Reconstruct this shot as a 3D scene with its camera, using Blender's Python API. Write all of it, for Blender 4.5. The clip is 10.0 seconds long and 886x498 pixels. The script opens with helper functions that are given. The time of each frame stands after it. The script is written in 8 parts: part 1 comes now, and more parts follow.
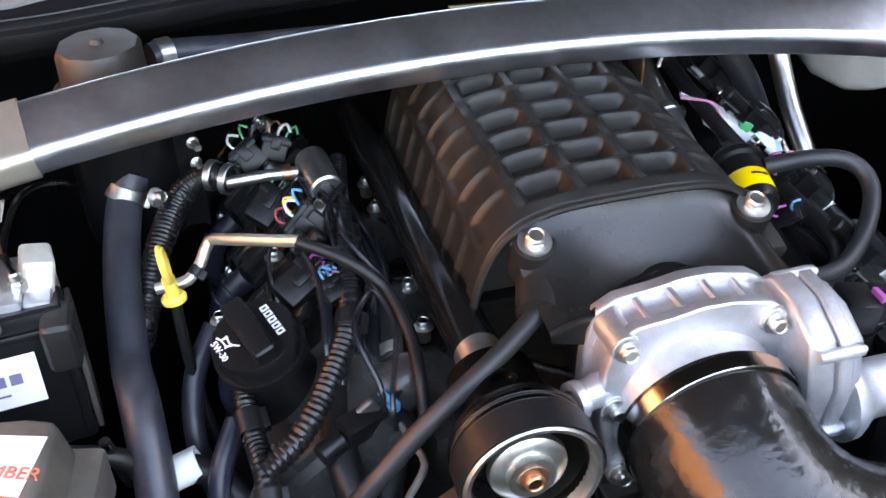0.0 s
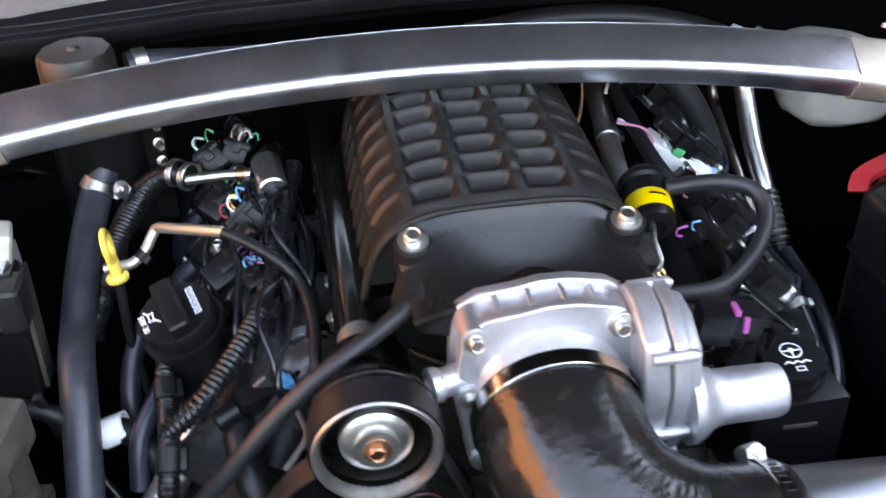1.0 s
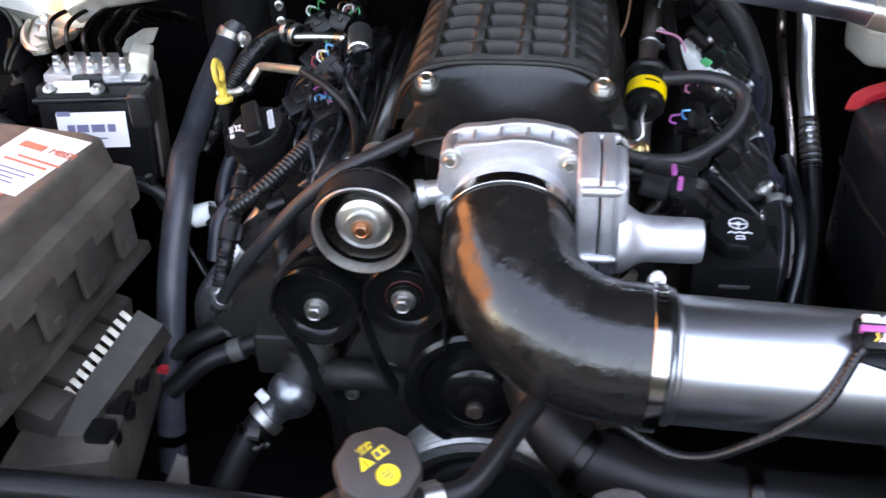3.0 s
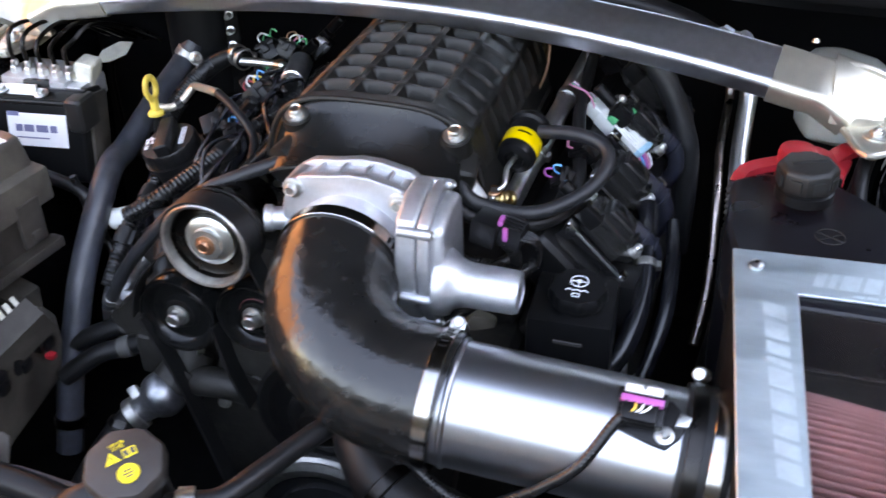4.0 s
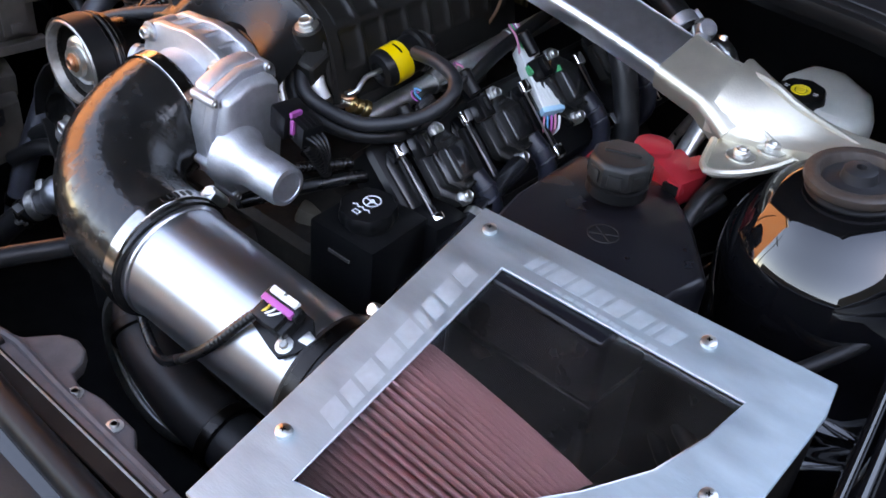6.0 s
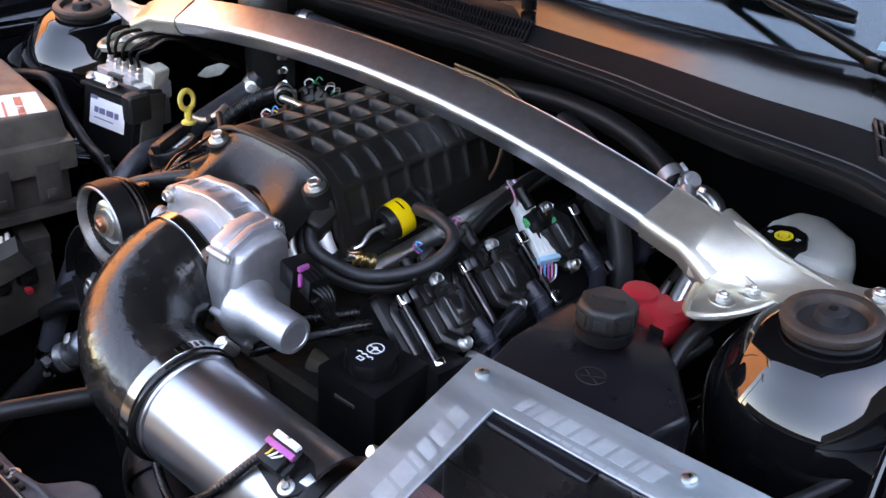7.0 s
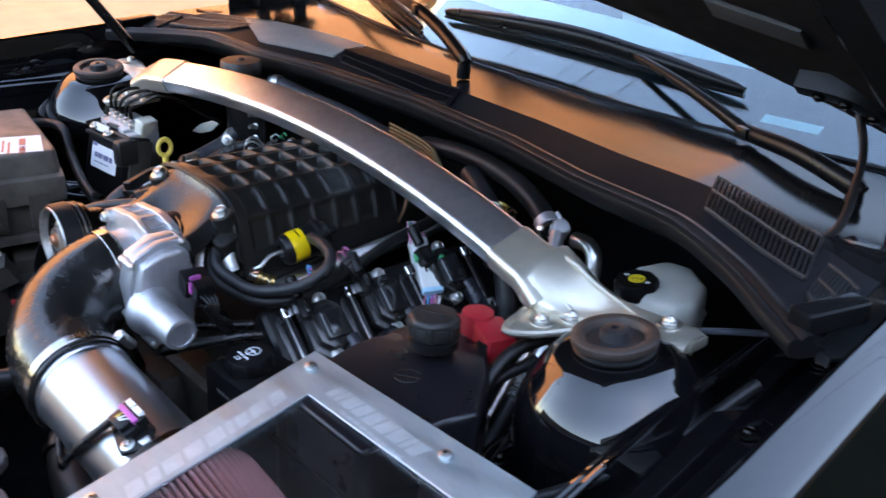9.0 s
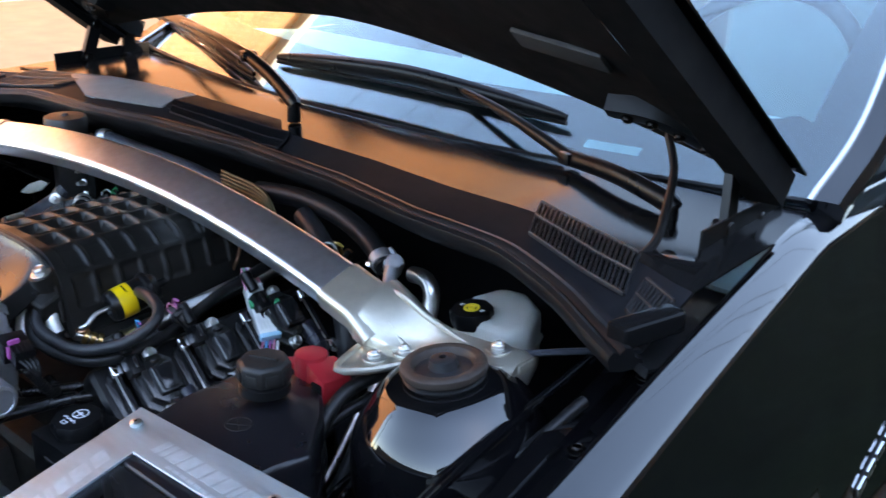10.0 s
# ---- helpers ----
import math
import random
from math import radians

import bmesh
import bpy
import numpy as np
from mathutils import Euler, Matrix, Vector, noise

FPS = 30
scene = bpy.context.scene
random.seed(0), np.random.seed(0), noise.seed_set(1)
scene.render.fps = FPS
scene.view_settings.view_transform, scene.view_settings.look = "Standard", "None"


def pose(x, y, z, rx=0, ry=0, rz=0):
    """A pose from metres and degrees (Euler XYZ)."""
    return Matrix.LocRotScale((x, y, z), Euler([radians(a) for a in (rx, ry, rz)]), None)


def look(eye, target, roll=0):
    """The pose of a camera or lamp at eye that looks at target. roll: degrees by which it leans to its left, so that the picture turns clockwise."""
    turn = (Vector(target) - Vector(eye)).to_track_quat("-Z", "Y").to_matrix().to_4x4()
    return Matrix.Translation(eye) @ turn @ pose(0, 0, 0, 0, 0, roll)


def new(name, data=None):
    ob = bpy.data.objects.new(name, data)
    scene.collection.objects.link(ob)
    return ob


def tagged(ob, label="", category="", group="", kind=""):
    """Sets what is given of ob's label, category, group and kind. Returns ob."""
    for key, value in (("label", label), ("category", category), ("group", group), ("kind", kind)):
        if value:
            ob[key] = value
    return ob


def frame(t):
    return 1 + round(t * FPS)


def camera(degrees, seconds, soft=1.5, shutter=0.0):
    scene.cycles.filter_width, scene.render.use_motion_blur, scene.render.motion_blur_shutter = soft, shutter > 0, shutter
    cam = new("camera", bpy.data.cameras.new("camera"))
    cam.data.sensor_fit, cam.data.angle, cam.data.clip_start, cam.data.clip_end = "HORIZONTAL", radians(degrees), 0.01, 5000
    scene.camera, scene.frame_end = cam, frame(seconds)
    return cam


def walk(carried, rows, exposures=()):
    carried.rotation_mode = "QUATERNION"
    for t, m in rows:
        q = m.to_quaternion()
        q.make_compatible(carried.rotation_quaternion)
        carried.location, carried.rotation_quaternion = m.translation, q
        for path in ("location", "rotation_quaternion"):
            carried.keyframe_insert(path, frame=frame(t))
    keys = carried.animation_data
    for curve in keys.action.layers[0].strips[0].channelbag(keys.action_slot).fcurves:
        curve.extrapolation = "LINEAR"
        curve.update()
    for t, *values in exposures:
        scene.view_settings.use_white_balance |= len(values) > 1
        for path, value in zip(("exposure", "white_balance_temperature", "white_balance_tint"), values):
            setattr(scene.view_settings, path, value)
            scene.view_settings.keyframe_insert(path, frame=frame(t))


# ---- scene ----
cam = camera(47.0, 10.0, shutter=0.4)
PATH = [
    (0, (-0.236, -0.642, 1.301), (0.152, 0.927, 0.124), -1.7),
    (0.5, (-0.198, -0.666, 1.309), (0.169, 0.92, 0.148), -2.3),
    (1, (-0.102, -0.738, 1.315), (0.09, 0.908, 0.195), -2.5),
    (1.5, (-0.033, -0.811, 1.312), (0.04, 0.795, 0.122), -0.4),
    (2, (-0.028, -0.856, 1.305), (-0.102, 0.732, 0.093), -1.4),
    (2.2, (-0.046, -0.883, 1.314), (-0.15, 0.695, 0.089), -1.7),
    (3.3, (0.168, -0.961, 1.328), (-0.161, 0.651, 0.19), -1.8),
    (3.5, (0.24, -0.962, 1.337), (-0.169, 0.633, 0.202), -1.3),
    (4, (0.336, -0.921, 1.335), (-0.18, 0.666, 0.234), -1.4),
    (4.5, (0.443, -0.836, 1.329), (-0.107, 0.69, 0.16), 2.2),
    (5, (0.58, -0.774, 1.327), (-0.232, 0.626, 0.152), 2.2),
    (5.2, (0.651, -0.749, 1.314), (-0.234, 0.58, 0.109), 3.3),
    (6.3, (0.743, -0.722, 1.33), (-0.302, 0.527, 0.17), 4.8),
    (6.5, (0.759, -0.726, 1.351), (-0.365, 0.548, 0.297), 3.4),
    (7, (0.781, -0.735, 1.35), (-0.373, 0.584, 0.388), 3.1),
    (7.5, (0.783, -0.771, 1.361), (-0.376, 0.593, 0.467), 2.4),
    (8, (0.815, -0.809, 1.364), (-0.294, 0.637, 0.54), 2.1),
    (8.5, (0.947, -0.752, 1.351), (-0.371, 0.522, 0.551), 2.7),
    (9, (1.068, -0.668, 1.367), (-0.3, 0.544, 0.555), 2.9),
    (9.5, (1.106, -0.635, 1.362), (-0.222, 0.667, 0.625), 1.8),
    (10, (1.105, -0.631, 1.361), (-0.123, 0.773, 0.637), 1.5),
]
walk(cam, [(t, look(eye, target, roll)) for t, eye, target, roll in PATH], exposures=[(0, 4.45, 11000, 21), (2, 4.2, 11500, 23), (3.5, 4.22, 11300, 23), (5, 3.83, 10500, 23), (7.5, 3.82, 9800, 24), (8.5, 3.74, 9000, 20), (9.5, 3.64, 8300, 16), (10, 3.64, 8300, 15)])

# ---- light ----
SUN_EL, SUN_AZ = 30.0, 100.0
world = bpy.data.worlds.new("sky")
scene.world = world
world.use_nodes = True
sky = world.node_tree.nodes.new("ShaderNodeTexSky")
sky.sky_type, sky.sun_disc = "NISHITA", False
sky.sun_elevation, sky.sun_rotation = radians(SUN_EL), radians(SUN_AZ)
sky.air_density, sky.dust_density, sky.ozone_density = 1.0, 0.12, 2.6
back = world.node_tree.nodes["Background"]
back.inputs["Strength"].default_value = 0.15
world.node_tree.links.new(sky.outputs["Color"], back.inputs["Color"])
sun = new("sun", bpy.data.lights.new("sun", "SUN"))
sun.data.energy, sun.data.angle, sun.data.color = 2.1, radians(0.5), (1.0, 0.88, 0.74)
sun_way = Vector((math.sin(radians(SUN_AZ)) * math.cos(radians(SUN_EL)), math.cos(radians(SUN_AZ)) * math.cos(radians(SUN_EL)), math.sin(radians(SUN_EL))))
sun.matrix_world = look(sun_way * 20, (0, 0, 0))


# ---- materials ----
def material(name, base, rough=0.5, metal=0.0, var=0.25, scale=60.0, bump=0.0, bump_scale=400.0, coat=0.0, stretch=(1, 1, 1), dust=0.0,
             rough_var=0.15, spec=0.5, transmission=0.0, sheen=0.0, random_tint=0.0):
    """A surface with colour and gloss that vary at two scales, fine relief and a thin uneven film of dust."""
    m = bpy.data.materials.new(name)
    m.use_nodes = True
    nt = m.node_tree
    bsdf = nt.nodes["Principled BSDF"]
    tc = nt.nodes.new("ShaderNodeTexCoord")
    mp = nt.nodes.new("ShaderNodeMapping")
    mp.inputs["Scale"].default_value = stretch
    nt.links.new(tc.outputs["Object"], mp.inputs["Vector"])

    def tex(s, detail=4.0):
        n = nt.nodes.new("ShaderNodeTexNoise")
        n.inputs["Scale"].default_value, n.inputs["Detail"].default_value = s, detail
        nt.links.new(mp.outputs["Vector"], n.inputs["Vector"])
        return n.outputs["Fac"]

    big, small = tex(scale * 0.15), tex(scale)
    mul = nt.nodes.new("ShaderNodeMath")
    mul.operation = "ADD"
    nt.links.new(big, mul.inputs[0]), nt.links.new(small, mul.inputs[1])
    rng = nt.nodes.new("ShaderNodeMapRange")
    rng.inputs["From Min"].default_value, rng.inputs["From Max"].default_value = 0.6, 1.4
    rng.inputs["To Min"].default_value, rng.inputs["To Max"].default_value = 1 - var, 1 + var
    nt.links.new(mul.outputs[0], rng.inputs["Value"])
    col = nt.nodes.new("ShaderNodeVectorMath")
    col.operation = "SCALE"
    col.inputs[0].default_value = base
    nt.links.new(rng.outputs["Result"], col.inputs["Scale"])
    colour = col.outputs["Vector"]
    if random_tint:
        oi = nt.nodes.new("ShaderNodeObjectInfo")
        r2 = nt.nodes.new("ShaderNodeMapRange")
        r2.inputs["To Min"].default_value, r2.inputs["To Max"].default_value = 1 - random_tint, 1 + random_tint
        nt.links.new(oi.outputs["Random"], r2.inputs["Value"])
        c2 = nt.nodes.new("ShaderNodeVectorMath")
        c2.operation = "SCALE"
        nt.links.new(colour, c2.inputs[0]), nt.links.new(r2.outputs["Result"], c2.inputs["Scale"])
        colour = c2.outputs["Vector"]
    if dust:
        d = tex(scale * 0.35, 8.0)
        ramp = nt.nodes.new("ShaderNodeMapRange")
        ramp.inputs["From Min"].default_value, ramp.inputs["From Max"].default_value = 0.48, 0.72
        ramp.inputs["To Max"].default_value = dust
        nt.links.new(d, ramp.inputs["Value"])
        mix = nt.nodes.new("ShaderNodeMix")
        mix.data_type = "RGBA"
        nt.links.new(ramp.outputs["Result"], mix.inputs["Factor"])
        nt.links.new(colour, mix.inputs["A"])
        mix.inputs["B"].default_value = (0.23, 0.20, 0.16, 1)
        colour = mix.outputs["Result"]
    nt.links.new(colour, bsdf.inputs["Base Color"])
    rr = nt.nodes.new("ShaderNodeMapRange")
    rr.inputs["From Min"].default_value, rr.inputs["From Max"].default_value = 0.3, 0.7
    rr.inputs["To Min"].default_value, rr.inputs["To Max"].default_value = max(0.02, rough - rough_var * rough), min(1, rough + rough_var * rough + 0.5 * dust)
    nt.links.new(tex(scale * 0.4, 6.0), rr.inputs["Value"])
    nt.links.new(rr.outputs["Result"], bsdf.inputs["Roughness"])
    bsdf.inputs["Metallic"].default_value = metal
    bsdf.inputs["Specular IOR Level"].default_value = spec
    bsdf.inputs["Coat Weight"].default_value = coat
    bsdf.inputs["Coat Roughness"].default_value = 0.03
    bsdf.inputs["Coat IOR"].default_value = 1.6
    bsdf.inputs["Transmission Weight"].default_value = transmission
    bsdf.inputs["Sheen Weight"].default_value = sheen
    if bump:
        b = nt.nodes.new("ShaderNodeBump")
        b.inputs["Strength"].default_value, b.inputs["Distance"].default_value = bump, 0.001
        nt.links.new(tex(bump_scale, 3.0), b.inputs["Height"])
        nt.links.new(b.outputs["Normal"], bsdf.inputs["Normal"])
    return m


PAINT = material("black_car_paint", (0.003, 0.003, 0.0035), 0.5, var=0.1, coat=1.0, dust=0.002, scale=20, spec=0.0)
PLASTIC = material("black_plastic", (0.0055, 0.0055, 0.006), 0.33, bump=0.12, dust=0.004, spec=0.26)
DUSTY = material("dusty_black_plastic", (0.013, 0.0125, 0.012), 0.48, bump=0.2, dust=0.03, spec=0.4)
GREYPL = material("grey_plastic", (0.06, 0.058, 0.055), 0.5, bump=0.2, dust=0.1)
RUBBER = material("black_rubber", (0.0075, 0.0075, 0.008), 0.42, bump=0.2, bump_scale=250, dust=0.010, spec=0.28)
RUBBER_GREY = material("weathered_rubber_hose", (0.014, 0.0145, 0.0165), 0.44, bump=0.25, bump_scale=250, dust=0.03, spec=0.4)
HOSE_PALE = material("chalky_rubber_hose", (0.030, 0.033, 0.042), 0.40, var=0.6, scale=60, bump=0.25, bump_scale=250, dust=0.08)
WIPER = material("gloss_black_wiper", (0.004, 0.004, 0.0045), 0.3, var=0.1, spec=0.18)
POWDER = material("satin_black_powder_coat", (0.0105, 0.0098, 0.0088), 0.44, bump=0.12, bump_scale=900, dust=0.014, rough_var=0.08, spec=0.32)
NOSE = material("smooth_satin_black_coat", (0.0065, 0.0064, 0.0062), 0.26, bump=0.03, bump_scale=900, dust=0.006, rough_var=0.15, spec=0.38)
SILICONE = material("black_silicone", (0.0085, 0.0083, 0.0082), 0.20, bump=0.55, bump_scale=110, scale=220, dust=0.03, rough_var=0.45, spec=0.55)
CAST = material("cast_aluminium", (0.57, 0.58, 0.60), 0.46, 0.88, var=0.14, scale=120, bump=0.4, bump_scale=500)
BRACKET = material("cast_satin_aluminium", (0.60, 0.56, 0.47), 0.38, 0.85, var=0.10, scale=70, bump=0.12, bump_scale=500)
POLISHED = material("polished_aluminium", (0.74, 0.77, 0.81), 0.35, 1.0, var=0.12, scale=110, rough_var=0.15)
TUBE_ALU = material("bright_aluminium_tube", (0.50, 0.52, 0.55), 0.31, 1.0, var=0.03, scale=200, rough_var=0.02)
BRUSHED = material("brushed_aluminium_sheet", (0.42, 0.52, 0.55), 0.54, 0.96, var=0.10, stretch=(0.5, 1.6, 1), scale=90, bump=0.1, bump_scale=500)
ENGRAVED = material("engraved_aluminium", (0.50, 0.61, 0.64), 0.60, 0.90, var=0.12, scale=120)
ZINC = material("zinc_plated_steel", (0.62, 0.62, 0.59), 0.36, 1.0, var=0.15, scale=300)
STEEL = material("dull_steel", (0.42, 0.41, 0.39), 0.42, 1.0, var=0.3, scale=150, bump=0.2)
DARKSTEEL = material("black_oxide_steel", (0.03, 0.028, 0.027), 0.3, 1.0, var=0.2, scale=150)
CHROME = material("chrome", (0.8, 0.8, 0.8), 0.08, 1.0, var=0.05)
CASTIRON = material("grimy_cast_alloy", (0.020, 0.018, 0.016), 0.6, 0.4, var=0.5, scale=120, bump=0.5, bump_scale=200)
RUST = material("rusty_brown_rubber", (0.034, 0.023, 0.018), 0.55, var=0.4, scale=150, bump=0.4, bump_scale=300, dust=0.03)
COPPER = material("copper_bolt", (0.5, 0.26, 0.16), 0.4, 1.0, var=0.3, scale=200)
YELLOW = material("yellow_plastic", (0.82, 0.56, 0.10), 0.36, var=0.1, bump=0.05)
YLABEL = material("yellow_label", (0.9, 0.58, 0.01), 0.45, var=0.06)
YPRINT = material("yellow_print", (0.85, 0.62, 0.03), 0.5, var=0.1)
RED = material("red_plastic", (0.36, 0.016, 0.024), 0.4, var=0.15, bump=0.1)
WHITEPAPER = material("white_paper_label", (0.8, 0.8, 0.79), 0.55, var=0.05)
PRINTBLUE = material("blue_grey_print", (0.16, 0.17, 0.28), 0.6, var=0.1)
PRINTRED = material("red_print", (0.55, 0.16, 0.10), 0.6, var=0.1)
WHITEPRINT = material("white_print", (0.75, 0.76, 0.78), 0.5, var=0.1)
TANKWHITE = material("translucent_white_plastic", (0.66, 0.65, 0.58), 0.4, var=0.1, scale=40, transmission=0.15)
GREEN = material("green_plastic", (0.01, 0.42, 0.17), 0.4)
PURPLE = material("magenta_plastic", (0.42, 0.08, 0.30), 0.45)
BLUE = material("blue_plastic", (0.02, 0.30, 0.55), 0.4)
WHITEPL = material("white_plastic", (0.72, 0.73, 0.7), 0.45, var=0.08)
ORANGEW = material("orange_wire", (0.65, 0.2, 0.03), 0.5)
PINKW = material("pink_wire", (0.6, 0.2, 0.3), 0.5)
COWL = material("smooth_cowl_plastic", (0.007, 0.0068, 0.007), 0.14, var=0.05, rough_var=0.1, spec=0.06)
HINGE = material("black_painted_hinge_steel", (0.006, 0.006, 0.006), 0.35, var=0.2, spec=0.3)
PADGREY = material("matt_grey_pad", (0.028, 0.028, 0.027), 0.7, var=0.15, bump=0.2)
SLAT = material("grey_grille_plastic", (0.016, 0.016, 0.017), 0.4, var=0.1, bump=0.1, spec=0.3)
# black that stands for the shade between the grille slats
SLOT_SHADE = material("painted_slot_shade", (0.002, 0.002, 0.002), 0.9, spec=0.0)
# pale grey that stands for sky reflected in the cowl
COWL_PALE = material("cowl_sky_glare", (0.23, 0.23, 0.225), 0.45, var=0.15, bump=0.1)
SEALRUB = material("smooth_seal_rubber", (0.0065, 0.0065, 0.007), 0.36, var=0.2, bump=0.08, spec=0.2)
FRIT = material("black_glass_band", (0.006, 0.006, 0.009), 0.5, var=0.05, spec=0.1)
DASH = material("grey_dashboard", (0.36, 0.44, 0.45), 0.7, var=0.1, scale=12, bump=0.1)
COVER = material("satin_cover_plastic", (0.030, 0.029, 0.029), 0.26, var=0.35, scale=70, bump=0.2, bump_scale=200, dust=0.05)
CAPBROWN = material("dusty_brown_cap_plastic", (0.030, 0.024, 0.021), 0.5, var=0.25, bump=0.2, dust=0.05)
COWL_GRAIN = material("grained_cowl_plastic", (0.012, 0.012, 0.0135), 0.5, var=0.12, rough_var=0.1, spec=0.05)
RELAYDARK = material("dark_dusty_box_lining", (0.010, 0.008, 0.007), 0.7, var=0.4, scale=40, dust=0.03, spec=0.1)
PULLEYBL = material("black_pulley_paint", (0.005, 0.005, 0.005), 0.22, var=0.2, spec=0.3)
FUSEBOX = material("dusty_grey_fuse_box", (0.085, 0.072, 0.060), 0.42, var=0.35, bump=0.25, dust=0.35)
# darker copy of the box plastic; the sides' shade is in its colour
FUSESIDE = material("shaded_fuse_box_side", (0.042, 0.035, 0.030), 0.5, var=0.4, bump=0.25, dust=0.16)
GLOSSLOOM = material("glossy_wiring_sleeve", (0.008, 0.0085, 0.011), 0.22, bump=0.1, bump_scale=200, dust=0.01, spec=0.55)
LOOM = material("loom_plastic", (0.008, 0.008, 0.0085), 0.28, bump=0.1, spec=0.4)
FOIL = material("silver_heat_sleeve", (0.6, 0.6, 0.6), 0.35, 1.0, var=0.35, scale=220, bump=0.9, bump_scale=180)
FILTER = material("red_filter_gauze", (0.60, 0.30, 0.31), 0.75, var=0.12, scale=200, bump=0.15, bump_scale=900, dust=0.15)
SLEEVE = material("pale_heat_sleeve", (0.78, 0.78, 0.76), 0.4, 0.5, var=0.15, scale=150, bump=0.3, bump_scale=300)
BRIGHTBRASS = material("bright_brass", (0.72, 0.50, 0.22), 0.3, 1.0, var=0.2, scale=200)
TERMINAL = material("pale_terminal_strip", (0.66, 0.62, 0.52), 0.45, 0.3, var=0.2, scale=120)
REDDARK = material("dark_red_plastic", (0.10, 0.008, 0.008), 0.45, var=0.2)
RADTOP = material("dusty_grey_cover_plastic", (0.050, 0.042, 0.044), 0.55, var=0.3, scale=70, bump=0.2, dust=0.14)
CLAMPSTEEL = material("bright_clamp_band", (0.42, 0.41, 0.40), 0.16, 1.0, var=0.2, scale=150)
COILPL = material("coil_black_plastic", (0.013, 0.013, 0.013), 0.20, bump=0.06, dust=0.02, spec=0.6)
RELAYBOX = material("dusty_tan_relay_box", (0.036, 0.031, 0.026), 0.55, var=0.35, scale=40, bump=0.3, dust=0.25)
GRIMY_ALU = material("grimy_bright_casting", (0.30, 0.31, 0.33), 0.34, 0.95, var=0.5, scale=90, bump=0.5, bump_scale=150)
WIREBL = material("ignition_boot", (0.012, 0.014, 0.024), 0.4, dust=0.04)
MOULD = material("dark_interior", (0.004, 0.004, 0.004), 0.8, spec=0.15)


def loft(loops):
    """A closed skin through loops of points, with both ends capped."""
    bm = bmesh.new()
    g = [[bm.verts.new(p) for p in r] for r in loops]
    n = len(g[0])
    for a, b in zip(g, g[1:]):
        for i in range(n):
            bm.faces.new((a[i], a[(i + 1) % n], b[(i + 1) % n], b[i]))
    bm.faces.new(list(reversed(g[0]))), bm.faces.new(g[-1])
    return bm


def glass(name, tint, rough=0.02, ior=1.5):
    m = bpy.data.materials.new(name)
    m.use_nodes = True
    b = m.node_tree.nodes["Principled BSDF"]
    b.inputs["Base Color"].default_value = (*tint, 1)
    b.inputs["Transmission Weight"].default_value, b.inputs["Roughness"].default_value, b.inputs["IOR"].default_value = 1.0, rough, ior
    return m


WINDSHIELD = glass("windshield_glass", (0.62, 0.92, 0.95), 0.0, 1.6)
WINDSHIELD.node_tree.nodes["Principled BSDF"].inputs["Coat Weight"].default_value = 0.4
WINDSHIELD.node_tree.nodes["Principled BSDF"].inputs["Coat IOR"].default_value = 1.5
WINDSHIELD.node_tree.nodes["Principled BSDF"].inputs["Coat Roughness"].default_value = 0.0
TINTED = glass("dark_tinted_glass", (0.05, 0.06, 0.06))


def dusty_acrylic():
    """Clear sheet with a thin uneven film of brown dust on it."""
    m = glass("dusty_acrylic", (0.80, 0.74, 0.71), 0.0)
    nt = m.node_tree
    tc, n, r = nt.nodes.new("ShaderNodeTexCoord"), nt.nodes.new("ShaderNodeTexNoise"), nt.nodes.new("ShaderNodeMapRange")
    n.inputs["Scale"].default_value, n.inputs["Detail"].default_value = 22.0, 8.0
    nt.links.new(tc.outputs["Object"], n.inputs["Vector"]), nt.links.new(n.outputs["Fac"], r.inputs["Value"])
    r.inputs["From Min"].default_value, r.inputs["From Max"].default_value = 0.35, 0.7
    r.inputs["To Min"].default_value, r.inputs["To Max"].default_value = 0.999, 0.992
    nt.links.new(r.outputs["Result"], nt.nodes["Principled BSDF"].inputs["Transmission Weight"])
    return m


ACRYLIC = dusty_acrylic()


def brick_material():
    m = bpy.data.materials.new("sunlit_orange_brick")
    m.use_nodes = True
    nt = m.node_tree
    tc = nt.nodes.new("ShaderNodeTexCoord")
    mp = nt.nodes.new("ShaderNodeMapping")
    mp.inputs["Rotation"].default_value = (radians(90), 0, radians(90))
    br = nt.nodes.new("ShaderNodeTexBrick")
    br.inputs["Scale"].default_value = 1.0
    br.inputs["Brick Width"].default_value, br.inputs["Row Height"].default_value, br.inputs["Mortar Size"].default_value = 0.225, 0.075, 0.006
    br.inputs["Color1"].default_value, br.inputs["Color2"].default_value, br.inputs["Mortar"].default_value = (0.52, 0.2, 0.075, 1), (0.40, 0.14, 0.05, 1), (0.5, 0.36, 0.22, 1)
    sep = nt.nodes.new("ShaderNodeSeparateXYZ")
    com = nt.nodes.new("ShaderNodeCombineXYZ")
    nt.links.new(tc.outputs["Object"], sep.inputs[0])
    nt.links.new(sep.outputs["Y"], com.inputs["X"]), nt.links.new(sep.outputs["Z"], com.inputs["Y"])
    nt.links.new(com.outputs[0], br.inputs["Vector"])
    nt.links.new(br.outputs["Color"], nt.nodes["Principled BSDF"].inputs["Base Color"])
    nt.nodes["Principled BSDF"].inputs["Roughness"].default_value = 0.85
    return m


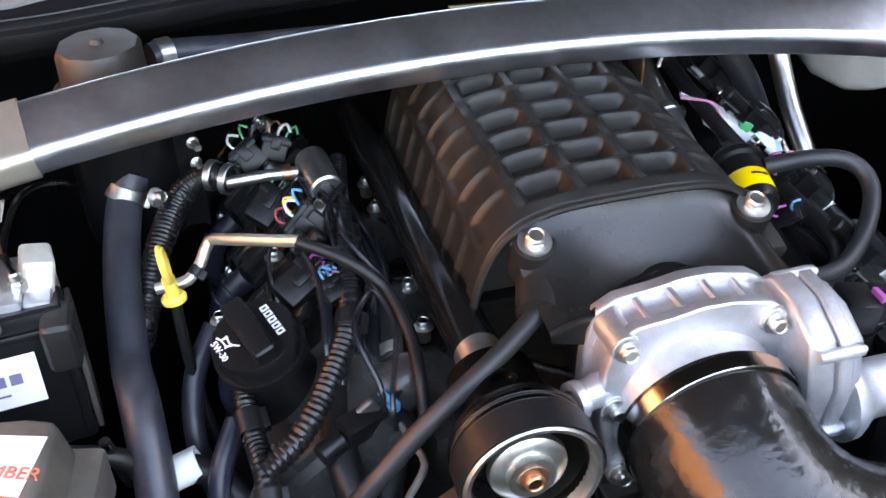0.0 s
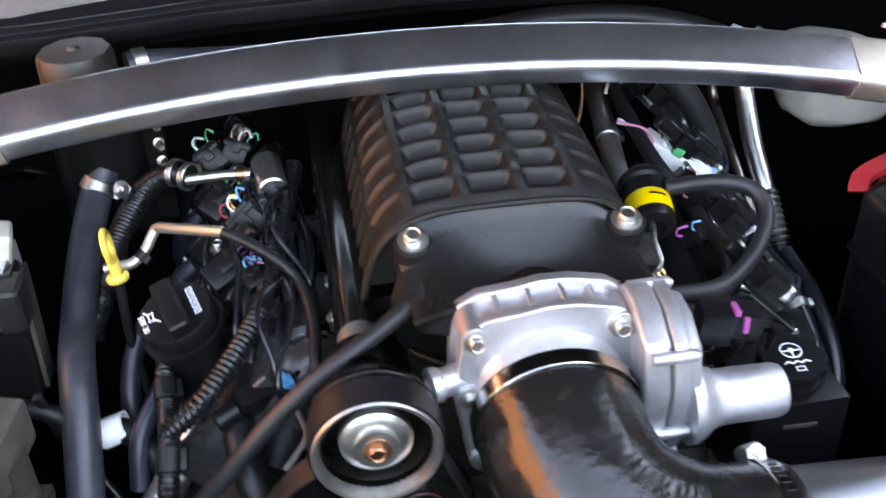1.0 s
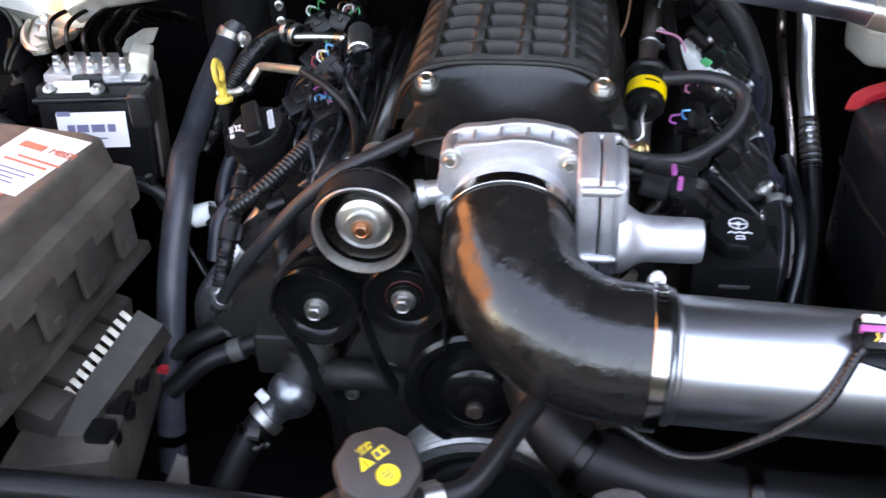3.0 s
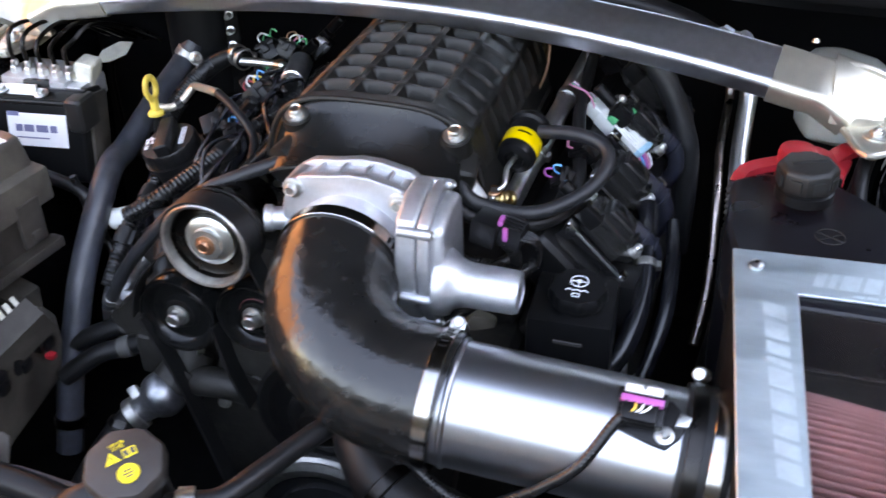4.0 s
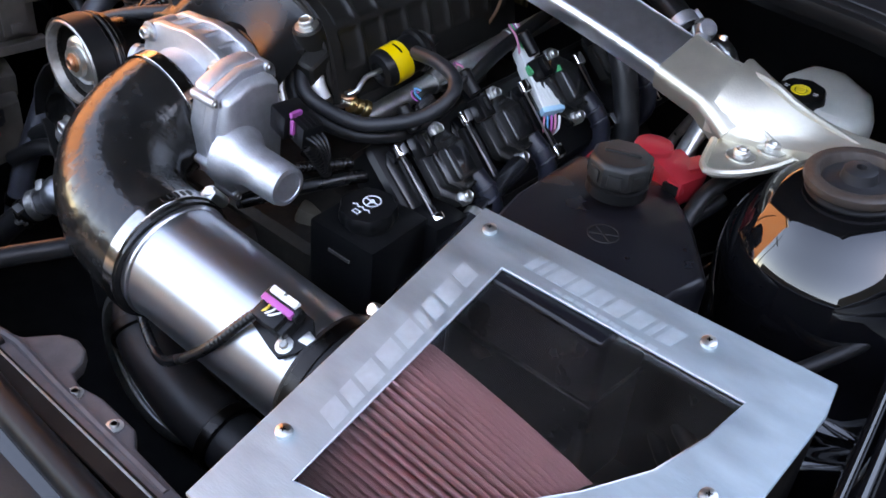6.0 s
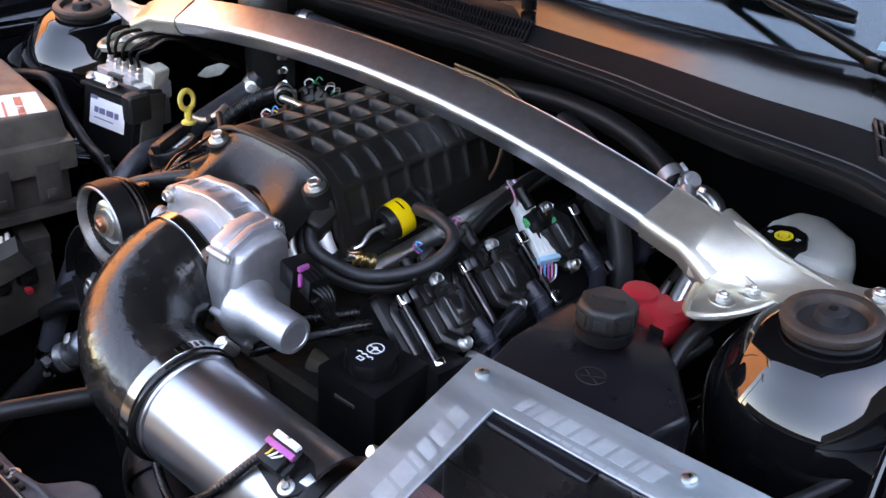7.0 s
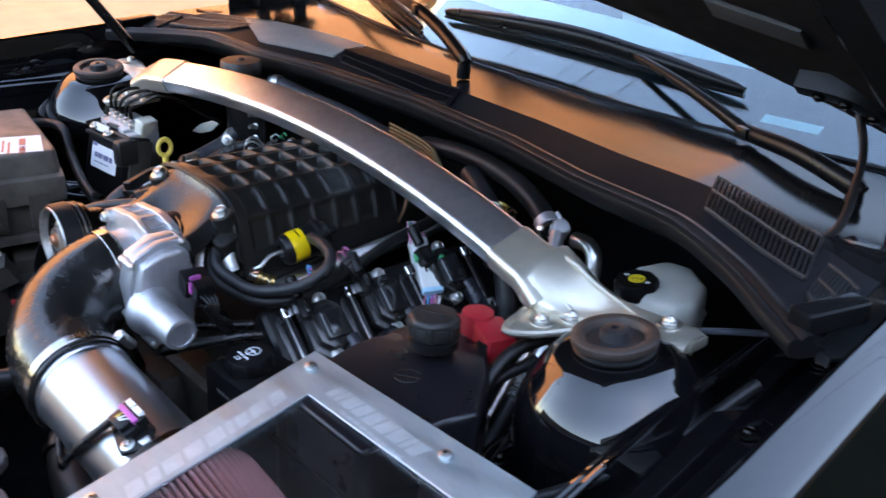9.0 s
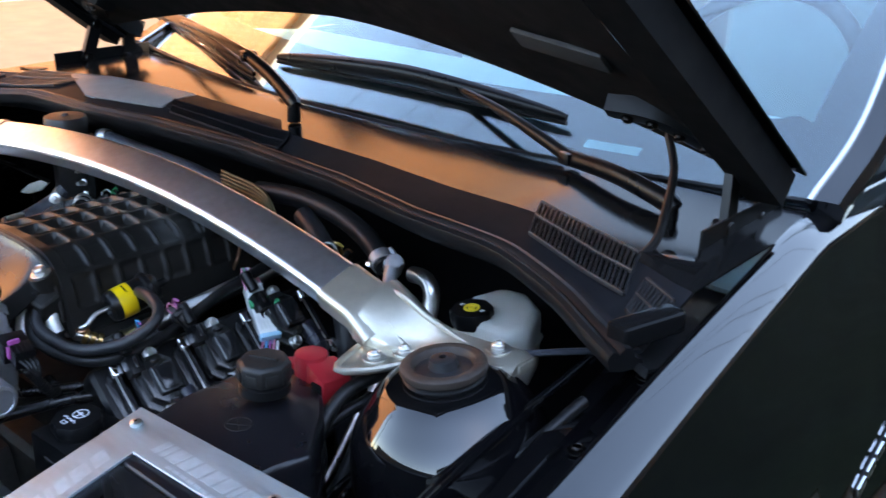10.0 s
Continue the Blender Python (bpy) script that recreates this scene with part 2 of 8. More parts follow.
BRICK = brick_material()
CONCRETE = material("pale_concrete", (0.115, 0.092, 0.062), 0.85, var=0.2, scale=6, bump=0.3, bump_scale=60)
FENCE = material("dark_stained_timber", (0.030, 0.032, 0.022), 0.8, var=0.4, scale=8, bump=0.3, bump_scale=40)
LAWN = material("darkened_lawn", (0.009, 0.014, 0.006), 0.9, var=0.5, scale=12, bump=0.8, bump_scale=80, spec=0.05)
STUCCO = material("pale_render_wall", (0.5, 0.47, 0.42), 0.9, var=0.12, scale=5, bump=0.3, bump_scale=40)


# ---- mesh helpers ----
def place_of(ob):
    while ob.parent:
        ob = ob.parent
    return Vector(ob.location)


def thing(name, loc, label, category, group="", kind=""):
    ob = new(name)
    ob.location = loc
    ob.empty_display_size = 0.02
    return tagged(ob, label, category, group, kind)


def part(name, bm, mat, parent=None, label="", smooth=True, angle=35):
    """Links a bmesh, in world places, as one mesh object under a thing or a part."""
    me = bpy.data.meshes.new(name)
    if parent is not None:
        off = place_of(parent)
        bmesh.ops.translate(bm, verts=bm.verts, vec=-off)
    bmesh.ops.recalc_face_normals(bm, faces=bm.faces)
    if smooth:
        for f in bm.faces:
            f.smooth = True
        lim = radians(angle)
        for e in bm.edges:
            if len(e.link_faces) == 2 and e.calc_face_angle(0) > lim:
                e.smooth = False
    bm.to_mesh(me)
    bm.free()
    me.materials.append(mat)
    ob = new(name, me)
    if parent is not None:
        ob.parent = parent
    if label:
        ob["label"] = label
    return ob


def single(name, bm, mat, label, category, group="", kind="", angle=35):
    """A thing of one mesh, with its origin at its base."""
    lo = Vector((sum(v.co.x for v in bm.verts) / len(bm.verts), sum(v.co.y for v in bm.verts) / len(bm.verts), min(v.co.z for v in bm.verts)))
    bmesh.ops.translate(bm, verts=bm.verts, vec=-lo)
    ob = part(name, bm, mat, angle=angle)
    ob.location = lo
    return tagged(ob, label, category, group, kind)


def at(pos, way=(0, 0, 1), side=None):
    """A pose whose z axis runs along way; its x axis towards side."""
    z = Vector(way).normalized()
    x = Vector(side) if side is not None else (Vector((1, 0, 0)) if abs(z.x) < 0.9 else Vector((0, 1, 0)))
    y = z.cross(x).normalized()
    x = y.cross(z)
    return Matrix.Translation(pos) @ Matrix((x, y, z)).transposed().to_4x4()


def moved(bm, m):
    bm.transform(m)
    return bm


def joined(*bms):
    out = bmesh.new()
    for b in bms:
        me = bpy.data.meshes.new("tmp")
        b.to_mesh(me)
        out.from_mesh(me)
        bpy.data.meshes.remove(me)
        b.free()
    return out


def rounded(bm, width, segs=2, lim=25):
    es = [e for e in bm.edges if len(e.link_faces) == 2 and e.calc_face_angle(0) > radians(lim)]
    if width > 0:
        bmesh.ops.bevel(bm, geom=es, offset=width, segments=segs, profile=0.6, affect="EDGES", clamp_overlap=True)
    return bm


def box(sx, sy, sz, m=Matrix(), bevel=0.002, segs=2):
    bm = bmesh.new()
    bmesh.ops.create_cube(bm, size=1, matrix=Matrix.Diagonal((sx, sy, sz, 1)))
    return moved(rounded(bm, bevel, segs), m)


def between(lo, hi, bevel=0.002, segs=2):
    c = [(a + b) / 2 for a, b in zip(lo, hi)]
    return box(*[abs(b - a) for a, b in zip(lo, hi)], Matrix.Translation(c), bevel, segs)


def prism(outline, z0, z1, m=Matrix(), bevel=0.002, segs=2, taper=1.0):
    bm = bmesh.new()
    cx, cy = sum(p[0] for p in outline) / len(outline), sum(p[1] for p in outline) / len(outline)
    low = [bm.verts.new((p[0], p[1], z0)) for p in outline]
    top = [bm.verts.new((cx + (p[0] - cx) * taper, cy + (p[1] - cy) * taper, z1)) for p in outline]
    n = len(outline)
    bm.faces.new(list(reversed(low))), bm.faces.new(top)
    for i in range(n):
        bm.faces.new((low[i], low[(i + 1) % n], top[(i + 1) % n], top[i]))
    bmesh.ops.recalc_face_normals(bm, faces=bm.faces)
    return moved(rounded(bm, bevel, segs), m)


def lathe(profile, m=Matrix(), segs=32, wave=0.0, waves=0):
    """Turns (radius, height) pairs about z; wave scallops the rim."""
    bm = bmesh.new()
    rings = []
    for r, z in profile:
        if r < 1e-6:
            rings.append([bm.verts.new((0, 0, z))])
        else:
            ring = []
            for i in range(segs):
                a = 2 * math.pi * i / segs
                rr = r * (1 + wave * (0.5 + 0.5 * math.cos(waves * a))) if waves else r
                ring.append(bm.verts.new((rr * math.cos(a), rr * math.sin(a), z)))
            rings.append(ring)
    for a, b in zip(rings, rings[1:]):
        for i in range(segs):
            j = (i + 1) % segs
            if len(a) == 1 and len(b) > 1:
                bm.faces.new((a[0], b[i], b[j]))
            elif len(b) == 1 and len(a) > 1:
                bm.faces.new((a[i], a[j], b[0]))
            elif len(a) > 1:
                bm.faces.new((a[i], a[j], b[j], b[i]))
    return moved(bm, m)


def cyl(r, h, m=Matrix(), segs=24, bevel=0.0015):
    return lathe([(0, 0), (r - bevel, 0), (r, bevel), (r, h - bevel), (r - bevel, h), (0, h)], m, segs)


def ring(ro, ri, h, m=Matrix(), segs=40):
    b = min(0.001, (ro - ri) / 4)
    return lathe([(ri, 0), (ro - b, 0), (ro, b), (ro, h - b), (ro - b, h), (ri, h), (ri, 0)], m, segs)


def spline(points, step=0.006):
    """A smooth line through the points."""
    p = [Vector(q) for q in points]
    if len(p) == 2:
        n = max(2, int((p[1] - p[0]).length / step))
        return [p[0].lerp(p[1], i / n) for i in range(n + 1)]
    p = [p[0] * 2 - p[1]] + p + [p[-1] * 2 - p[-2]]
    out = []
    for a, b, c, d in zip(p, p[1:], p[2:], p[3:]):
        n = max(2, int((c - b).length / step))
        for i in range(n):
            t = i / n
            out.append(0.5 * (2 * b + (c - a) * t + (2 * a - 5 * b + 4 * c - d) * t * t + (3 * b - a - 3 * c + d) * t ** 3))
    return out + [p[-2]]


def sweep(points, radius, segs=12, step=0.006, section=None, caps=True, ribbed=0.0, pitch=0.005, smooth_line=True, up=None):
    """A tube along a smooth line. radius: a number or a function of the share of its length; section: (x, y) pairs instead of a circle."""
    line = spline(points, min(step, pitch / 4) if ribbed else step) if smooth_line else [Vector(q) for q in points]
    bm = bmesh.new()
    n = len(line)
    tang = [(line[min(i + 1, n - 1)] - line[max(i - 1, 0)]).normalized() for i in range(n)]
    x = Vector(up) if up is not None else tang[0].orthogonal()
    run, rings = 0.0, []
    for i in range(n):
        if i:
            run += (line[i] - line[i - 1]).length
        x = (x - tang[i] * x.dot(tang[i])).normalized()
        y = tang[i].cross(x)
        r = radius(i / (n - 1)) if callable(radius) else radius
        if ribbed:
            r *= 1 - ribbed * (0.5 + 0.5 * math.cos(2 * math.pi * run / pitch))
        if section:
            rings.append([bm.verts.new(line[i] + x * (px * r) + y * (py * r)) for px, py in section])
        else:
            rings.append([bm.verts.new(line[i] + x * (r * math.cos(2 * math.pi * k / segs)) + y * (r * math.sin(2 * math.pi * k / segs))) for k in range(segs)])
    m = len(rings[0])
    for a, b in zip(rings, rings[1:]):
        for k in range(m):
            bm.faces.new((a[k], a[(k + 1) % m], b[(k + 1) % m], b[k]))
    if caps:
        bm.faces.new(list(reversed(rings[0]))), bm.faces.new(rings[-1])
    return bm


def sheet(rows, thick=0.0):
    """A surface through rows of points, as deep as thick along its normals."""
    bm = bmesh.new()
    g = [[bm.verts.new(p) for p in r] for r in rows]
    for a, b in zip(g, g[1:]):
        for i in range(len(a) - 1):
            bm.faces.new((a[i], a[i + 1], b[i + 1], b[i]))
    if thick:
        bmesh.ops.recalc_face_normals(bm, faces=bm.faces)
        bmesh.ops.solidify(bm, geom=bm.faces[:], thickness=thick)
    return bm


def bolt(m, r=0.007, washer=0.011, h=0.007):
    """A hexagon head on a washer with a dished top."""
    a = lathe([(0, 0), (washer, 0), (washer, 0.0015), (r, 0.0022), (0, 0.0022)], m, 20)
    b = prism([(r * math.cos(i * math.pi / 3), r * math.sin(i * math.pi / 3)) for i in range(6)], 0.002, h, m, 0.0006, 1)
    c = lathe([(0, h), (r * 0.62, h), (r * 0.72, h + 0.0008), (r * 0.8, h)], m, 16)
    return joined(a, b, c)


def words(text, size, m, depth=0.0004):
    """The text as a bmesh, standing on m's x axis and facing its z axis."""
    cu = bpy.data.curves.new("text", "FONT")
    cu.body, cu.size, cu.extrude, cu.align_x, cu.align_y, cu.resolution_u = text, size, depth, "CENTER", "CENTER", 3
    ob = bpy.data.objects.new("text", cu)
    scene.collection.objects.link(ob)
    me = bpy.data.meshes.new_from_object(ob.evaluated_get(bpy.context.evaluated_depsgraph_get()))
    bm = bmesh.new()
    bm.from_mesh(me)
    bpy.data.objects.remove(ob), bpy.data.meshes.remove(me), bpy.data.curves.remove(cu)
    return moved(bm, m)


def bars(cells, m, depth=0.0006):
    """Flat bars (x, y, width, height) on m's plane."""
    return joined(*[box(w, h, depth, m @ Matrix.Translation((x, y, 0)), 0) for x, y, w, h in cells])


def interp(table, v):
    return float(np.interp(v, [a for a, _ in table], [b for _, b in table]))


# ---- surroundings ----
def surroundings():
    rows = [[(x, y, 0.0) for x in (-60, -20, -8, -4, 0, 4, 8, 20, 60)] for y in (-60, -20, -8, -3, 0, 3, 8, 20, 60)]
    ground = part("ground", sheet(rows), CONCRETE)
    tagged(ground, "pale sunlit concrete driveway", "ground", kind="structure")
    wall = thing("house_wall_left", (-8.2, 2, 0), "tall sunlit orange brick wall of a neighbouring house", "wall", kind="structure")
    part("brick_wall", between((-8.5, -4.5, 0), (-8.2, 20, 6.2), 0.0), BRICK, wall)
    # unseen taller rear part, added so brick fills the cowl's reflection
    part("brick_wall", between((-8.5, 8.0, 6.38), (-8.22, 20, 7.9), 0.0), BRICK, wall)
    part("eaves", between((-8.55, -4.7, 6.2), (-7.9, 20.2, 6.38), 0.02), STUCCO, wall)
    # overhead cables between two poles
    poles = [(-14.0, -9.0), (15.0, 27.5)]
    for x, y in poles:
        p = thing("utility_pole", (x, y, 0), "weathered timber utility pole with a crossarm", "utility pole", "utility poles")
        part("mast", lathe([(0.15, 0), (0.13, 3), (0.11, 8.4), (0, 8.4)], Matrix.Translation((x, y, 0)), 16), FENCE, p)
        part("crossarm", box(2.4, 0.1, 0.12, Matrix.Translation((x, y, 7.75)) @ pose(0, 0, 0, 0, 0, -39), 0.01), FENCE, p)
    for off in (-1.05, 0.1, 0.45, 1.05):
        a, b = [Vector((x + off * math.cos(radians(39)), y - off * math.sin(radians(39)), 7.83)) for x, y in poles]
        single("power_line", sweep([a, a.lerp(b, 0.25) - Vector((0, 0, 0.25)), a.lerp(b, 0.5) - Vector((0, 0, 0.33)), a.lerp(b, 0.75) - Vector((0, 0, 0.25)), b], 0.008, 6, step=0.5), RUBBER, "black overhead power line", "cable", "power lines")
    # unseen lawn, coloured very dark so the wing's side reflects dark
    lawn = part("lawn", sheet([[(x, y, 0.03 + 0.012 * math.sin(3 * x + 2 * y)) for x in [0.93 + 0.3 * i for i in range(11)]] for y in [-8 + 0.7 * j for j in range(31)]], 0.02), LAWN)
    tagged(lawn, "unseen dark lawn added to darken the wing's reflections", "lawn", kind="structure")
    # unseen wall, added to block the sun and darken side reflections
    shade = thing("sun_blocker_wall", (4.0, 0, 0), "unseen dark wall added to keep the sun off the car", "wall", kind="structure")
    part("wall", between((4.0, -8, 0), (4.3, 13.0, 3.7), 0.0), FENCE, shade)
    # unseen wall, added to cut low sky out of the engine's reflections
    front = thing("front_sky_blocker", (0, -6.7, 0), "unseen dark wall added to hide low sky from reflections", "wall", kind="structure")
    part("wall", between((-8.5, -7.0, 0), (4.0, -6.7, 2.3), 0.0), FENCE, front)


surroundings()

# ---- the car's body ----
FENDER_X = [(-0.95, 0.60), (-0.7, 0.70), (-0.5, 0.755), (-0.3, 0.775), (-0.13, 0.766), (0.085, 0.737), (0.25, 0.716), (0.43, 0.694), (0.62, 0.684), (0.8, 0.684), (1.1, 0.70), (1.6, 0.70)]
FENDER_Z = [(-0.95, 0.78), (-0.7, 0.86), (-0.5, 0.905), (-0.13, 0.945), (0.085, 0.962), (0.43, 0.988), (0.62, 0.985), (0.8, 0.98), (1.6, 0.97)]
SEAL = [(0.0, 0.218), (0.2, 0.205), (0.35, 0.178), (0.48, 0.17), (0.58, 0.142), (0.64, 0.11), (0.68, 0.085), (0.72, 0.07)]
car = thing("car", (0, 0, 0), "glossy black sports coupe with its bonnet open", "car")


def ws_y(x):
    return 0.40 + 0.22 * x * x


def seal_y(x):
    return interp(SEAL, abs(x))


def seal_z(x):
    return 0.965 - 0.02 * max(0.0, abs(x) - 0.5) / 0.2


def fender(s):
    """One wing: gutter, flat top edge, and the swelling side down to the sill."""
    rows = []
    for i in range(60):
        y = -0.95 + 2.05 * i / 59
        xi, z = interp(FENDER_X, y), interp(FENDER_Z, y)
        sec = [(-0.040, -0.075), (-0.034, -0.070), (-0.012, -0.066), (-0.007, -0.060), (-0.003, -0.006), (-0.001, -0.001), (0.003, -0.001), (0.018, -0.0065), (0.030, -0.012), (0.037, -0.0160), (0.0395, -0.0185), (0.041, -0.024),
               (0.044, -0.045), (0.051, -0.08), (0.061, -0.12), (0.071, -0.17), (0.080, -0.24), (0.084, -0.34), (0.08, -0.5), (0.07, -0.62)]
        rows.append([(s * (xi + a), y, z + b) for a, b in sec])
    ob = part("fender", sheet(rows, 0.002), PAINT, car)
    bm = Matrix.Translation((s * 0.7685, 0.655, 0.625)) @ pose(0, 0, 0, 30, 0, 0)
    badge = part("fender_badge", box(0.004, 0.15, 0.020, bm, 0.001), PLASTIC, ob)
    for k in range(5):
        part("badge_bar", box(0.006, 0.024, 0.018, bm @ Matrix.Translation((s * 0.0025, -0.060 + 0.030 * k, 0)), 0.002), CHROME, badge, "bright metal badge piece")
    return ob


def apron(s):
    """The inner wing between the gutter and the bay floor, with a raised rail and bolts."""
    rows = []
    for i in range(40):
        y = -0.75 + 1.05 * i / 39
        xi, z = interp(FENDER_X, y), interp(FENDER_Z, y)
        sec = [(-0.032, -0.074), (-0.062, -0.078), (-0.066, -0.070), (-0.088, -0.072), (-0.096, -0.082), (-0.11, -0.14), (-0.12, -0.25), (-0.10, -0.55)]
        rows.append([(s * (xi + a), y, z + b) for a, b in sec])
    ob = part("inner_fender", sheet(rows, 0.002), PAINT, car)
    for dx, dz in ((0.0, 0.0), (-0.010, -0.006)):
        part("wing_rail", sweep([(s * (0.690 + dx), -0.30, 0.878 + dz), (s * (0.672 + dx), -0.178, 0.893 + dz), (s * (0.659 + dx), -0.104, 0.896 + dz), (s * (0.645 + dx), -0.013, 0.898 + dz), (s * (0.635 + dx), 0.085, 0.900 + dz), (s * (0.626 + dx), 0.16, 0.902 + dz)], 0.0035, 8, step=0.02), PAINT, ob, "black folded wing rail")
    for y in (-0.42, -0.2, 0.02, 0.16):
        part("bolt", bolt(at((s * (interp(FENDER_X, y) - 0.05), y, interp(FENDER_Z, y) - 0.075)), 0.006, 0.009, 0.005), DARKSTEEL, ob)


def strut_tower(s):
    """Pressed dome with a stepped shoulder, and the rubber top mount with its nut."""
    cx, cy = (0.558 if s > 0 else -0.582), 0.0
    m = Matrix.Translation((cx, cy, 0.92)) @ pose(0, 0, 0, 4, -5 * s, 0) @ Matrix.Translation((0, 0, -0.92))
    prof = [(0.034, 0.9125), (0.047, 0.9110), (0.055, 0.9080), (0.061, 0.9035), (0.067, 0.8975), (0.074, 0.889), (0.081, 0.880), (0.087, 0.8705), (0.0915, 0.861), (0.0945, 0.851), (0.0965, 0.840), (0.098, 0.822), (0.099, 0.80), (0.101, 0.78), (0.106, 0.768), (0.115, 0.761), (0.13, 0.757), (0.15, 0.752), (0.155, 0.70), (0.17, 0.5)]
    tower = part("strut_tower", lathe([(a.x, a.z) for a in spline([(r, 0, z) for r, z in prof], 0.004)], m, 72), PAINT, car, angle=75)
    prof = [(0.0, 0.9160), (0.0366, 0.9162), (0.0366, 0.9165), (0.0402, 0.9180), (0.0412, 0.9205), (0.0405, 0.9245), (0.0385, 0.9262), (0.0325, 0.9268), (0.0305, 0.9258), (0.0288, 0.9225), (0.0275, 0.9190), (0.0, 0.9185)]
    mount = part("strut_mount", lathe(prof, m, 48), RUST, tower, "rusty brown rubber strut mount")
    part("lower_ring", lathe([(0.0, 0.905), (0.038, 0.905), (0.0392, 0.9085), (0.0388, 0.9130), (0.0364, 0.9148), (0.0364, 0.9161), (0, 0.9161)], m, 48), RUBBER, mount, "black lower ring of the mount")
    part("strut_nut", lathe([(0.0, 0.917), (0.0268, 0.917), (0.0262, 0.9200), (0.0185, 0.9205), (0.0145, 0.9215), (0.0125, 0.9295), (0.0095, 0.9310), (0.004, 0.9312), (0.0035, 0.9265), (0, 0.9265)], m, 40), RUBBER_GREY, mount, "dark dished strut cap")
    return tower


def body_shell():
    fender(1), fender(-1), apron(1), apron(-1), strut_tower(1), strut_tower(-1)
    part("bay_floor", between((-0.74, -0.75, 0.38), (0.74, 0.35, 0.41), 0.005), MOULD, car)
    rows = []
    for i in range(41):
        x = -0.72 + 1.44 * i / 40
        y = seal_y(x)
        rows.append([(x, y + 0.012, seal_z(x) - 0.006), (x, y + 0.016, 0.945), (x, y + 0.05, 0.935), (x, 0.33, 0.925), (x, 0.345, 0.90), (x, 0.345, 0.6), (x, 0.33, 0.32)])
    part("firewall", sheet(rows, 0.003), PLASTIC, car)
    # front panel behind the grille
    part("radiator_support", joined(between((-0.62, -0.60, 0.66), (0.62, -0.50, 0.72), 0.012), between((-0.62, -0.56, 0.33), (0.62, -0.52, 0.68), 0.004)), DUSTY, car)
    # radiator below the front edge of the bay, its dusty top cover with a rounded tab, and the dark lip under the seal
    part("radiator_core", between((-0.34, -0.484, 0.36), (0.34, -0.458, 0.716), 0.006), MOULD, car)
    out = [(-0.262, -0.486), (-0.258, -0.462), (-0.235, -0.452), (-0.19, -0.449), (-0.14, -0.453), (-0.06, -0.456), (0.066, -0.458), (0.085, -0.452), (0.094, -0.440), (0.103, -0.428), (0.118, -0.421), (0.134, -0.423), (0.145, -0.434), (0.150, -0.446), (0.165, -0.450), (0.190, -0.445), (0.235, -0.446), (0.25, -0.457), (0.34, -0.462), (0.34, -0.486)]
    top = part("radiator_cover", prism(out, 0.714, 0.7285, Matrix(), 0.004, 3), RADTOP, car, "dusty grey radiator top cover with a round tab")
    part("cover_lip", prism([(-0.26, -0.492), (0.34, -0.492), (0.34, -0.4745), (-0.26, -0.4700)], 0.727, 0.7315, Matrix(), 0.001, 1), RELAYDARK, top, "dark brown lip under the seal")
    part("lip_edge", sweep([(-0.10, -0.4735, 0.7320), (0.08, -0.4755, 0.7320), (0.30, -0.478, 0.7320)], 0.0011, 6, step=0.03), STEEL, top, "thin bright lip edge")
    part("cover_rib", sweep([(0.02, -0.465, 0.727), (0.06, -0.464, 0.7285), (0.09, -0.459, 0.7290), (0.15, -0.462, 0.7290), (0.30, -0.466, 0.727)], 0.004, 8, step=0.02), RADTOP, top)
    for x, y in ((-0.03, -0.463), (0.057, -0.4645), (0.172, -0.458), (0.222, -0.456)):
        part("bolt", bolt(at((x, y, 0.728)), 0.0042, 0.007, 0.004), STEEL, top)
    for k in range(9):
        part("cover_notch", box(0.007, 0.005, 0.005, Matrix.Translation((-0.02 + 0.0125 * k, -0.4685, 0.730)), 0.001), PLASTIC, top, "black seal clip")
    part("stay", prism([(-0.016, 0), (0.012, 0), (0.012, 0.042), (0.004, 0.046)], -0.0015, 0.0015, at((-0.222, -0.452, 0.700), (0.15, -0.8, 0.45), (1, 0.1, 0)), 0.001, 1), RELAYBOX, top, "grey tapered stay")
    rows = []
    for i in range(33):
        x = -0.66 + 1.32 * i / 32
        bow = -0.10 * (1 - (x / 0.66) ** 2)
        y = interp([(-0.66, -0.487), (-0.16, -0.487), (0.05, -0.507), (0.66, -0.522)], x)
        rows.append([(x, y + 0.012, 0.718), (x, y, 0.724), (x, y - 0.012, 0.722), (x, y - 0.05, 0.702), (x, y - 0.10, 0.670), (x, -0.70 + 0.5 * bow, 0.60), (x, -0.76 + bow, 0.50), (x, -0.76 + bow, 0.30)])
    part("front_bumper", sheet(rows, 0.003), PAINT, car)


body_shell()


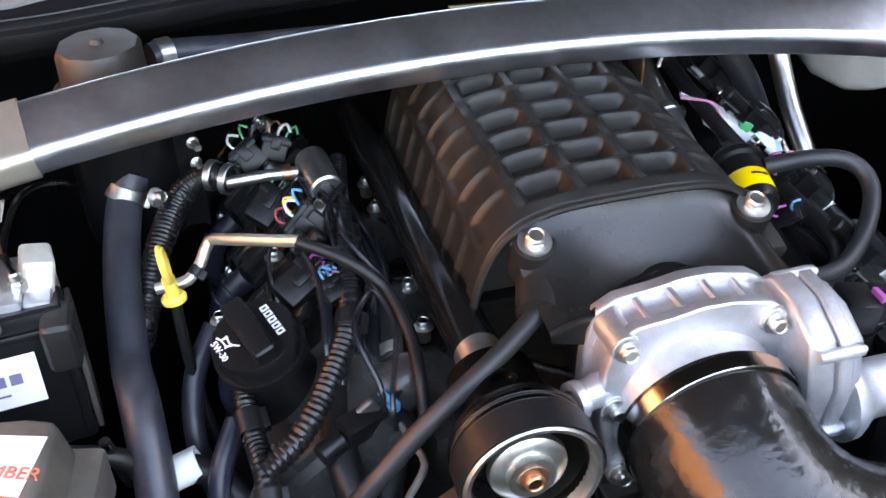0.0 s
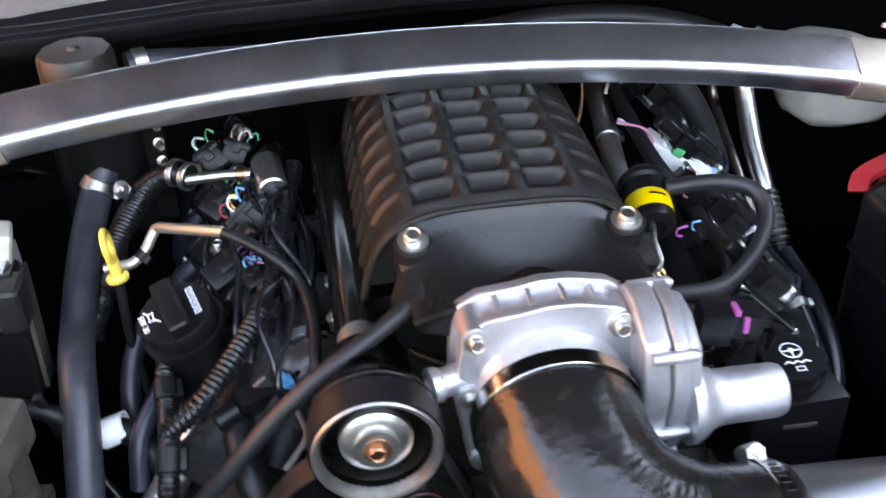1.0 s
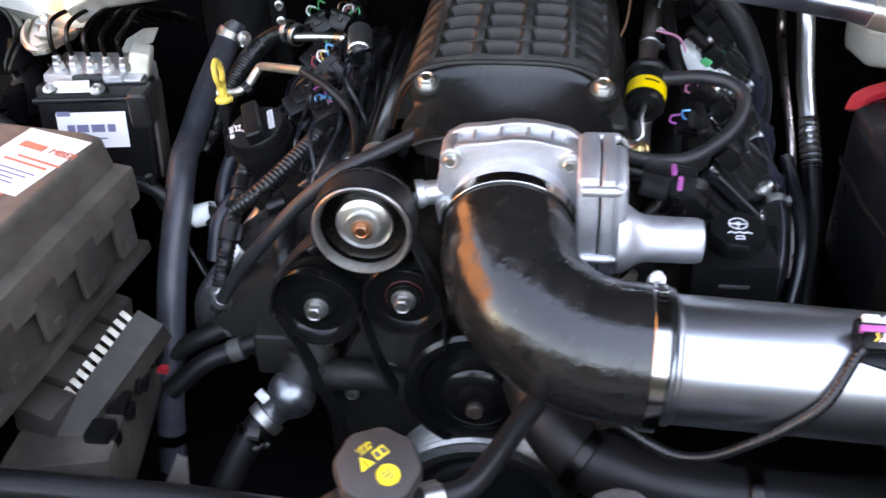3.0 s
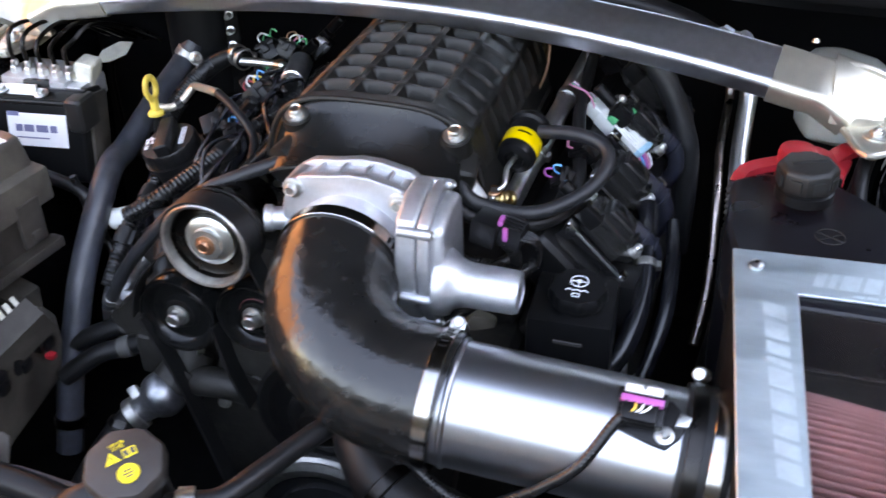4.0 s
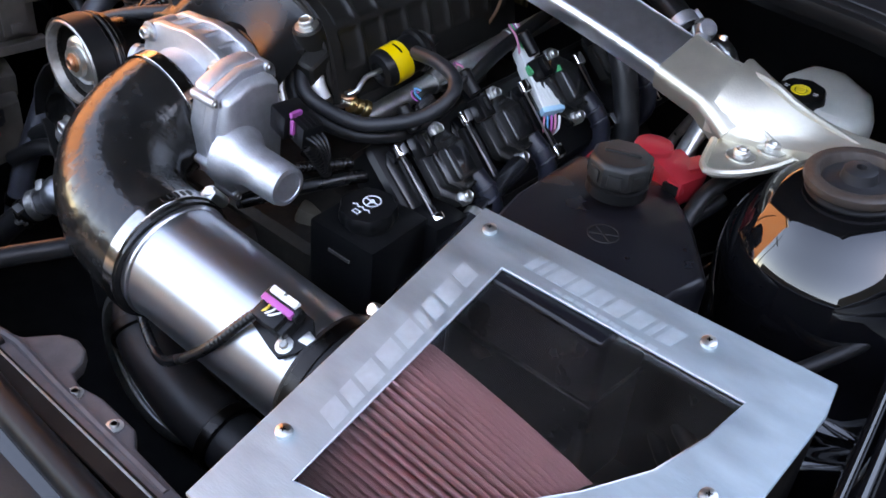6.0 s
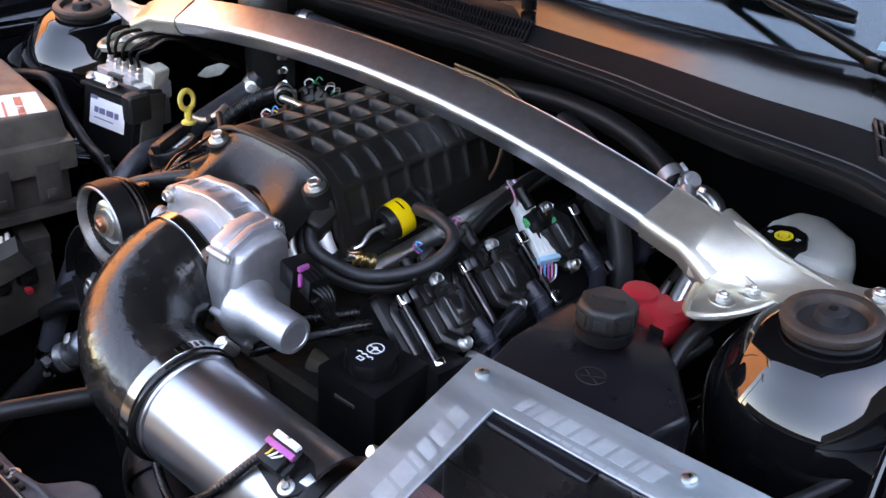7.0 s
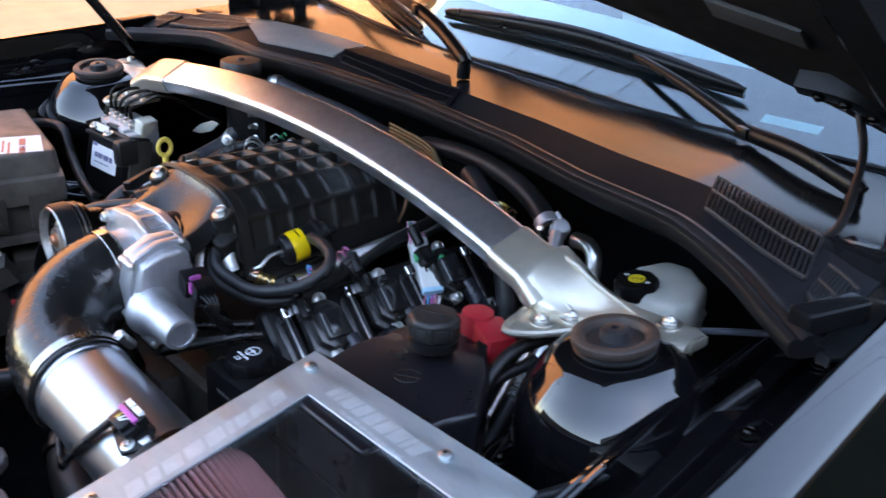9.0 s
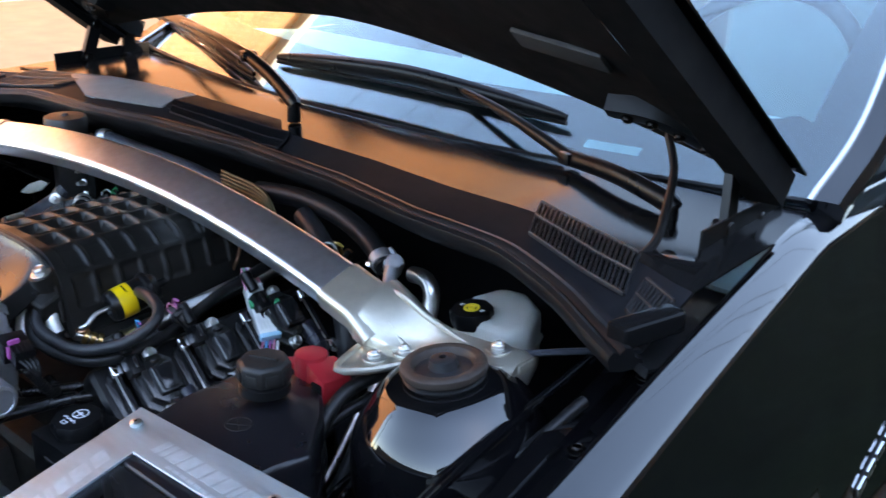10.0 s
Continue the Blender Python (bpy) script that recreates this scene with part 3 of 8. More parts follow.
def cowl_and_glass():
    def cowl_row(x, inset=0.0):
        ys, yw = seal_y(x), ws_y(x)
        zs = seal_z(x)
        fall = 0.012 * max(0.0, abs(x) - 0.45) / 0.25
        return [(x, ys + 0.006, zs - 0.004), (x, ys + 0.014, zs + 0.010), (x, ys + 0.03, zs + 0.016 - fall), (x, ys + 0.27 * (yw - ys), 0.9912 - fall), (x, ys + 0.50 * (yw - ys), 0.9934 - fall), (x, yw - 0.045, 0.9960 - fall), (x, yw - 0.024, 0.9969 - fall), (x, yw - 0.010, 0.9955 - fall), (x, yw + 0.004, 0.989 - fall)]

    cowl = part("cowl_panel", sheet([cowl_row(-0.70 + 1.40 * i / 70)[3:] for i in range(71)], 0.0025), COWL, car, "smooth dark plastic cowl below the windscreen")
    part("cowl_edge", sheet([cowl_row(-0.70 + 1.40 * i / 70)[:4] for i in range(71)], 0.0035), COWL_GRAIN, cowl, "dull grained front strip of the cowl")
    def grille(q, n, mat=SLAT, rail=0.0019):
        """Slats over a sheet painted black as the slots' shade, between four corners in plan: rear inner, front inner,
        front outer, rear outer.
        """
        def spot(u, v):
            a, b = Vector(q[0]).lerp(Vector(q[3]), u), Vector(q[1]).lerp(Vector(q[2]), u)
            x, y = a.lerp(b, v)
            r = cowl_row(x)
            return Vector((x, y, interp([(c[1], c[2]) for c in r], y) + (0.0040 if n == 46 else 0.0014)))
        g = part("cowl_grille", sheet([[spot(i / 12, j / 4) for j in range(5)] for i in range(13)], 0.001), SLOT_SHADE, cowl, "black slotted air grille")
        up = Vector((0, 0, 0.0014))
        bar = [(0.9, -1.0), (0.9, 1.0), (0.7, 1.3), (-0.7, 1.3), (-0.9, 1.0), (-0.9, -1.0)]
        for i in range(n + 1):
            part("slat", sweep([spot(i / n, j / 4) + up * 0.6 for j in range(5)], 0.0015, section=[(b, a) for a, b in bar], up=(0, 0, 1), smooth_line=False), mat, g)
        for v in (0.0, 0.5, 1.0):
            part("slat_rail", sweep([spot(i / 12, v) + up * 0.75 for i in range(13)], rail, section=[(b, a) for a, b in bar], up=(0, 0, 1), smooth_line=False), mat, g)
    for s in (1, -1):
        grille([(s * 0.464, 0.270), (s * 0.498, 0.204), (s * 0.643, 0.164), (s * 0.618, 0.230)], 22)
        grille([(s * 0.650, 0.192), (s * 0.658, 0.146), (s * 0.694, 0.124), (s * 0.692, 0.172)], 8)
    centre = [[(-0.232 + 0.262 * i / 10, y, interp([(c[1], c[2]) for c in cowl_row(-0.232 + 0.262 * i / 10)], y) + 0.0036) for y in [0.240 + (0.300 - 0.006 * i / 10 - 0.240 - 0.040 * max(0, i - 8) / 2) * j / 4 for j in range(5)]] for i in range(11)]
    part("centre_cover", sheet(centre, 0.003), COWL_GRAIN, cowl, "dull grained middle cover")
    grille([(-0.232, 0.258), (-0.206, 0.232), (0.048, 0.230), (0.036, 0.262)], 46, COWL_GRAIN, 0.0012)
    # patch of the front strip, with its sky reflection put into the colour
    access = [[(-0.235 - 0.29 * i / 14, y, interp([(c[1], c[2]) for c in cowl_row(-0.235 - 0.29 * i / 14)], y) + 0.0042) for y in [f + (r - f) * j / 5 for f, r in [(interp([(0, 0.236), (0.55, 0.200), (1, 0.248)], i / 14), 0.300 - 0.040 * (i / 14) ** 2)] for j in range(6)]] for i in range(15)]
    part("access_cover", sheet(access, 0.003), COWL_PALE, cowl, "pale cowl patch painted as reflected sky")
    for s in (1, -1):
        part("seal_end", box(0.026, 0.078, 0.022, Matrix.Translation((s * 0.694, 0.122, 0.966)) @ pose(0, 0, 0, 0, 0, -14 * s), 0.005, 3), COWL, cowl)
        part("cowl_cover", box(0.05, 0.03, 0.006, Matrix.Translation((s * 0.655, 0.25, 0.982)), 0.002), COWL, cowl)
    # rubber seal with a bulb and a lip
    line = [(x, seal_y(x), seal_z(x) + 0.004) for x in [-0.70 + 1.40 * i / 28 for i in range(29)]]
    sec = [(1.25, 0.15), (1.15, 0.55), (0.85, 0.80), (0.55, 0.72), (0.40, 0.50), (0.28, 0.72), (-0.05, 0.98), (-0.45, 0.92), (-0.72, 0.60), (-0.78, 0.25), (-0.95, 0.10), (-1.35, -0.05), (-1.50, -0.30), (-1.40, -0.65), (-0.8, -0.75), (0.2, -0.8), (1.0, -0.6)]
    part("bonnet_seal", sweep(line, 0.0135, section=[(b, a) for a, b in sec], step=0.012, up=(0, 0, 1)), SEALRUB, car, "black rubber bonnet seal")
    # glass
    rows = []
    for i in range(33):
        x = -0.70 + 1.40 * i / 32
        y = ws_y(x)
        rows.append([(x * (1 - 0.16 * k), y + 0.004 + 0.80 * k, 0.990 + 0.41 * k - 0.06 * k * k + 0.02 * math.sin(math.pi * k)) for k in [j / 10 for j in range(11)]])
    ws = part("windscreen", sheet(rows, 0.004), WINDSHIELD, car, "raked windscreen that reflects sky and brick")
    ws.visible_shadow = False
    def pane(x, k, low=0.007):
        return (x * (1 - 0.16 * k), ws_y(x) + 0.004 + 0.80 * k + 0.4 * low, 0.990 + 0.41 * k - 0.06 * k * k + 0.02 * math.sin(math.pi * k) - low)

    def band_top(x):
        """Upper edge of the printed band, with rounded corners towards the pillars."""
        e = abs(x) - 0.585
        return 0.135 + 0.05 * x * x + (0.055 * (1 - math.sqrt(max(0.0, 1 - (e / 0.055) ** 2))) if 0 < e < 0.055 else 0.0)
    xs = [-0.64 + 1.28 * i / 64 for i in range(65)]
    band = part("windscreen_band", sheet([[pane(x, band_top(x) * j / 4) for j in range(5)] for x in xs], 0.001), FRIT, ws, "black printed edge band")
    for k in (1, -1):
        part("windscreen_band", sheet([[pane(k * (0.64 + 0.06 * i / 3), j / 12) for j in range(13)] for i in range(4)], 0.001), FRIT, ws, "black printed edge band")
    part("inspection_slot", sheet([[pane(0.385 + 0.075 * i / 4, 0.040 + 0.016 * j, 0.0055) for j in range(2)] for i in range(5)], 0.0006), DASH, ws, "pale inspection slot")
    part("glass_trim", sweep([(x, ws_y(x) - 0.002, 0.993) for x in [-0.69 + 1.38 * i / 20 for i in range(21)]], 0.004, 6, step=0.02), RUBBER, car)
    part("dashboard", sheet([[(x, 0.50, 0.93), (x, 0.56, 0.985), (x, 0.75, 1.0), (x, 0.92, 0.98), (x, 0.95, 0.80)] for x in [-0.66 + 1.32 * i / 10 for i in range(11)]], 0.004), DASH, car)
    part("cabin_rear", joined(between((-0.62, 2.2, 0.4), (0.62, 2.3, 1.34), 0.01), between((-0.64, 0.9, 0.4), (0.64, 2.3, 0.45), 0.01), between((0.12, 1.35, 0.45), (0.60, 1.5, 1.15), 0.05, 3), between((-0.60, 1.35, 0.45), (-0.12, 1.5, 1.15), 0.05, 3)), DASH, car)
    wheel = part("steering_wheel", lathe([(0.175 + 0.016 * math.cos(a), 0.016 * math.sin(a)) for a in [2 * math.pi * i / 12 for i in range(13)]], at((0.36, 1.02, 1.0), (0, -0.9, 0.45)), 40), PLASTIC, car)
    rows = [[(x * 0.58, 1.20 + 0.9 * j / 6, 1.345 + 0.04 * math.sin(math.pi * j / 6) - 0.06 * x * x) for x in [-1 + 0.1 * i for i in range(21)]] for j in range(7)]
    part("roof", sheet(rows, 0.01), PAINT, car)
    for s in (1, -1):
        pil = [(s * 0.702, 0.50, 0.985), (s * 0.695, 0.66, 1.06), (s * 0.64, 0.95, 1.22), (s * 0.585, 1.25, 1.345)]
        p = part("windscreen_pillar", sweep(pil, 0.03, section=[(0.5, -0.7), (0.55, 0.5), (0.2, 0.75), (-0.4, 0.6), (-0.5, -0.6)], up=(0, 0, 1), step=0.02), PAINT, car)
        part("pillar_trim", sweep([(a - s * 0.018, b - 0.01, c + 0.012) for a, b, c in pil], 0.0045, 6, step=0.02), CHROME, p, "bright pillar edge")
        rows = [[(s * (0.80 + 0.05 * math.sin(k)), 1.115 + 0.95 * j / 8, 0.96 - 0.66 * k / 2.6) for k in [0, 0.2, 0.6, 1.2, 1.8, 2.6]] for j in range(9)]
        door = part("door", sheet(rows, 0.02), PAINT, car)
        rows = [[(s * (0.80 - 0.2 * k), 0.79 + 1.2 * j / 8 + 0.15 * k, 0.96 + 0.38 * k) for k in [0, 0.25, 0.5, 0.75, 1.0]] for j in range(9)]
        part("side_window", sheet(rows, 0.004), TINTED, door)
        mir = part("wing_mirror", moved(lathe([(0, -0.09), (0.05, -0.085), (0.07, -0.03), (0.072, 0.04), (0.06, 0.05), (0.0, 0.05)], Matrix(), 24), at((s * 0.93, 0.83, 1.02), (0, 1, 0)) @ Matrix.Diagonal((1.35, 0.9, 1, 1))), PAINT, door)


cowl_and_glass()


def bonnet():
    """The raised bonnet: crowned outer skin, lining, side rails and the hinges."""
    c, s37 = math.cos(radians(37.5)), math.sin(radians(37.5))

    def spot(x, s, lift=0.0):
        w = 0.695 - 0.06 * s
        xx = x * w
        y = 0.425 - s * c - 0.05 * (1 - x * x) * max(0, s - 1.0) - lift * s37
        z = 1.018 + 0.106 * (1 - abs(x) ** 1.6) * (1 - 0.45 * s) + s * s37 - lift * c
        return (xx, y, z)
    hood = part("bonnet", sheet([[spot(-1 + i / 12, 1.18 * j / 16, -0.03) for i in range(25)] for j in range(17)], 0.003), PAINT, car, "raised black bonnet")
    part("bonnet_lining", sheet([[spot(-0.93 + 1.86 * i / 24, 0.04 + 1.1 * j / 16, 0.004 + 0.006 * math.sin(j * 1.3) * math.sin(i * 0.8)) for i in range(25)] for j in range(17)], 0.008), MOULD, hood, "black bonnet underside")
    for k in (-1, 1):
        sec = [(1, 0.9), (0.6, 1.2), (-0.6, 1.2), (-1, 0.9), (-1, -0.9), (1, -0.9)]
        part("side_rail", sweep([spot(k * 0.955, 1.17 * j / 8, 0.002) for j in range(9)], 0.022, section=sec, up=(1, 0, 0), step=0.05), MOULD, hood)
    for k in (-1, 1):
        part("pad", moved(box(0.115, 0.034, 0.006, Matrix(), 0.002), Matrix.Translation(spot(0.735 * k, 0.225, 0.020)) @ pose(0, 0, 0, -37, 6 * k, 0)), PADGREY, hood, "grey rubber pad")
        # folded flange along the edge, with its spot welds
        part("edge_flange", sweep([spot(k * 0.90, 1.17 * j / 10, 0.010 + 0.002 * (j % 2)) for j in range(11)], 0.006, 8, step=0.03), PAINT, hood)
        for j in range(7):
            part("spot_weld", lathe([(0, 0.0015), (0.0025, 0.001), (0.003, 0)], Matrix.Translation(spot(k * 0.93, 0.06 + 0.06 * j, 0.016)) @ pose(0, 0, 0, 143, 0, 0), 10), PAINT, hood)
        # hinge: foot on the wing, two links and the arm bolted under the bonnet
        x = 0.652 * k
        h = part("hinge", joined(between((min(x, x - 0.05 * k), 0.285, 0.975), (max(x, x - 0.05 * k), 0.50, 0.982), 0.002), between((min(x, x + 0.004 * k), 0.29, 0.96), (max(x, x + 0.004 * k), 0.49, 1.004), 0.002)), HINGE, car, "black steel bonnet hinge")
        part("link", sweep([(x, 0.352, 0.985), (x - 0.004 * k, 0.360, 1.010), (x - 0.010 * k, 0.372, 1.052)], 0.012, section=[(0.4, 1), (-0.4, 1), (-0.4, -1), (0.4, -1)], up=(1, 0, 0)), HINGE, h)
        part("link", sweep([(x, 0.432, 0.975), (x - 0.002 * k, 0.442, 1.000), (x - 0.008 * k, 0.438, 1.040)], 0.012, section=[(0.4, 1), (-0.4, 1), (-0.4, -1), (0.4, -1)], up=(1, 0, 0)), HINGE, h)
        arm = [(x - 0.012 * k, 0.452, 1.036), (x - 0.016 * k, 0.415, 1.052), (x - 0.040 * k, 0.372, 1.078), (x - 0.085 * k, 0.332, 1.104), (x - 0.140 * k, 0.322, 1.106)]
        a = part("arm", sweep(arm, lambda t: 0.027 - 0.010 * t, section=[(0.55, 1), (-0.55, 1), (-0.7, 0), (-0.55, -1), (0.55, -1), (0.7, 0)], up=(0, 0, 1)), HINGE, h, "pressed steel hinge arm")
        for q in spline(arm, 0.03)[1:-1]:
            part("bolt", bolt(at(q + Vector((0, -0.012, -0.008)), (0.1 * k, -0.8, -0.6)), 0.005, 0.007, 0.005), DARKSTEEL, a)
        for py, pz in ((0.352, 0.990), (0.432, 0.982), (0.372, 1.050), (0.438, 1.038)):
            part("pivot", cyl(0.009, 0.022, at((x + 0.006 * k, py, pz), (-k, 0, 0)), 14), DARKSTEEL, h)
    # washer hose from the hinge to the bonnet
    part("washer_hose", sweep([(0.612, 0.235, 0.975), (0.618, 0.262, 0.992), (0.606, 0.300, 1.020), (0.585, 0.345, 1.045), (0.56, 0.37, 1.075)], 0.0048, 8), RUBBER, car)
    part("gas_strut", sweep([(-0.62, 0.085, 0.935), (-0.625, -0.06, 1.13), (-0.63, -0.20, 1.33)], 0.009, 12), DARKSTEEL, car, "black gas strut")


bonnet()


def wiper(px, py, pz, tx, ty, tz, blade0, blade1, knee=None):
    """Arm with its pivot cap, and the jointed blade."""
    w = thing("windscreen_wiper", (px, py, pz - 0.01), "black windscreen wiper lying on the glass", "wiper", "wipers")
    sec = [(0.75 * math.cos(2 * math.pi * k / 12), 0.55 * math.sin(2 * math.pi * k / 12)) for k in range(12)]
    P, T = Vector((px, py, pz)), Vector((tx, ty, tz))
    mid = Vector(knee) if knee else P.lerp(T, 0.38)
    part("pivot_cap", lathe([(0, 0.018), (0.008, 0.016), (0.0095, 0.010), (0.0100, 0.0), (0.0100, -0.010), (0, -0.010)], Matrix.Translation(P), 24), WIPER, w)
    part("arm_base", sweep([P + (P - mid).normalized() * 0.006 + Vector((0, 0, 0.014)), P + Vector((0, 0, 0.017)), P.lerp(mid, 0.5) + Vector((0, 0, 0.014)), mid], lambda t: (0.0175 - 0.003 * t) * min(1.0, 0.5 + 9 * t), section=sec, up=(0, 0, 1)), WIPER, w)
    part("knuckle", box(0.02, 0.024, 0.016, at(mid, (0, 0, 1), T - P), 0.003), WIPER, w)
    part("arm", sweep([mid, mid.lerp(T, 0.5) + Vector((0, 0, 0.006)), T], lambda t: 0.0125 - 0.0055 * t, section=sec, up=(0, 0, 1)), WIPER, w)
    b0, b1 = Vector(blade0), Vector(blade1)
    part("blade", sweep([b0, b0.lerp(b1, 0.3) + Vector((0, 0, 0.01)), b0.lerp(b1, 0.5) + Vector((0, 0, 0.014)), b0.lerp(b1, 0.7) + Vector((0, 0, 0.01)), b1], lambda t: 0.003 + 0.017 * math.sin(math.pi * min(max(t, 0.004), 0.996)) ** 0.4, section=sec, up=(0, 0, 1)), WIPER, w)
    part("wiping_edge", sweep([b0 - Vector((0, 0, 0.008)), b1 - Vector((0, 0, 0.008))], 0.0035, 6), RUBBER, w)


wiper(0.585, 0.347, 0.986, 0.129, 0.483, 1.049, (0.347, 0.480, 1.036), (-0.236, 0.468, 1.036))
wiper(-0.004, 0.304, 1.006, -0.60, 0.53, 1.045, (-0.242, 0.421, 1.012), (-0.812, 0.605, 1.036), (-0.180, 0.363, 1.058))


# ---- engine: supercharger and intake ----
def supercharger():
    sc = thing("supercharger", (0.015, 0.0, 0.78), "satin black supercharger with a waffle-ribbed lid", "supercharger")
    cx = 0.015
    # cross-section of the lid as (x, z), from one flange over the crown to the other
    half = [(0.0, 0.940), (0.03, 0.9395), (0.055, 0.937), (0.075, 0.930), (0.089, 0.918), (0.098, 0.902), (0.104, 0.884), (0.108, 0.866), (0.111, 0.848)]
    sec = [(-a, b) for a, b in reversed(half[1:])] + half
    pts = [Vector((cx + a, 0, b)) for a, b in sec]
    fine = spline(pts, 0.002)
    run = [0.0]
    for a, b in zip(fine, fine[1:]):
        run.append(run[-1] + (b - a).length)
    total = run[-1]

    def on(s):
        s = min(max(s, 0.0), total)
        i = min(int(np.searchsorted(run, s)), len(run) - 1)
        i = max(1, i)
        t = (s - run[i - 1]) / max(1e-9, run[i] - run[i - 1])
        p = fine[i - 1].lerp(fine[i], t)
        d = (fine[i] - fine[i - 1]).normalized()
        return p, Vector((-d.z, 0, d.x))

    pitch_x, pitch_y, y0, rows_n = 0.0425, 0.0305, -0.122, 8
    mid = total / 2
    cols = []
    first = mid - 0.0065 - 3.5 * pitch_x
    n_cols = 7
    cuts = (0.0, 0.055, 0.085, 0.13, 0.20, 0.28, 0.36, 0.5, 0.64, 0.72, 0.80, 0.87, 0.915, 0.945)
    deep = (2, 3, 4)

    def slope(u, k):
        """How far a pocket's wall has come down at u: long sloping walls on the crown, short ones on the flanks."""
        e = min(u, 1 - u) - 0.055
        e = max(0.0, min(1.0, e / (0.18 if k in deep else 0.11)))
        return e * e * (3 - 2 * e) if k in deep else e
    ss, yy = [(0.0, 0.5, -1), (first * 0.5, 0.5, -1)], [(y0 - 0.014, -1.0), (y0 - 0.010, -1.0)]
    for k in range(n_cols):
        ss += [(first + (k + b) * pitch_x, b, k) for b in cuts]
    ss += [(first + n_cols * pitch_x, 0.0, -1), (total, 0.0, -1)]
    for k in range(rows_n):
        yy += [(y0 + (k + b) * pitch_y, b) for b in cuts]
    yy += [(y0 + rows_n * pitch_y, -1.0), (y0 + rows_n * pitch_y + 0.012, -1.0)]
    rows = []
    for y, v in yy:
        r = []
        for s, u, k in ss:
            p, nrm = on(s)
            cut = 0.0
            if k >= 0 and v >= 0:
                cut = (0.0130 if k in deep else 0.0032) * slope(u, k) * slope(v, k)
                if k in deep:
                    cut += 0.0012 * (4 * u * (1 - u) if slope(v, k) == 0 else 4 * v * (1 - v) if slope(u, k) == 0 else 0.0)
            edge = -0.004 if y < y0 - 0.012 else 0.0
            q = p - nrm * (cut - edge)
            r.append((q.x, y, q.z))
        rows.append(r)
    lid = part("lid", sheet(rows), POWDER, sc, "waffle-ribbed satin black lid", angle=40)
    # lower case and its flange
    yb = y0 + rows_n * pitch_y + 0.012
    part("case", joined(between((-0.070, y0 + 0.03, 0.74), (0.100, yb, 0.862), 0.012), between((-0.10, y0 + 0.012, 0.836), (0.13, yb, 0.85), 0.004),
                        lathe([(0, 0), (0.07, 0), (0.075, 0.02), (0.0, 0.02)], at((cx, yb, 0.84), (0, 1, 0)), 32)), POWDER, sc)
    part("rear_wall", prism([(a[0], a[1]) for a in sec], 0, 0.003, Matrix.Translation((cx, yb - 0.002, 0)) @ pose(0, 0, 0, 90, 0, 0), 0), POWDER, sc)
    # smooth nose: the lid's section shrinks towards the throttle
    rows = []
    for k in range(13):
        t = k / 12
        r = []
        for j in range(49):
            p, _ = on(total * (0.235 + 0.545 * j / 48))
            zc = 0.845
            x = cx + 0.012 * t + (p.x - cx) * (0.97 + 0.05 * t * t)
            far = 0.062 - 0.026 * max(0.0, 1 - ((x - 0.027) / 0.062) ** 2)
            fall = 0.46 * t ** 0.8 - 0.05 * t ** 3
            r.append((x, y0 - 0.014 - far * t, zc + (p.z - zc - 0.003 * (k > 0)) * (1 - fall)))
        rows.append(r)
    nose = part("nose", sheet(rows, 0.004), NOSE, sc, "smooth black front cover", angle=60)
    last = [Vector(q) for q in rows[-1]]
    part("nose_face", sheet([last, [Vector((cx + 0.012 + (q.x - cx - 0.012) * 0.97, q.y + 0.004, 0.842 + (q.z - 0.842) * 0.80)) for q in last], [Vector((cx + 0.012 + (q.x - cx - 0.012) * 0.60, q.y - 0.002, 0.842 + (q.z - 0.842) * 0.7)) for q in last], [Vector((cx + 0.012, q.y - 0.002, 0.842)) for q in last]], 0.002), NOSE, sc, angle=60)
    part("nose_front", lathe([(0.0, 0.014), (0.0595, 0.014), (0.061, 0.012), (0.061, -0.03), (0.0, -0.03)], at((cx + 0.012, y0 - 0.066, 0.842), (0, -1, 0)), 40), PLASTIC, sc)
    part("nose_lip", sweep([q + Vector((0, -0.001, 0.001)) for q in last], 0.0024, 8, smooth_line=False), NOSE, sc)
    part("front_wall", prism([(a[0] * 0.97, a[1] - 0.004) for a in sec if a[1] > 0.88], 0, 0.003, Matrix.Translation((cx, y0 - 0.010, 0)) @ pose(0, 0, 0, 90, 0, 0), 0), POWDER, sc)
    # lid rim over the nose, and the bolt bosses
    rim = [on(total * (0.06 + 0.88 * j / 30))[0] + Vector((0, y0 - 0.018, 0.001)) for j in range(31)]
    part("rim", sweep(rim, 0.0028, 8, step=0.01), POWDER, sc)
    for bx, bz in ((-0.054, 0.9235), (0.099, 0.922)):
        boss = part("boss", lathe([(0, -0.03), (0.0145, -0.03), (0.014, 0.0), (0.0, 0.001)], at((bx, -0.148, bz - 0.001), (0, -0.35, 1)), 20), POWDER, sc)
        part("bolt", bolt(at((bx, -0.148, bz - 0.0005), (0, -0.35, 1)), 0.0072, 0.0112, 0.008), ZINC, boss, "zinc flange bolt")
    # ports at the front corners
    part("hose_port", joined(box(0.046, 0.03, 0.034, Matrix.Translation((0.096, -0.150, 0.887)) @ pose(0, 0, 0, 20, 12, 10), 0.007, 3)), POWDER, sc)
    part("hose_port", lathe([(0, 0), (0.016, 0), (0.0145, 0.03), (0, 0.03)], at((-0.05, -0.15, 0.895), (-0.35, -0.9, -0.2)), 20), POWDER, sc)
    return sc


supercharger()


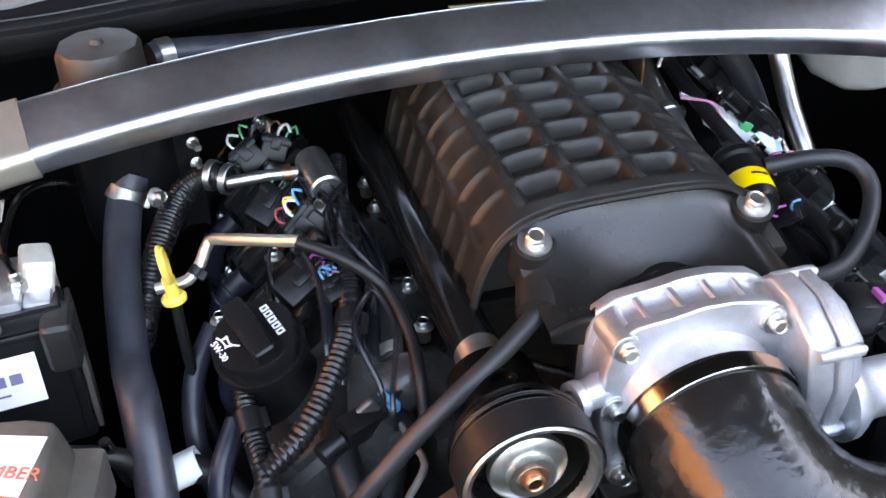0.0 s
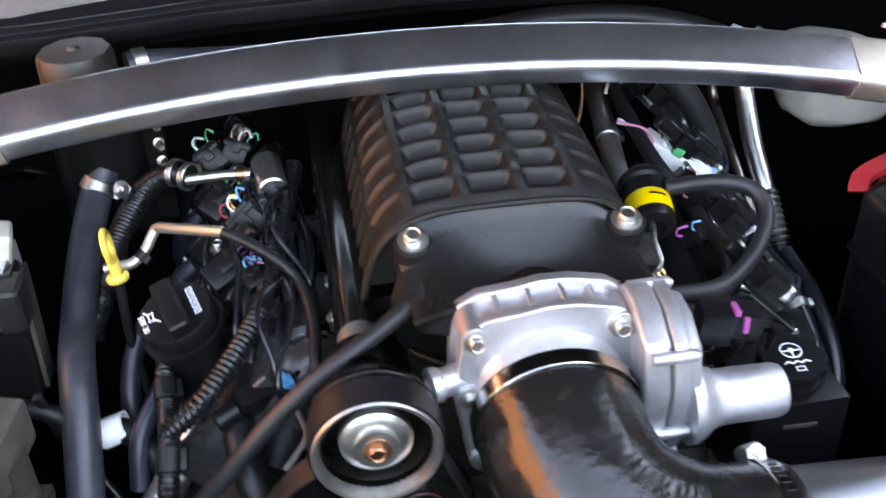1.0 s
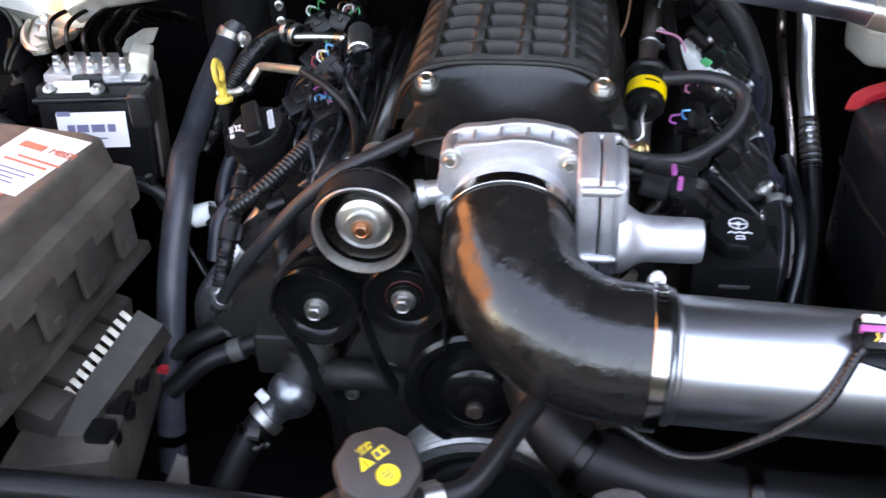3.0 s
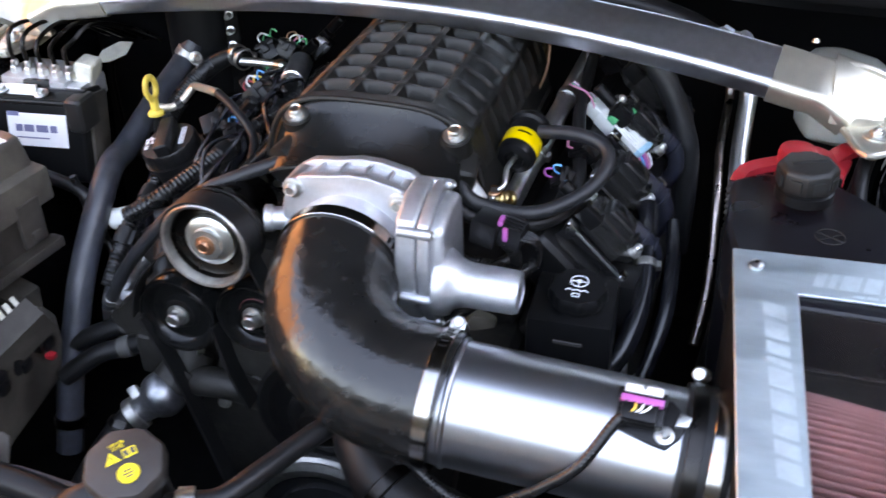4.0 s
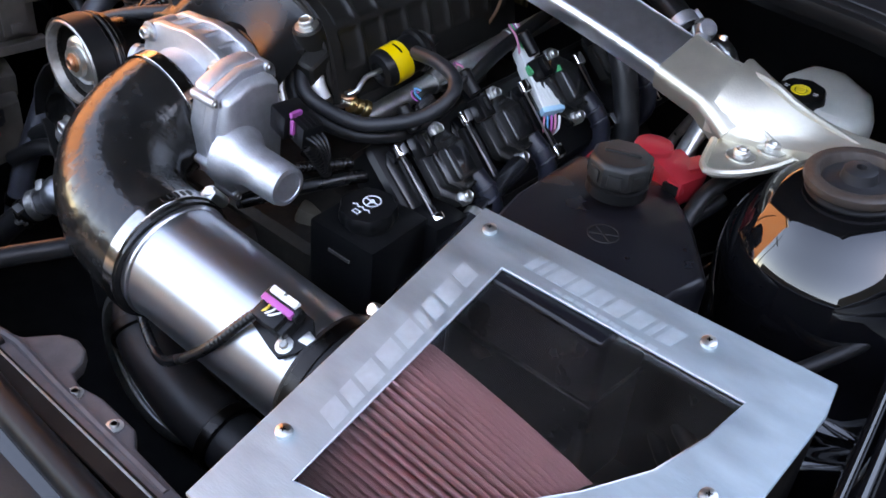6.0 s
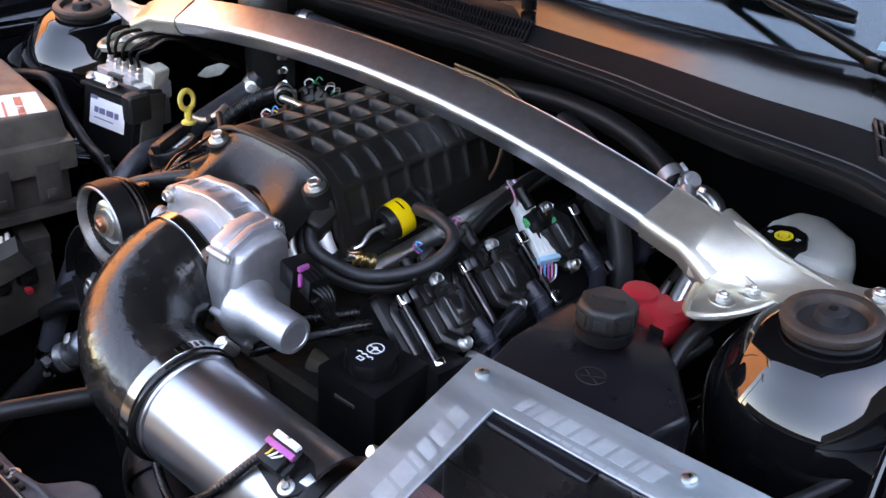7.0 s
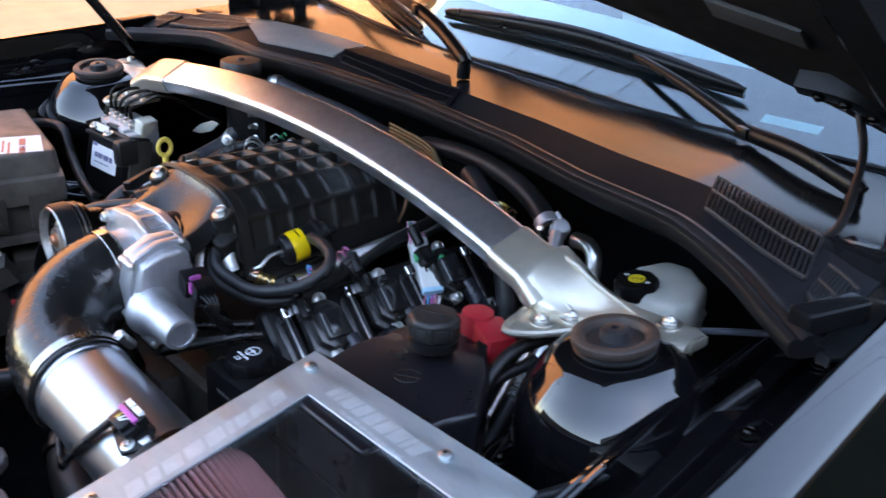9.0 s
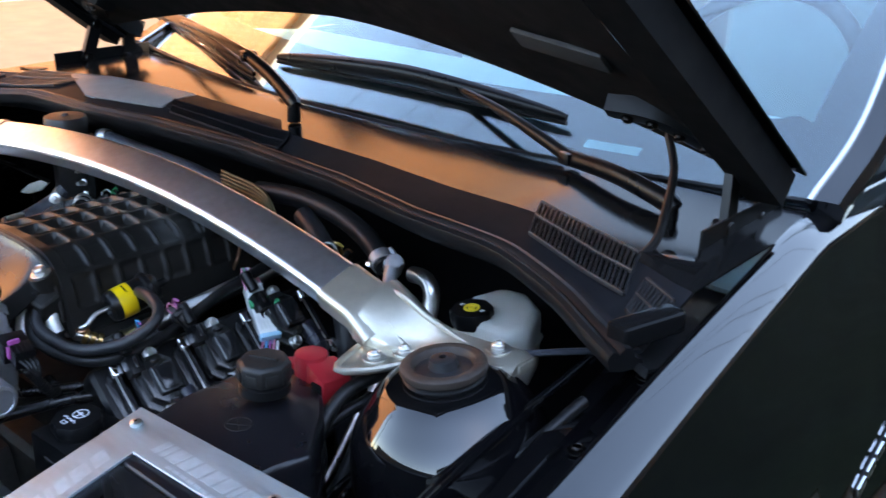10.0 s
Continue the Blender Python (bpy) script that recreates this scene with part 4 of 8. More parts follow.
def jackshaft():
    js = thing("drive_shaft_tube", (-0.098, 0.0, 0.84), "glossy black shaft tube beside the supercharger", "shaft")
    a, b = Vector((-0.097, -0.20, 0.860)), Vector((-0.111, 0.19, 0.846))
    part("tube", sweep([a.lerp(b, 0.08), b], 0.0165, 28), material("glossy_black_tube", (0.004, 0.004, 0.004), 0.14, var=0.1, dust=0.004, spec=0.3), js)
    part("collar", sweep([a + (a - b) * 0.09, a + (b - a) * 0.125], 0.0160, 28), ZINC, js, "bare steel collar")
    d = Vector((0.0, -1.0, 0.03)).normalized()
    c = Vector((-0.095, -0.275, 0.849))
    m = at(c, d)
    part("hub", lathe([(0, -0.09), (0.03, -0.09), (0.032, -0.045), (0.040, -0.042), (0.041, -0.040), (0.041, -0.034), (0.0, -0.034)], m, 48), DARKSTEEL, js)
    pul = part("pulley", lathe([(0.0385, -0.036), (0.0415, -0.036), (0.0425, -0.033), (0.0425, -0.002), (0.041, 0.0), (0.0385, -0.0005), (0.0372, -0.006), (0.0365, -0.010)], m, 56), STEEL, js, "dished steel belt pulley")
    part("dish", lathe([(0.0367, -0.009), (0.0355, -0.014), (0.030, -0.0165), (0.0, -0.0168)], m, 48), DARKSTEEL, pul, "dark dished web")
    part("boss", lathe([(0.0, -0.017), (0.0245, -0.017), (0.024, -0.012), (0.0205, -0.0095), (0.015, -0.009), (0.0145, -0.004), (0.0, -0.004)], m, 40), ZINC, pul)
    part("centre_bolt", bolt(m @ Matrix.Translation((0, 0, -0.005)), 0.0068, 0.0095, 0.0055), COPPER, pul, "coppery centre bolt")
    for k in range(5):
        part("groove", ring(0.0437, 0.0425, 0.0035, m @ Matrix.Translation((0, 0, -0.034 + 0.006 * k)), 48), DARKSTEEL, pul)


jackshaft()


def throttle_body():
    tb = thing("throttle_body", (0.03, -0.225, 0.78), "bare cast aluminium throttle body with its motor housing", "throttle body")
    out = [(-0.058, -0.05), (-0.066, 0.0), (-0.064, 0.035), (-0.058, 0.058), (-0.044, 0.066), (-0.02, 0.0685), (0.0, 0.072), (0.02, 0.0715), (0.046, 0.066), (0.058, 0.058), (0.064, 0.02), (0.062, -0.03), (0.05, -0.06), (0.0, -0.07), (-0.045, -0.064)]
    m = at((0.026, -0.206, 0.842), (0, -1, 0.06), (1, 0, 0))
    part("adapter_plate", prism(out, -0.014, -0.003, m, 0.0025, 3), CAST, tb)
    part("web", prism([(a * 0.92, b * 0.92) for a, b in out], -0.004, 0.018, m, 0.001, 1), CAST, tb)
    out2 = [(a * 0.97, b * 0.972) for a, b in out]
    part("flange", prism(out2, 0.016, 0.026, m, 0.0025, 3), CAST, tb)
    for x, y in ((-0.032, 0.0635), (-0.010, 0.0665), (0.012, 0.0675), (0.032, 0.0645), (0.055, 0.030), (0.056, 0.005)):
        part("rib", moved(box(0.0035, 0.006, 0.022, Matrix(), 0.0008), m @ Matrix.Translation((x, y * 0.985, 0.007)) @ Matrix.Rotation(math.atan2(-x * 0.5, y), 4, "Z")), CAST, tb)
    part("neck", lathe([(0.047, 0.0), (0.056, 0.0), (0.0535, 0.006), (0.0525, 0.03), (0.054, 0.034), (0.0535, 0.04), (0.047, 0.04), (0.047, 0.0)], m @ Matrix.Translation((0, -0.004, 0.024)), 48), CAST, tb)
    for bx, by in ((-0.050, 0.052), (0.047, 0.051), (-0.055, 0.006), (0.05, -0.045), (-0.048, -0.05)):
        boss = part("bolt_boss", lathe([(0, 0.0), (0.0105, 0.0), (0.0095, 0.028), (0, 0.029)], m @ Matrix.Translation((bx, by, 0.0)), 18), CAST, tb)
        part("bolt", bolt(m @ Matrix.Translation((bx, by, 0.028)), 0.006, 0.0085, 0.007), ZINC, boss)
    part("nipple", lathe([(0, -0.01), (0.0105, -0.01), (0.0105, 0.012), (0.0125, 0.014), (0.0125, 0.020), (0.0075, 0.0205), (0.007, 0.012), (0, 0.012)], at((-0.036, -0.222, 0.858), (-0.9, -0.25, 0.0)), 24), CAST, tb)
    # motor housing: flat rounded case on the far side, the gear cover and the motor barrel
    gm = at((0.092, -0.232, 0.842), (1, 0.0, 0.0), (0, -1, 0))
    case = [(-0.036, -0.06), (-0.04, 0.0), (-0.036, 0.044), (-0.016, 0.058), (0.012, 0.057), (0.03, 0.03), (0.036, -0.02), (0.028, -0.055), (0.0, -0.068), (-0.025, -0.068)]
    part("gear_case", prism(case, -0.012, 0.006, gm, 0.004, 3), CAST, tb)
    cover = part("gear_cover", joined(prism([(a * 1.04, b * 0.99) for a, b in case], 0.0075, 0.018, gm, 0.0025, 3), prism([(a * 0.93, b * 0.90) for a, b in case], 0.017, 0.029, gm, 0.006, 4, taper=0.94)), CAST, tb)
    for a, b in ((-0.034, 0.043), (0.013, 0.056), (0.033, 0.018), (0.032, -0.050), (-0.028, -0.066), (-0.040, -0.010)):
        boss = part("screw_boss", lathe([(0, -0.008), (0.0042, -0.008), (0.0046, 0.018), (0.0040, 0.0195), (0, 0.0195)], gm @ Matrix.Translation((a * 0.99, b * 0.955, 0)), 16), CAST, cover)
        part("screw", bolt(gm @ Matrix.Translation((a * 0.99, b * 0.955, 0.0195)), 0.0030, 0.0042, 0.003), ZINC, boss)
    part("motor", lathe([(0, 0.006), (0.0300, 0.006), (0.0295, 0.012), (0.0265, 0.017), (0.0225, 0.022), (0.0200, 0.028), (0.0194, 0.034), (0.0190, 0.071), (0.0175, 0.0755), (0.0135, 0.0765), (0.013, 0.0755), (0, 0.0755)], at((0.108, -0.248, 0.836), (1, 0.02, -0.02)), 36), CAST, tb)
    con = part("connector", joined(box(0.024, 0.028, 0.024, Matrix.Translation((0.146, -0.210, 0.871)) @ pose(0, 0, 0, 0, 8, -10), 0.003), box(0.024, 0.022, 0.020, Matrix.Translation((0.166, -0.211, 0.870)) @ pose(0, 0, 0, 0, 8, -10), 0.003)), PLASTIC, tb)
    for k in range(5):
        part("connector_rib", box(0.020, 0.002, 0.021, Matrix.Translation((0.167, -0.221 + 0.005 * k, 0.870)) @ pose(0, 0, 0, 0, 8, -10), 0.0005), PLASTIC, con)
    for k in range(4):
        part("wire", sweep([(0.176, -0.219 + 0.005 * k, 0.869), (0.186, -0.217 + 0.004 * k, 0.866), (0.192, -0.213 + 0.002 * k, 0.855), (0.190, -0.209, 0.838)], 0.0016, 6), PLASTIC, con, "black wire")
    part("lock", joined(box(0.004, 0.012, 0.005, Matrix.Translation((0.159, -0.215, 0.883)), 0.001), box(0.004, 0.003, 0.013, Matrix.Translation((0.164, -0.2235, 0.875)), 0.001)), PURPLE, con, "magenta connector lock")


throttle_body()


def intake():
    """Silicone elbow, clamps, aluminium tube with the air-flow sensor, and the coupler at the filter box."""
    line = [(0.026, -0.243, 0.842), (0.026, -0.262, 0.839), (0.030, -0.290, 0.829), (0.043, -0.315, 0.817), (0.068, -0.333, 0.805), (0.100, -0.342, 0.796), (0.150, -0.343, 0.789)]
    hose = thing("intake_elbow", (0.05, -0.32, 0.75), "thick black silicone intake elbow", "hose")
    part("hose", sweep(line, lambda t: 0.0567 - 0.001 * math.sin(math.pi * t), 48, ribbed=0.0012, pitch=0.0062), SILICONE, hose)
    d0, d1 = Vector((0, -1, -0.12)).normalized(), Vector((1, -0.0, -0.08)).normalized()
    for p, d, w in ((Vector((0.026, -0.247, 0.842)), d0, 0.012), (Vector((0.136, -0.343, 0.7905)), d1, 0.012)):
        m = at(p, d)
        c = part("hose_clamp", ring(0.0582, 0.0563, w, m, 64), CLAMPSTEEL, hose, "bright worm-drive hose clamp")
        up = m.inverted().to_3x3() @ Vector((-0.2, 0.75, 0.6)) if d is d1 else m.inverted().to_3x3() @ Vector((0.9, 0.0, -0.3))
        ang = math.atan2(up.y, up.x)
        mm = m @ Matrix.Rotation(ang, 4, "Z") @ Matrix.Translation((0.0605, 0, w / 2))
        part("clamp_screw", joined(box(0.008, 0.018, w * 1.05, mm, 0.0015), cyl(0.0055, 0.026, mm @ Matrix.Translation((0.002, -0.016, 0)) @ pose(0, 0, 0, -90, 0, 0), 12)), ZINC, c)
        for k in range(5):
            part("clamp_slot", box(0.0012, 0.0026, w * 0.5, m @ Matrix.Rotation(ang + 0.5 + 0.11 * k, 4, "Z") @ Matrix.Translation((0.0582, 0, w / 2)), 0), DARKSTEEL, c)
    a, b = Vector((0.130, -0.343, 0.791)), Vector((0.372, -0.336, 0.772))
    tube = thing("intake_tube", (0.25, -0.34, 0.72), "bright aluminium intake tube", "pipe")
    w = (b - a).normalized()
    part("tube", sweep([a, b], 0.0508, 64, step=0.02), TUBE_ALU, tube)
    part("bead", lathe([(0.0508 + 0.0022 * math.sin(math.pi * k / 6), 0.006 * k / 6) for k in range(7)], at(a + w * 0.022, w), 64), TUBE_ALU, tube)
    m = at(a + w * 0.198, w)
    coup = part("coupler", lathe([(0.0505, 0.0), (0.0555, 0.0), (0.056, 0.003), (0.056, 0.034), (0.0555, 0.037), (0.0505, 0.037)], m, 64), RUBBER, tube, "black rubber coupler")
    cl = part("hose_clamp", ring(0.0575, 0.0562, 0.011, m @ Matrix.Translation((0, 0, 0.004)), 64), DARKSTEEL, coup)
    part("hose_clamp", ring(0.0575, 0.0562, 0.011, m @ Matrix.Translation((0, 0, 0.021)), 64), CLAMPSTEEL, coup)
    part("clamp_screw", cyl(0.006, 0.022, at((0.336, -0.30, 0.826), (0.2, 0.7, -0.6)), 12), ZINC, cl)
    # air-flow sensor on a pad
    turn = radians(-25)
    n = Vector((0.03, math.sin(turn), math.cos(turn))).normalized()
    sm = at(a + w * 0.172 + n * 0.0490, n, w)
    maf = part("airflow_sensor", joined(prism([(-0.022, -0.010), (-0.019, 0.014), (-0.008, 0.019), (0.018, 0.018), (0.031, 0.006), (0.027, -0.009), (0.018, -0.020), (0.007, -0.018)], 0, 0.0045, sm, 0.0015), box(0.034, 0.022, 0.012, sm @ Matrix.Translation((-0.003, 0.003, 0.008)), 0.003),
                                        box(0.026, 0.015, 0.008, sm @ Matrix.Translation((-0.004, -0.001, 0.0155)), 0.003)), PLASTIC, tube, "black air-flow sensor")
    part("plug_collar", box(0.036, 0.011, 0.011, sm @ Matrix.Translation((-0.003, 0.0115, 0.0125)), 0.003), PLASTIC, maf)
    part("screw", bolt(sm @ Matrix.Translation((0.016, -0.010, 0.0045)), 0.0040, 0.0070, 0.0035), ZINC, maf, "bright sensor screw")
    part("mount_tab", prism([(-0.004, -0.005), (0.005, -0.004), (0.007, 0.004), (-0.002, 0.006)], 0, 0.004, sm @ Matrix.Translation((0.026, 0.003, 0.0035)), 0.001), ZINC, maf, "bright metal mounting tab")
    part("lock", box(0.031, 0.0055, 0.0055, sm @ Matrix.Translation((-0.003, 0.0075, 0.0175)), 0.001), PURPLE, maf, "magenta connector lock")
    for k in range(5):
        part("lock_hole", box(0.0022, 0.003, 0.002, sm @ Matrix.Translation((-0.014 + 0.0055 * k, 0.0052, 0.0190)), 0.0003), PLASTIC, maf)
    part("latch", joined(box(0.012, 0.006, 0.0045, sm @ Matrix.Translation((-0.0105, 0.0155, 0.0185)), 0.001), box(0.012, 0.006, 0.0045, sm @ Matrix.Translation((0.0045, 0.0155, 0.0185)), 0.001), box(0.008, 0.004, 0.003, sm @ Matrix.Translation((-0.003, 0.0145, 0.0180)), 0.001)), WHITEPL, maf, "white connector latch")
    for k, mat in enumerate((YELLOW, WHITEPL, WHITEPL)):
        part("wire", sweep([sm @ Vector((-0.008 + 0.006 * k, 0.0055, 0.0185)), sm @ Vector((-0.007 + 0.004 * k, 0.000, 0.0205)), sm @ Vector((-0.014 + 0.002 * k, -0.006, 0.015))], 0.0010, 6), mat, maf)
    cable = [sm @ Vector((-0.008, -0.004, 0.014)), sm @ Vector((-0.018, -0.008, 0.011)), (0.264, -0.393, 0.800), (0.240, -0.396, 0.775), (0.217, -0.394, 0.754), (0.190, -0.388, 0.731), (0.165, -0.380, 0.722), (0.142, -0.372, 0.727), (0.120, -0.362, 0.735), (0.105, -0.35, 0.72)]
    single("sensor_cable", sweep(cable, 0.0046, 10, ribbed=0.12, pitch=0.004), LOOM, "black corrugated cable that hangs along the intake tube", "cable")


intake()


def airbox():
    """Open-topped filter box: aluminium frame lid with a clear window, the red filter within."""
    ab = thing("air_filter_box", (0.49, -0.30, 0.70), "brushed aluminium filter box with a clear window", "air box")
    lean = math.atan(0.15)
    m = Matrix.Translation((0, -0.189, 0.868)) @ pose(0, 0, 0, math.degrees(lean), 0, 0)
    k = 1 / math.cos(lean)

    def q(x, y):
        return (x, (y + 0.189) * k)
    outer = [q(0.347, -0.187), q(0.634, -0.172), q(0.640, -0.20), q(0.640, -0.285), q(0.615, -0.37), q(0.56, -0.44), q(0.50, -0.485), q(0.44, -0.50), q(0.378, -0.50)]
    inner = [q(0.400, -0.230), q(0.596, -0.224), q(0.592, -0.262), q(0.580, -0.305), q(0.556, -0.345), q(0.52, -0.39), q(0.48, -0.425), q(0.45, -0.445), q(0.420, -0.452)]
    bm = bmesh.new()
    lv = []
    for z in (0.0, 0.0035):
        lv.append(([bm.verts.new((a, b, z)) for a, b in outer], [bm.verts.new((a, b, z)) for a, b in inner]))
    n = len(outer)
    for i in range(n):
        j = (i + 1) % n
        bm.faces.new((lv[1][0][i], lv[1][0][j], lv[1][1][j], lv[1][1][i]))
        bm.faces.new((lv[0][0][j], lv[0][0][i], lv[0][1][i], lv[0][1][j]))
        bm.faces.new((lv[0][0][i], lv[0][0][j], lv[1][0][j], lv[1][0][i]))
        bm.faces.new((lv[0][1][j], lv[0][1][i], lv[1][1][i], lv[1][1][j]))
    bmesh.ops.recalc_face_normals(bm, faces=bm.faces)
    lid = part("lid_frame", moved(rounded(bm, 0.0008, 1, 60), m), BRUSHED, ab, "brushed aluminium lid frame")
    win = part("window", prism([(a + (a - 0.5) * 0.03, b * 1.0) for a, b in inner], -0.0035, -0.0005, m, 0), ACRYLIC, ab, "clear scratched acrylic window")
    win.visible_shadow = False
    part("window_edge", sweep([m @ Vector((a, b, 0.0028)) for a, b in inner + inner[:1]], 0.0007, 6, smooth_line=False), TUBE_ALU, lid)
    for x, y in ((0.367, -0.205), (0.552, -0.196), (0.390, -0.432), (0.615, -0.30), (0.53, -0.44)):
        a, b = q(x, y)
        part("screw", joined(lathe([(0, 0.0036), (0.006, 0.0036), (0.0056, 0.0062), (0.003, 0.0074), (0, 0.0076)], m @ Matrix.Translation((a, b, 0)), 20)), ZINC, lid, "domed screw")
        part("screw_slot", joined(box(0.004, 0.0008, 0.0006, m @ Matrix.Translation((a, b, 0.0076)) @ pose(0, 0, 0, 0, 0, 30), 0), box(0.0008, 0.004, 0.0006, m @ Matrix.Translation((a, b, 0.0076)) @ pose(0, 0, 0, 0, 0, 30), 0)), DARKSTEEL, lid)
    # engraved lettering as plain shapes
    slant = Matrix(((1, 0.25, 0, 0), (0, 1, 0, 0), (0, 0, 1, 0), (0, 0, 0, 1)))
    slant_down = Matrix(((1, 0, 0, 0), (-0.35, 1, 0, 0), (0, 0, 1, 0), (0, 0, 0, 1)))
    cells, xx = [], 0.0
    for wd in (0.008, 0.005, 0.014, 0.012, 0.013, 0.013, 0.014, 0.005, 0.012):
        cells.append((xx + wd / 2, 0, wd, 0.017))
        xx += wd + 0.0035
    a, b = q(0.412, -0.2105)
    part("engraving", bars(cells, m @ Matrix.Translation((a, b, 0.00355)) @ pose(0, 0, 0, 0, 0, 1.5) @ slant, 0.0002), ENGRAVED, lid)
    a, b = q(0.445, -0.2235)
    part("engraving", bars([(0.01 * i, 0, 0.008, 0.003) for i in range(9)], m @ Matrix.Translation((a, b, 0.00355)), 0.0002), ENGRAVED, lid)
    a, b = q(0.383, -0.245)
    cells, yy = [], 0.0
    for wd in (0.016, 0.018, 0.012, 0.006, 0.018, 0.018, 0.018, 0.012, 0.016):
        cells.append((0.0, yy - wd / 2, 0.017, wd))
        yy -= wd + 0.004
    part("engraving", bars(cells, m @ Matrix.Translation((a, b, 0.00355)) @ pose(0, 0, 0, 0, 0, 7) @ slant_down, 0.0002), ENGRAVED, lid)
    # walls and floor of the box
    bm = bmesh.new()
    ins = [((a - 0.5) * 0.985 + 0.5, b * 0.985 - 0.002) for a, b in outer]
    top = [bm.verts.new(m @ Vector((a, b, -0.0005))) for a, b in ins]
    low = [bm.verts.new((a, -0.189 + b * 0.97, 0.70)) for a, b in ins]
    for i in range(n):
        j = (i + 1) % n
        bm.faces.new((top[i], top[j], low[j], low[i]))
    bm.faces.new(low)
    bmesh.ops.recalc_face_normals(bm, faces=bm.faces)
    bmesh.ops.solidify(bm, geom=bm.faces[:], thickness=0.002)
    part("box_wall", bm, RELAYDARK, ab, smooth=False)
    # cone filter: pleats round a cone
    fm = at((0.374, -0.345, 0.772), (1, -0.04, -0.03))
    prof, seg = [(0.058, 0.0), (0.066, 0.004), (0.072, 0.014), (0.070, 0.016)], 24
    filt = part("air_filter", lathe(prof + [(0.0, 0.016)], fm, 48), RUBBER, ab, "black filter base")
    bm = bmesh.new()
    npl = 72
    shape = [(0.0, 0.78), (0.22, 0.97), (0.40, 1.0), (0.60, 1.0), (0.78, 0.97)]
    g = []
    for r, z in ((0.073, 0.014), (0.072, 0.05), (0.070, 0.09), (0.066, 0.14), (0.062, 0.175)):
        turns = [(2 * math.pi * (i + u) / npl, r * v) for i in range(npl) for u, v in shape]
        g.append([bm.verts.new((v * math.cos(a), v * math.sin(a), z)) for a, v in turns])
    count = npl * len(shape)
    for a, b in zip(g, g[1:]):
        for i in range(count):
            j = (i + 1) % count
            bm.faces.new((a[i], a[j], b[j], b[i]))
    part("pleats", moved(bm, fm), FILTER, filt, "dusty red pleated gauze", smooth=False)
    part("filter_cap", lathe([(0.064, 0.17), (0.066, 0.172), (0.066, 0.185), (0.055, 0.192), (0, 0.192)], fm, 48), RUBBER, filt)


airbox()


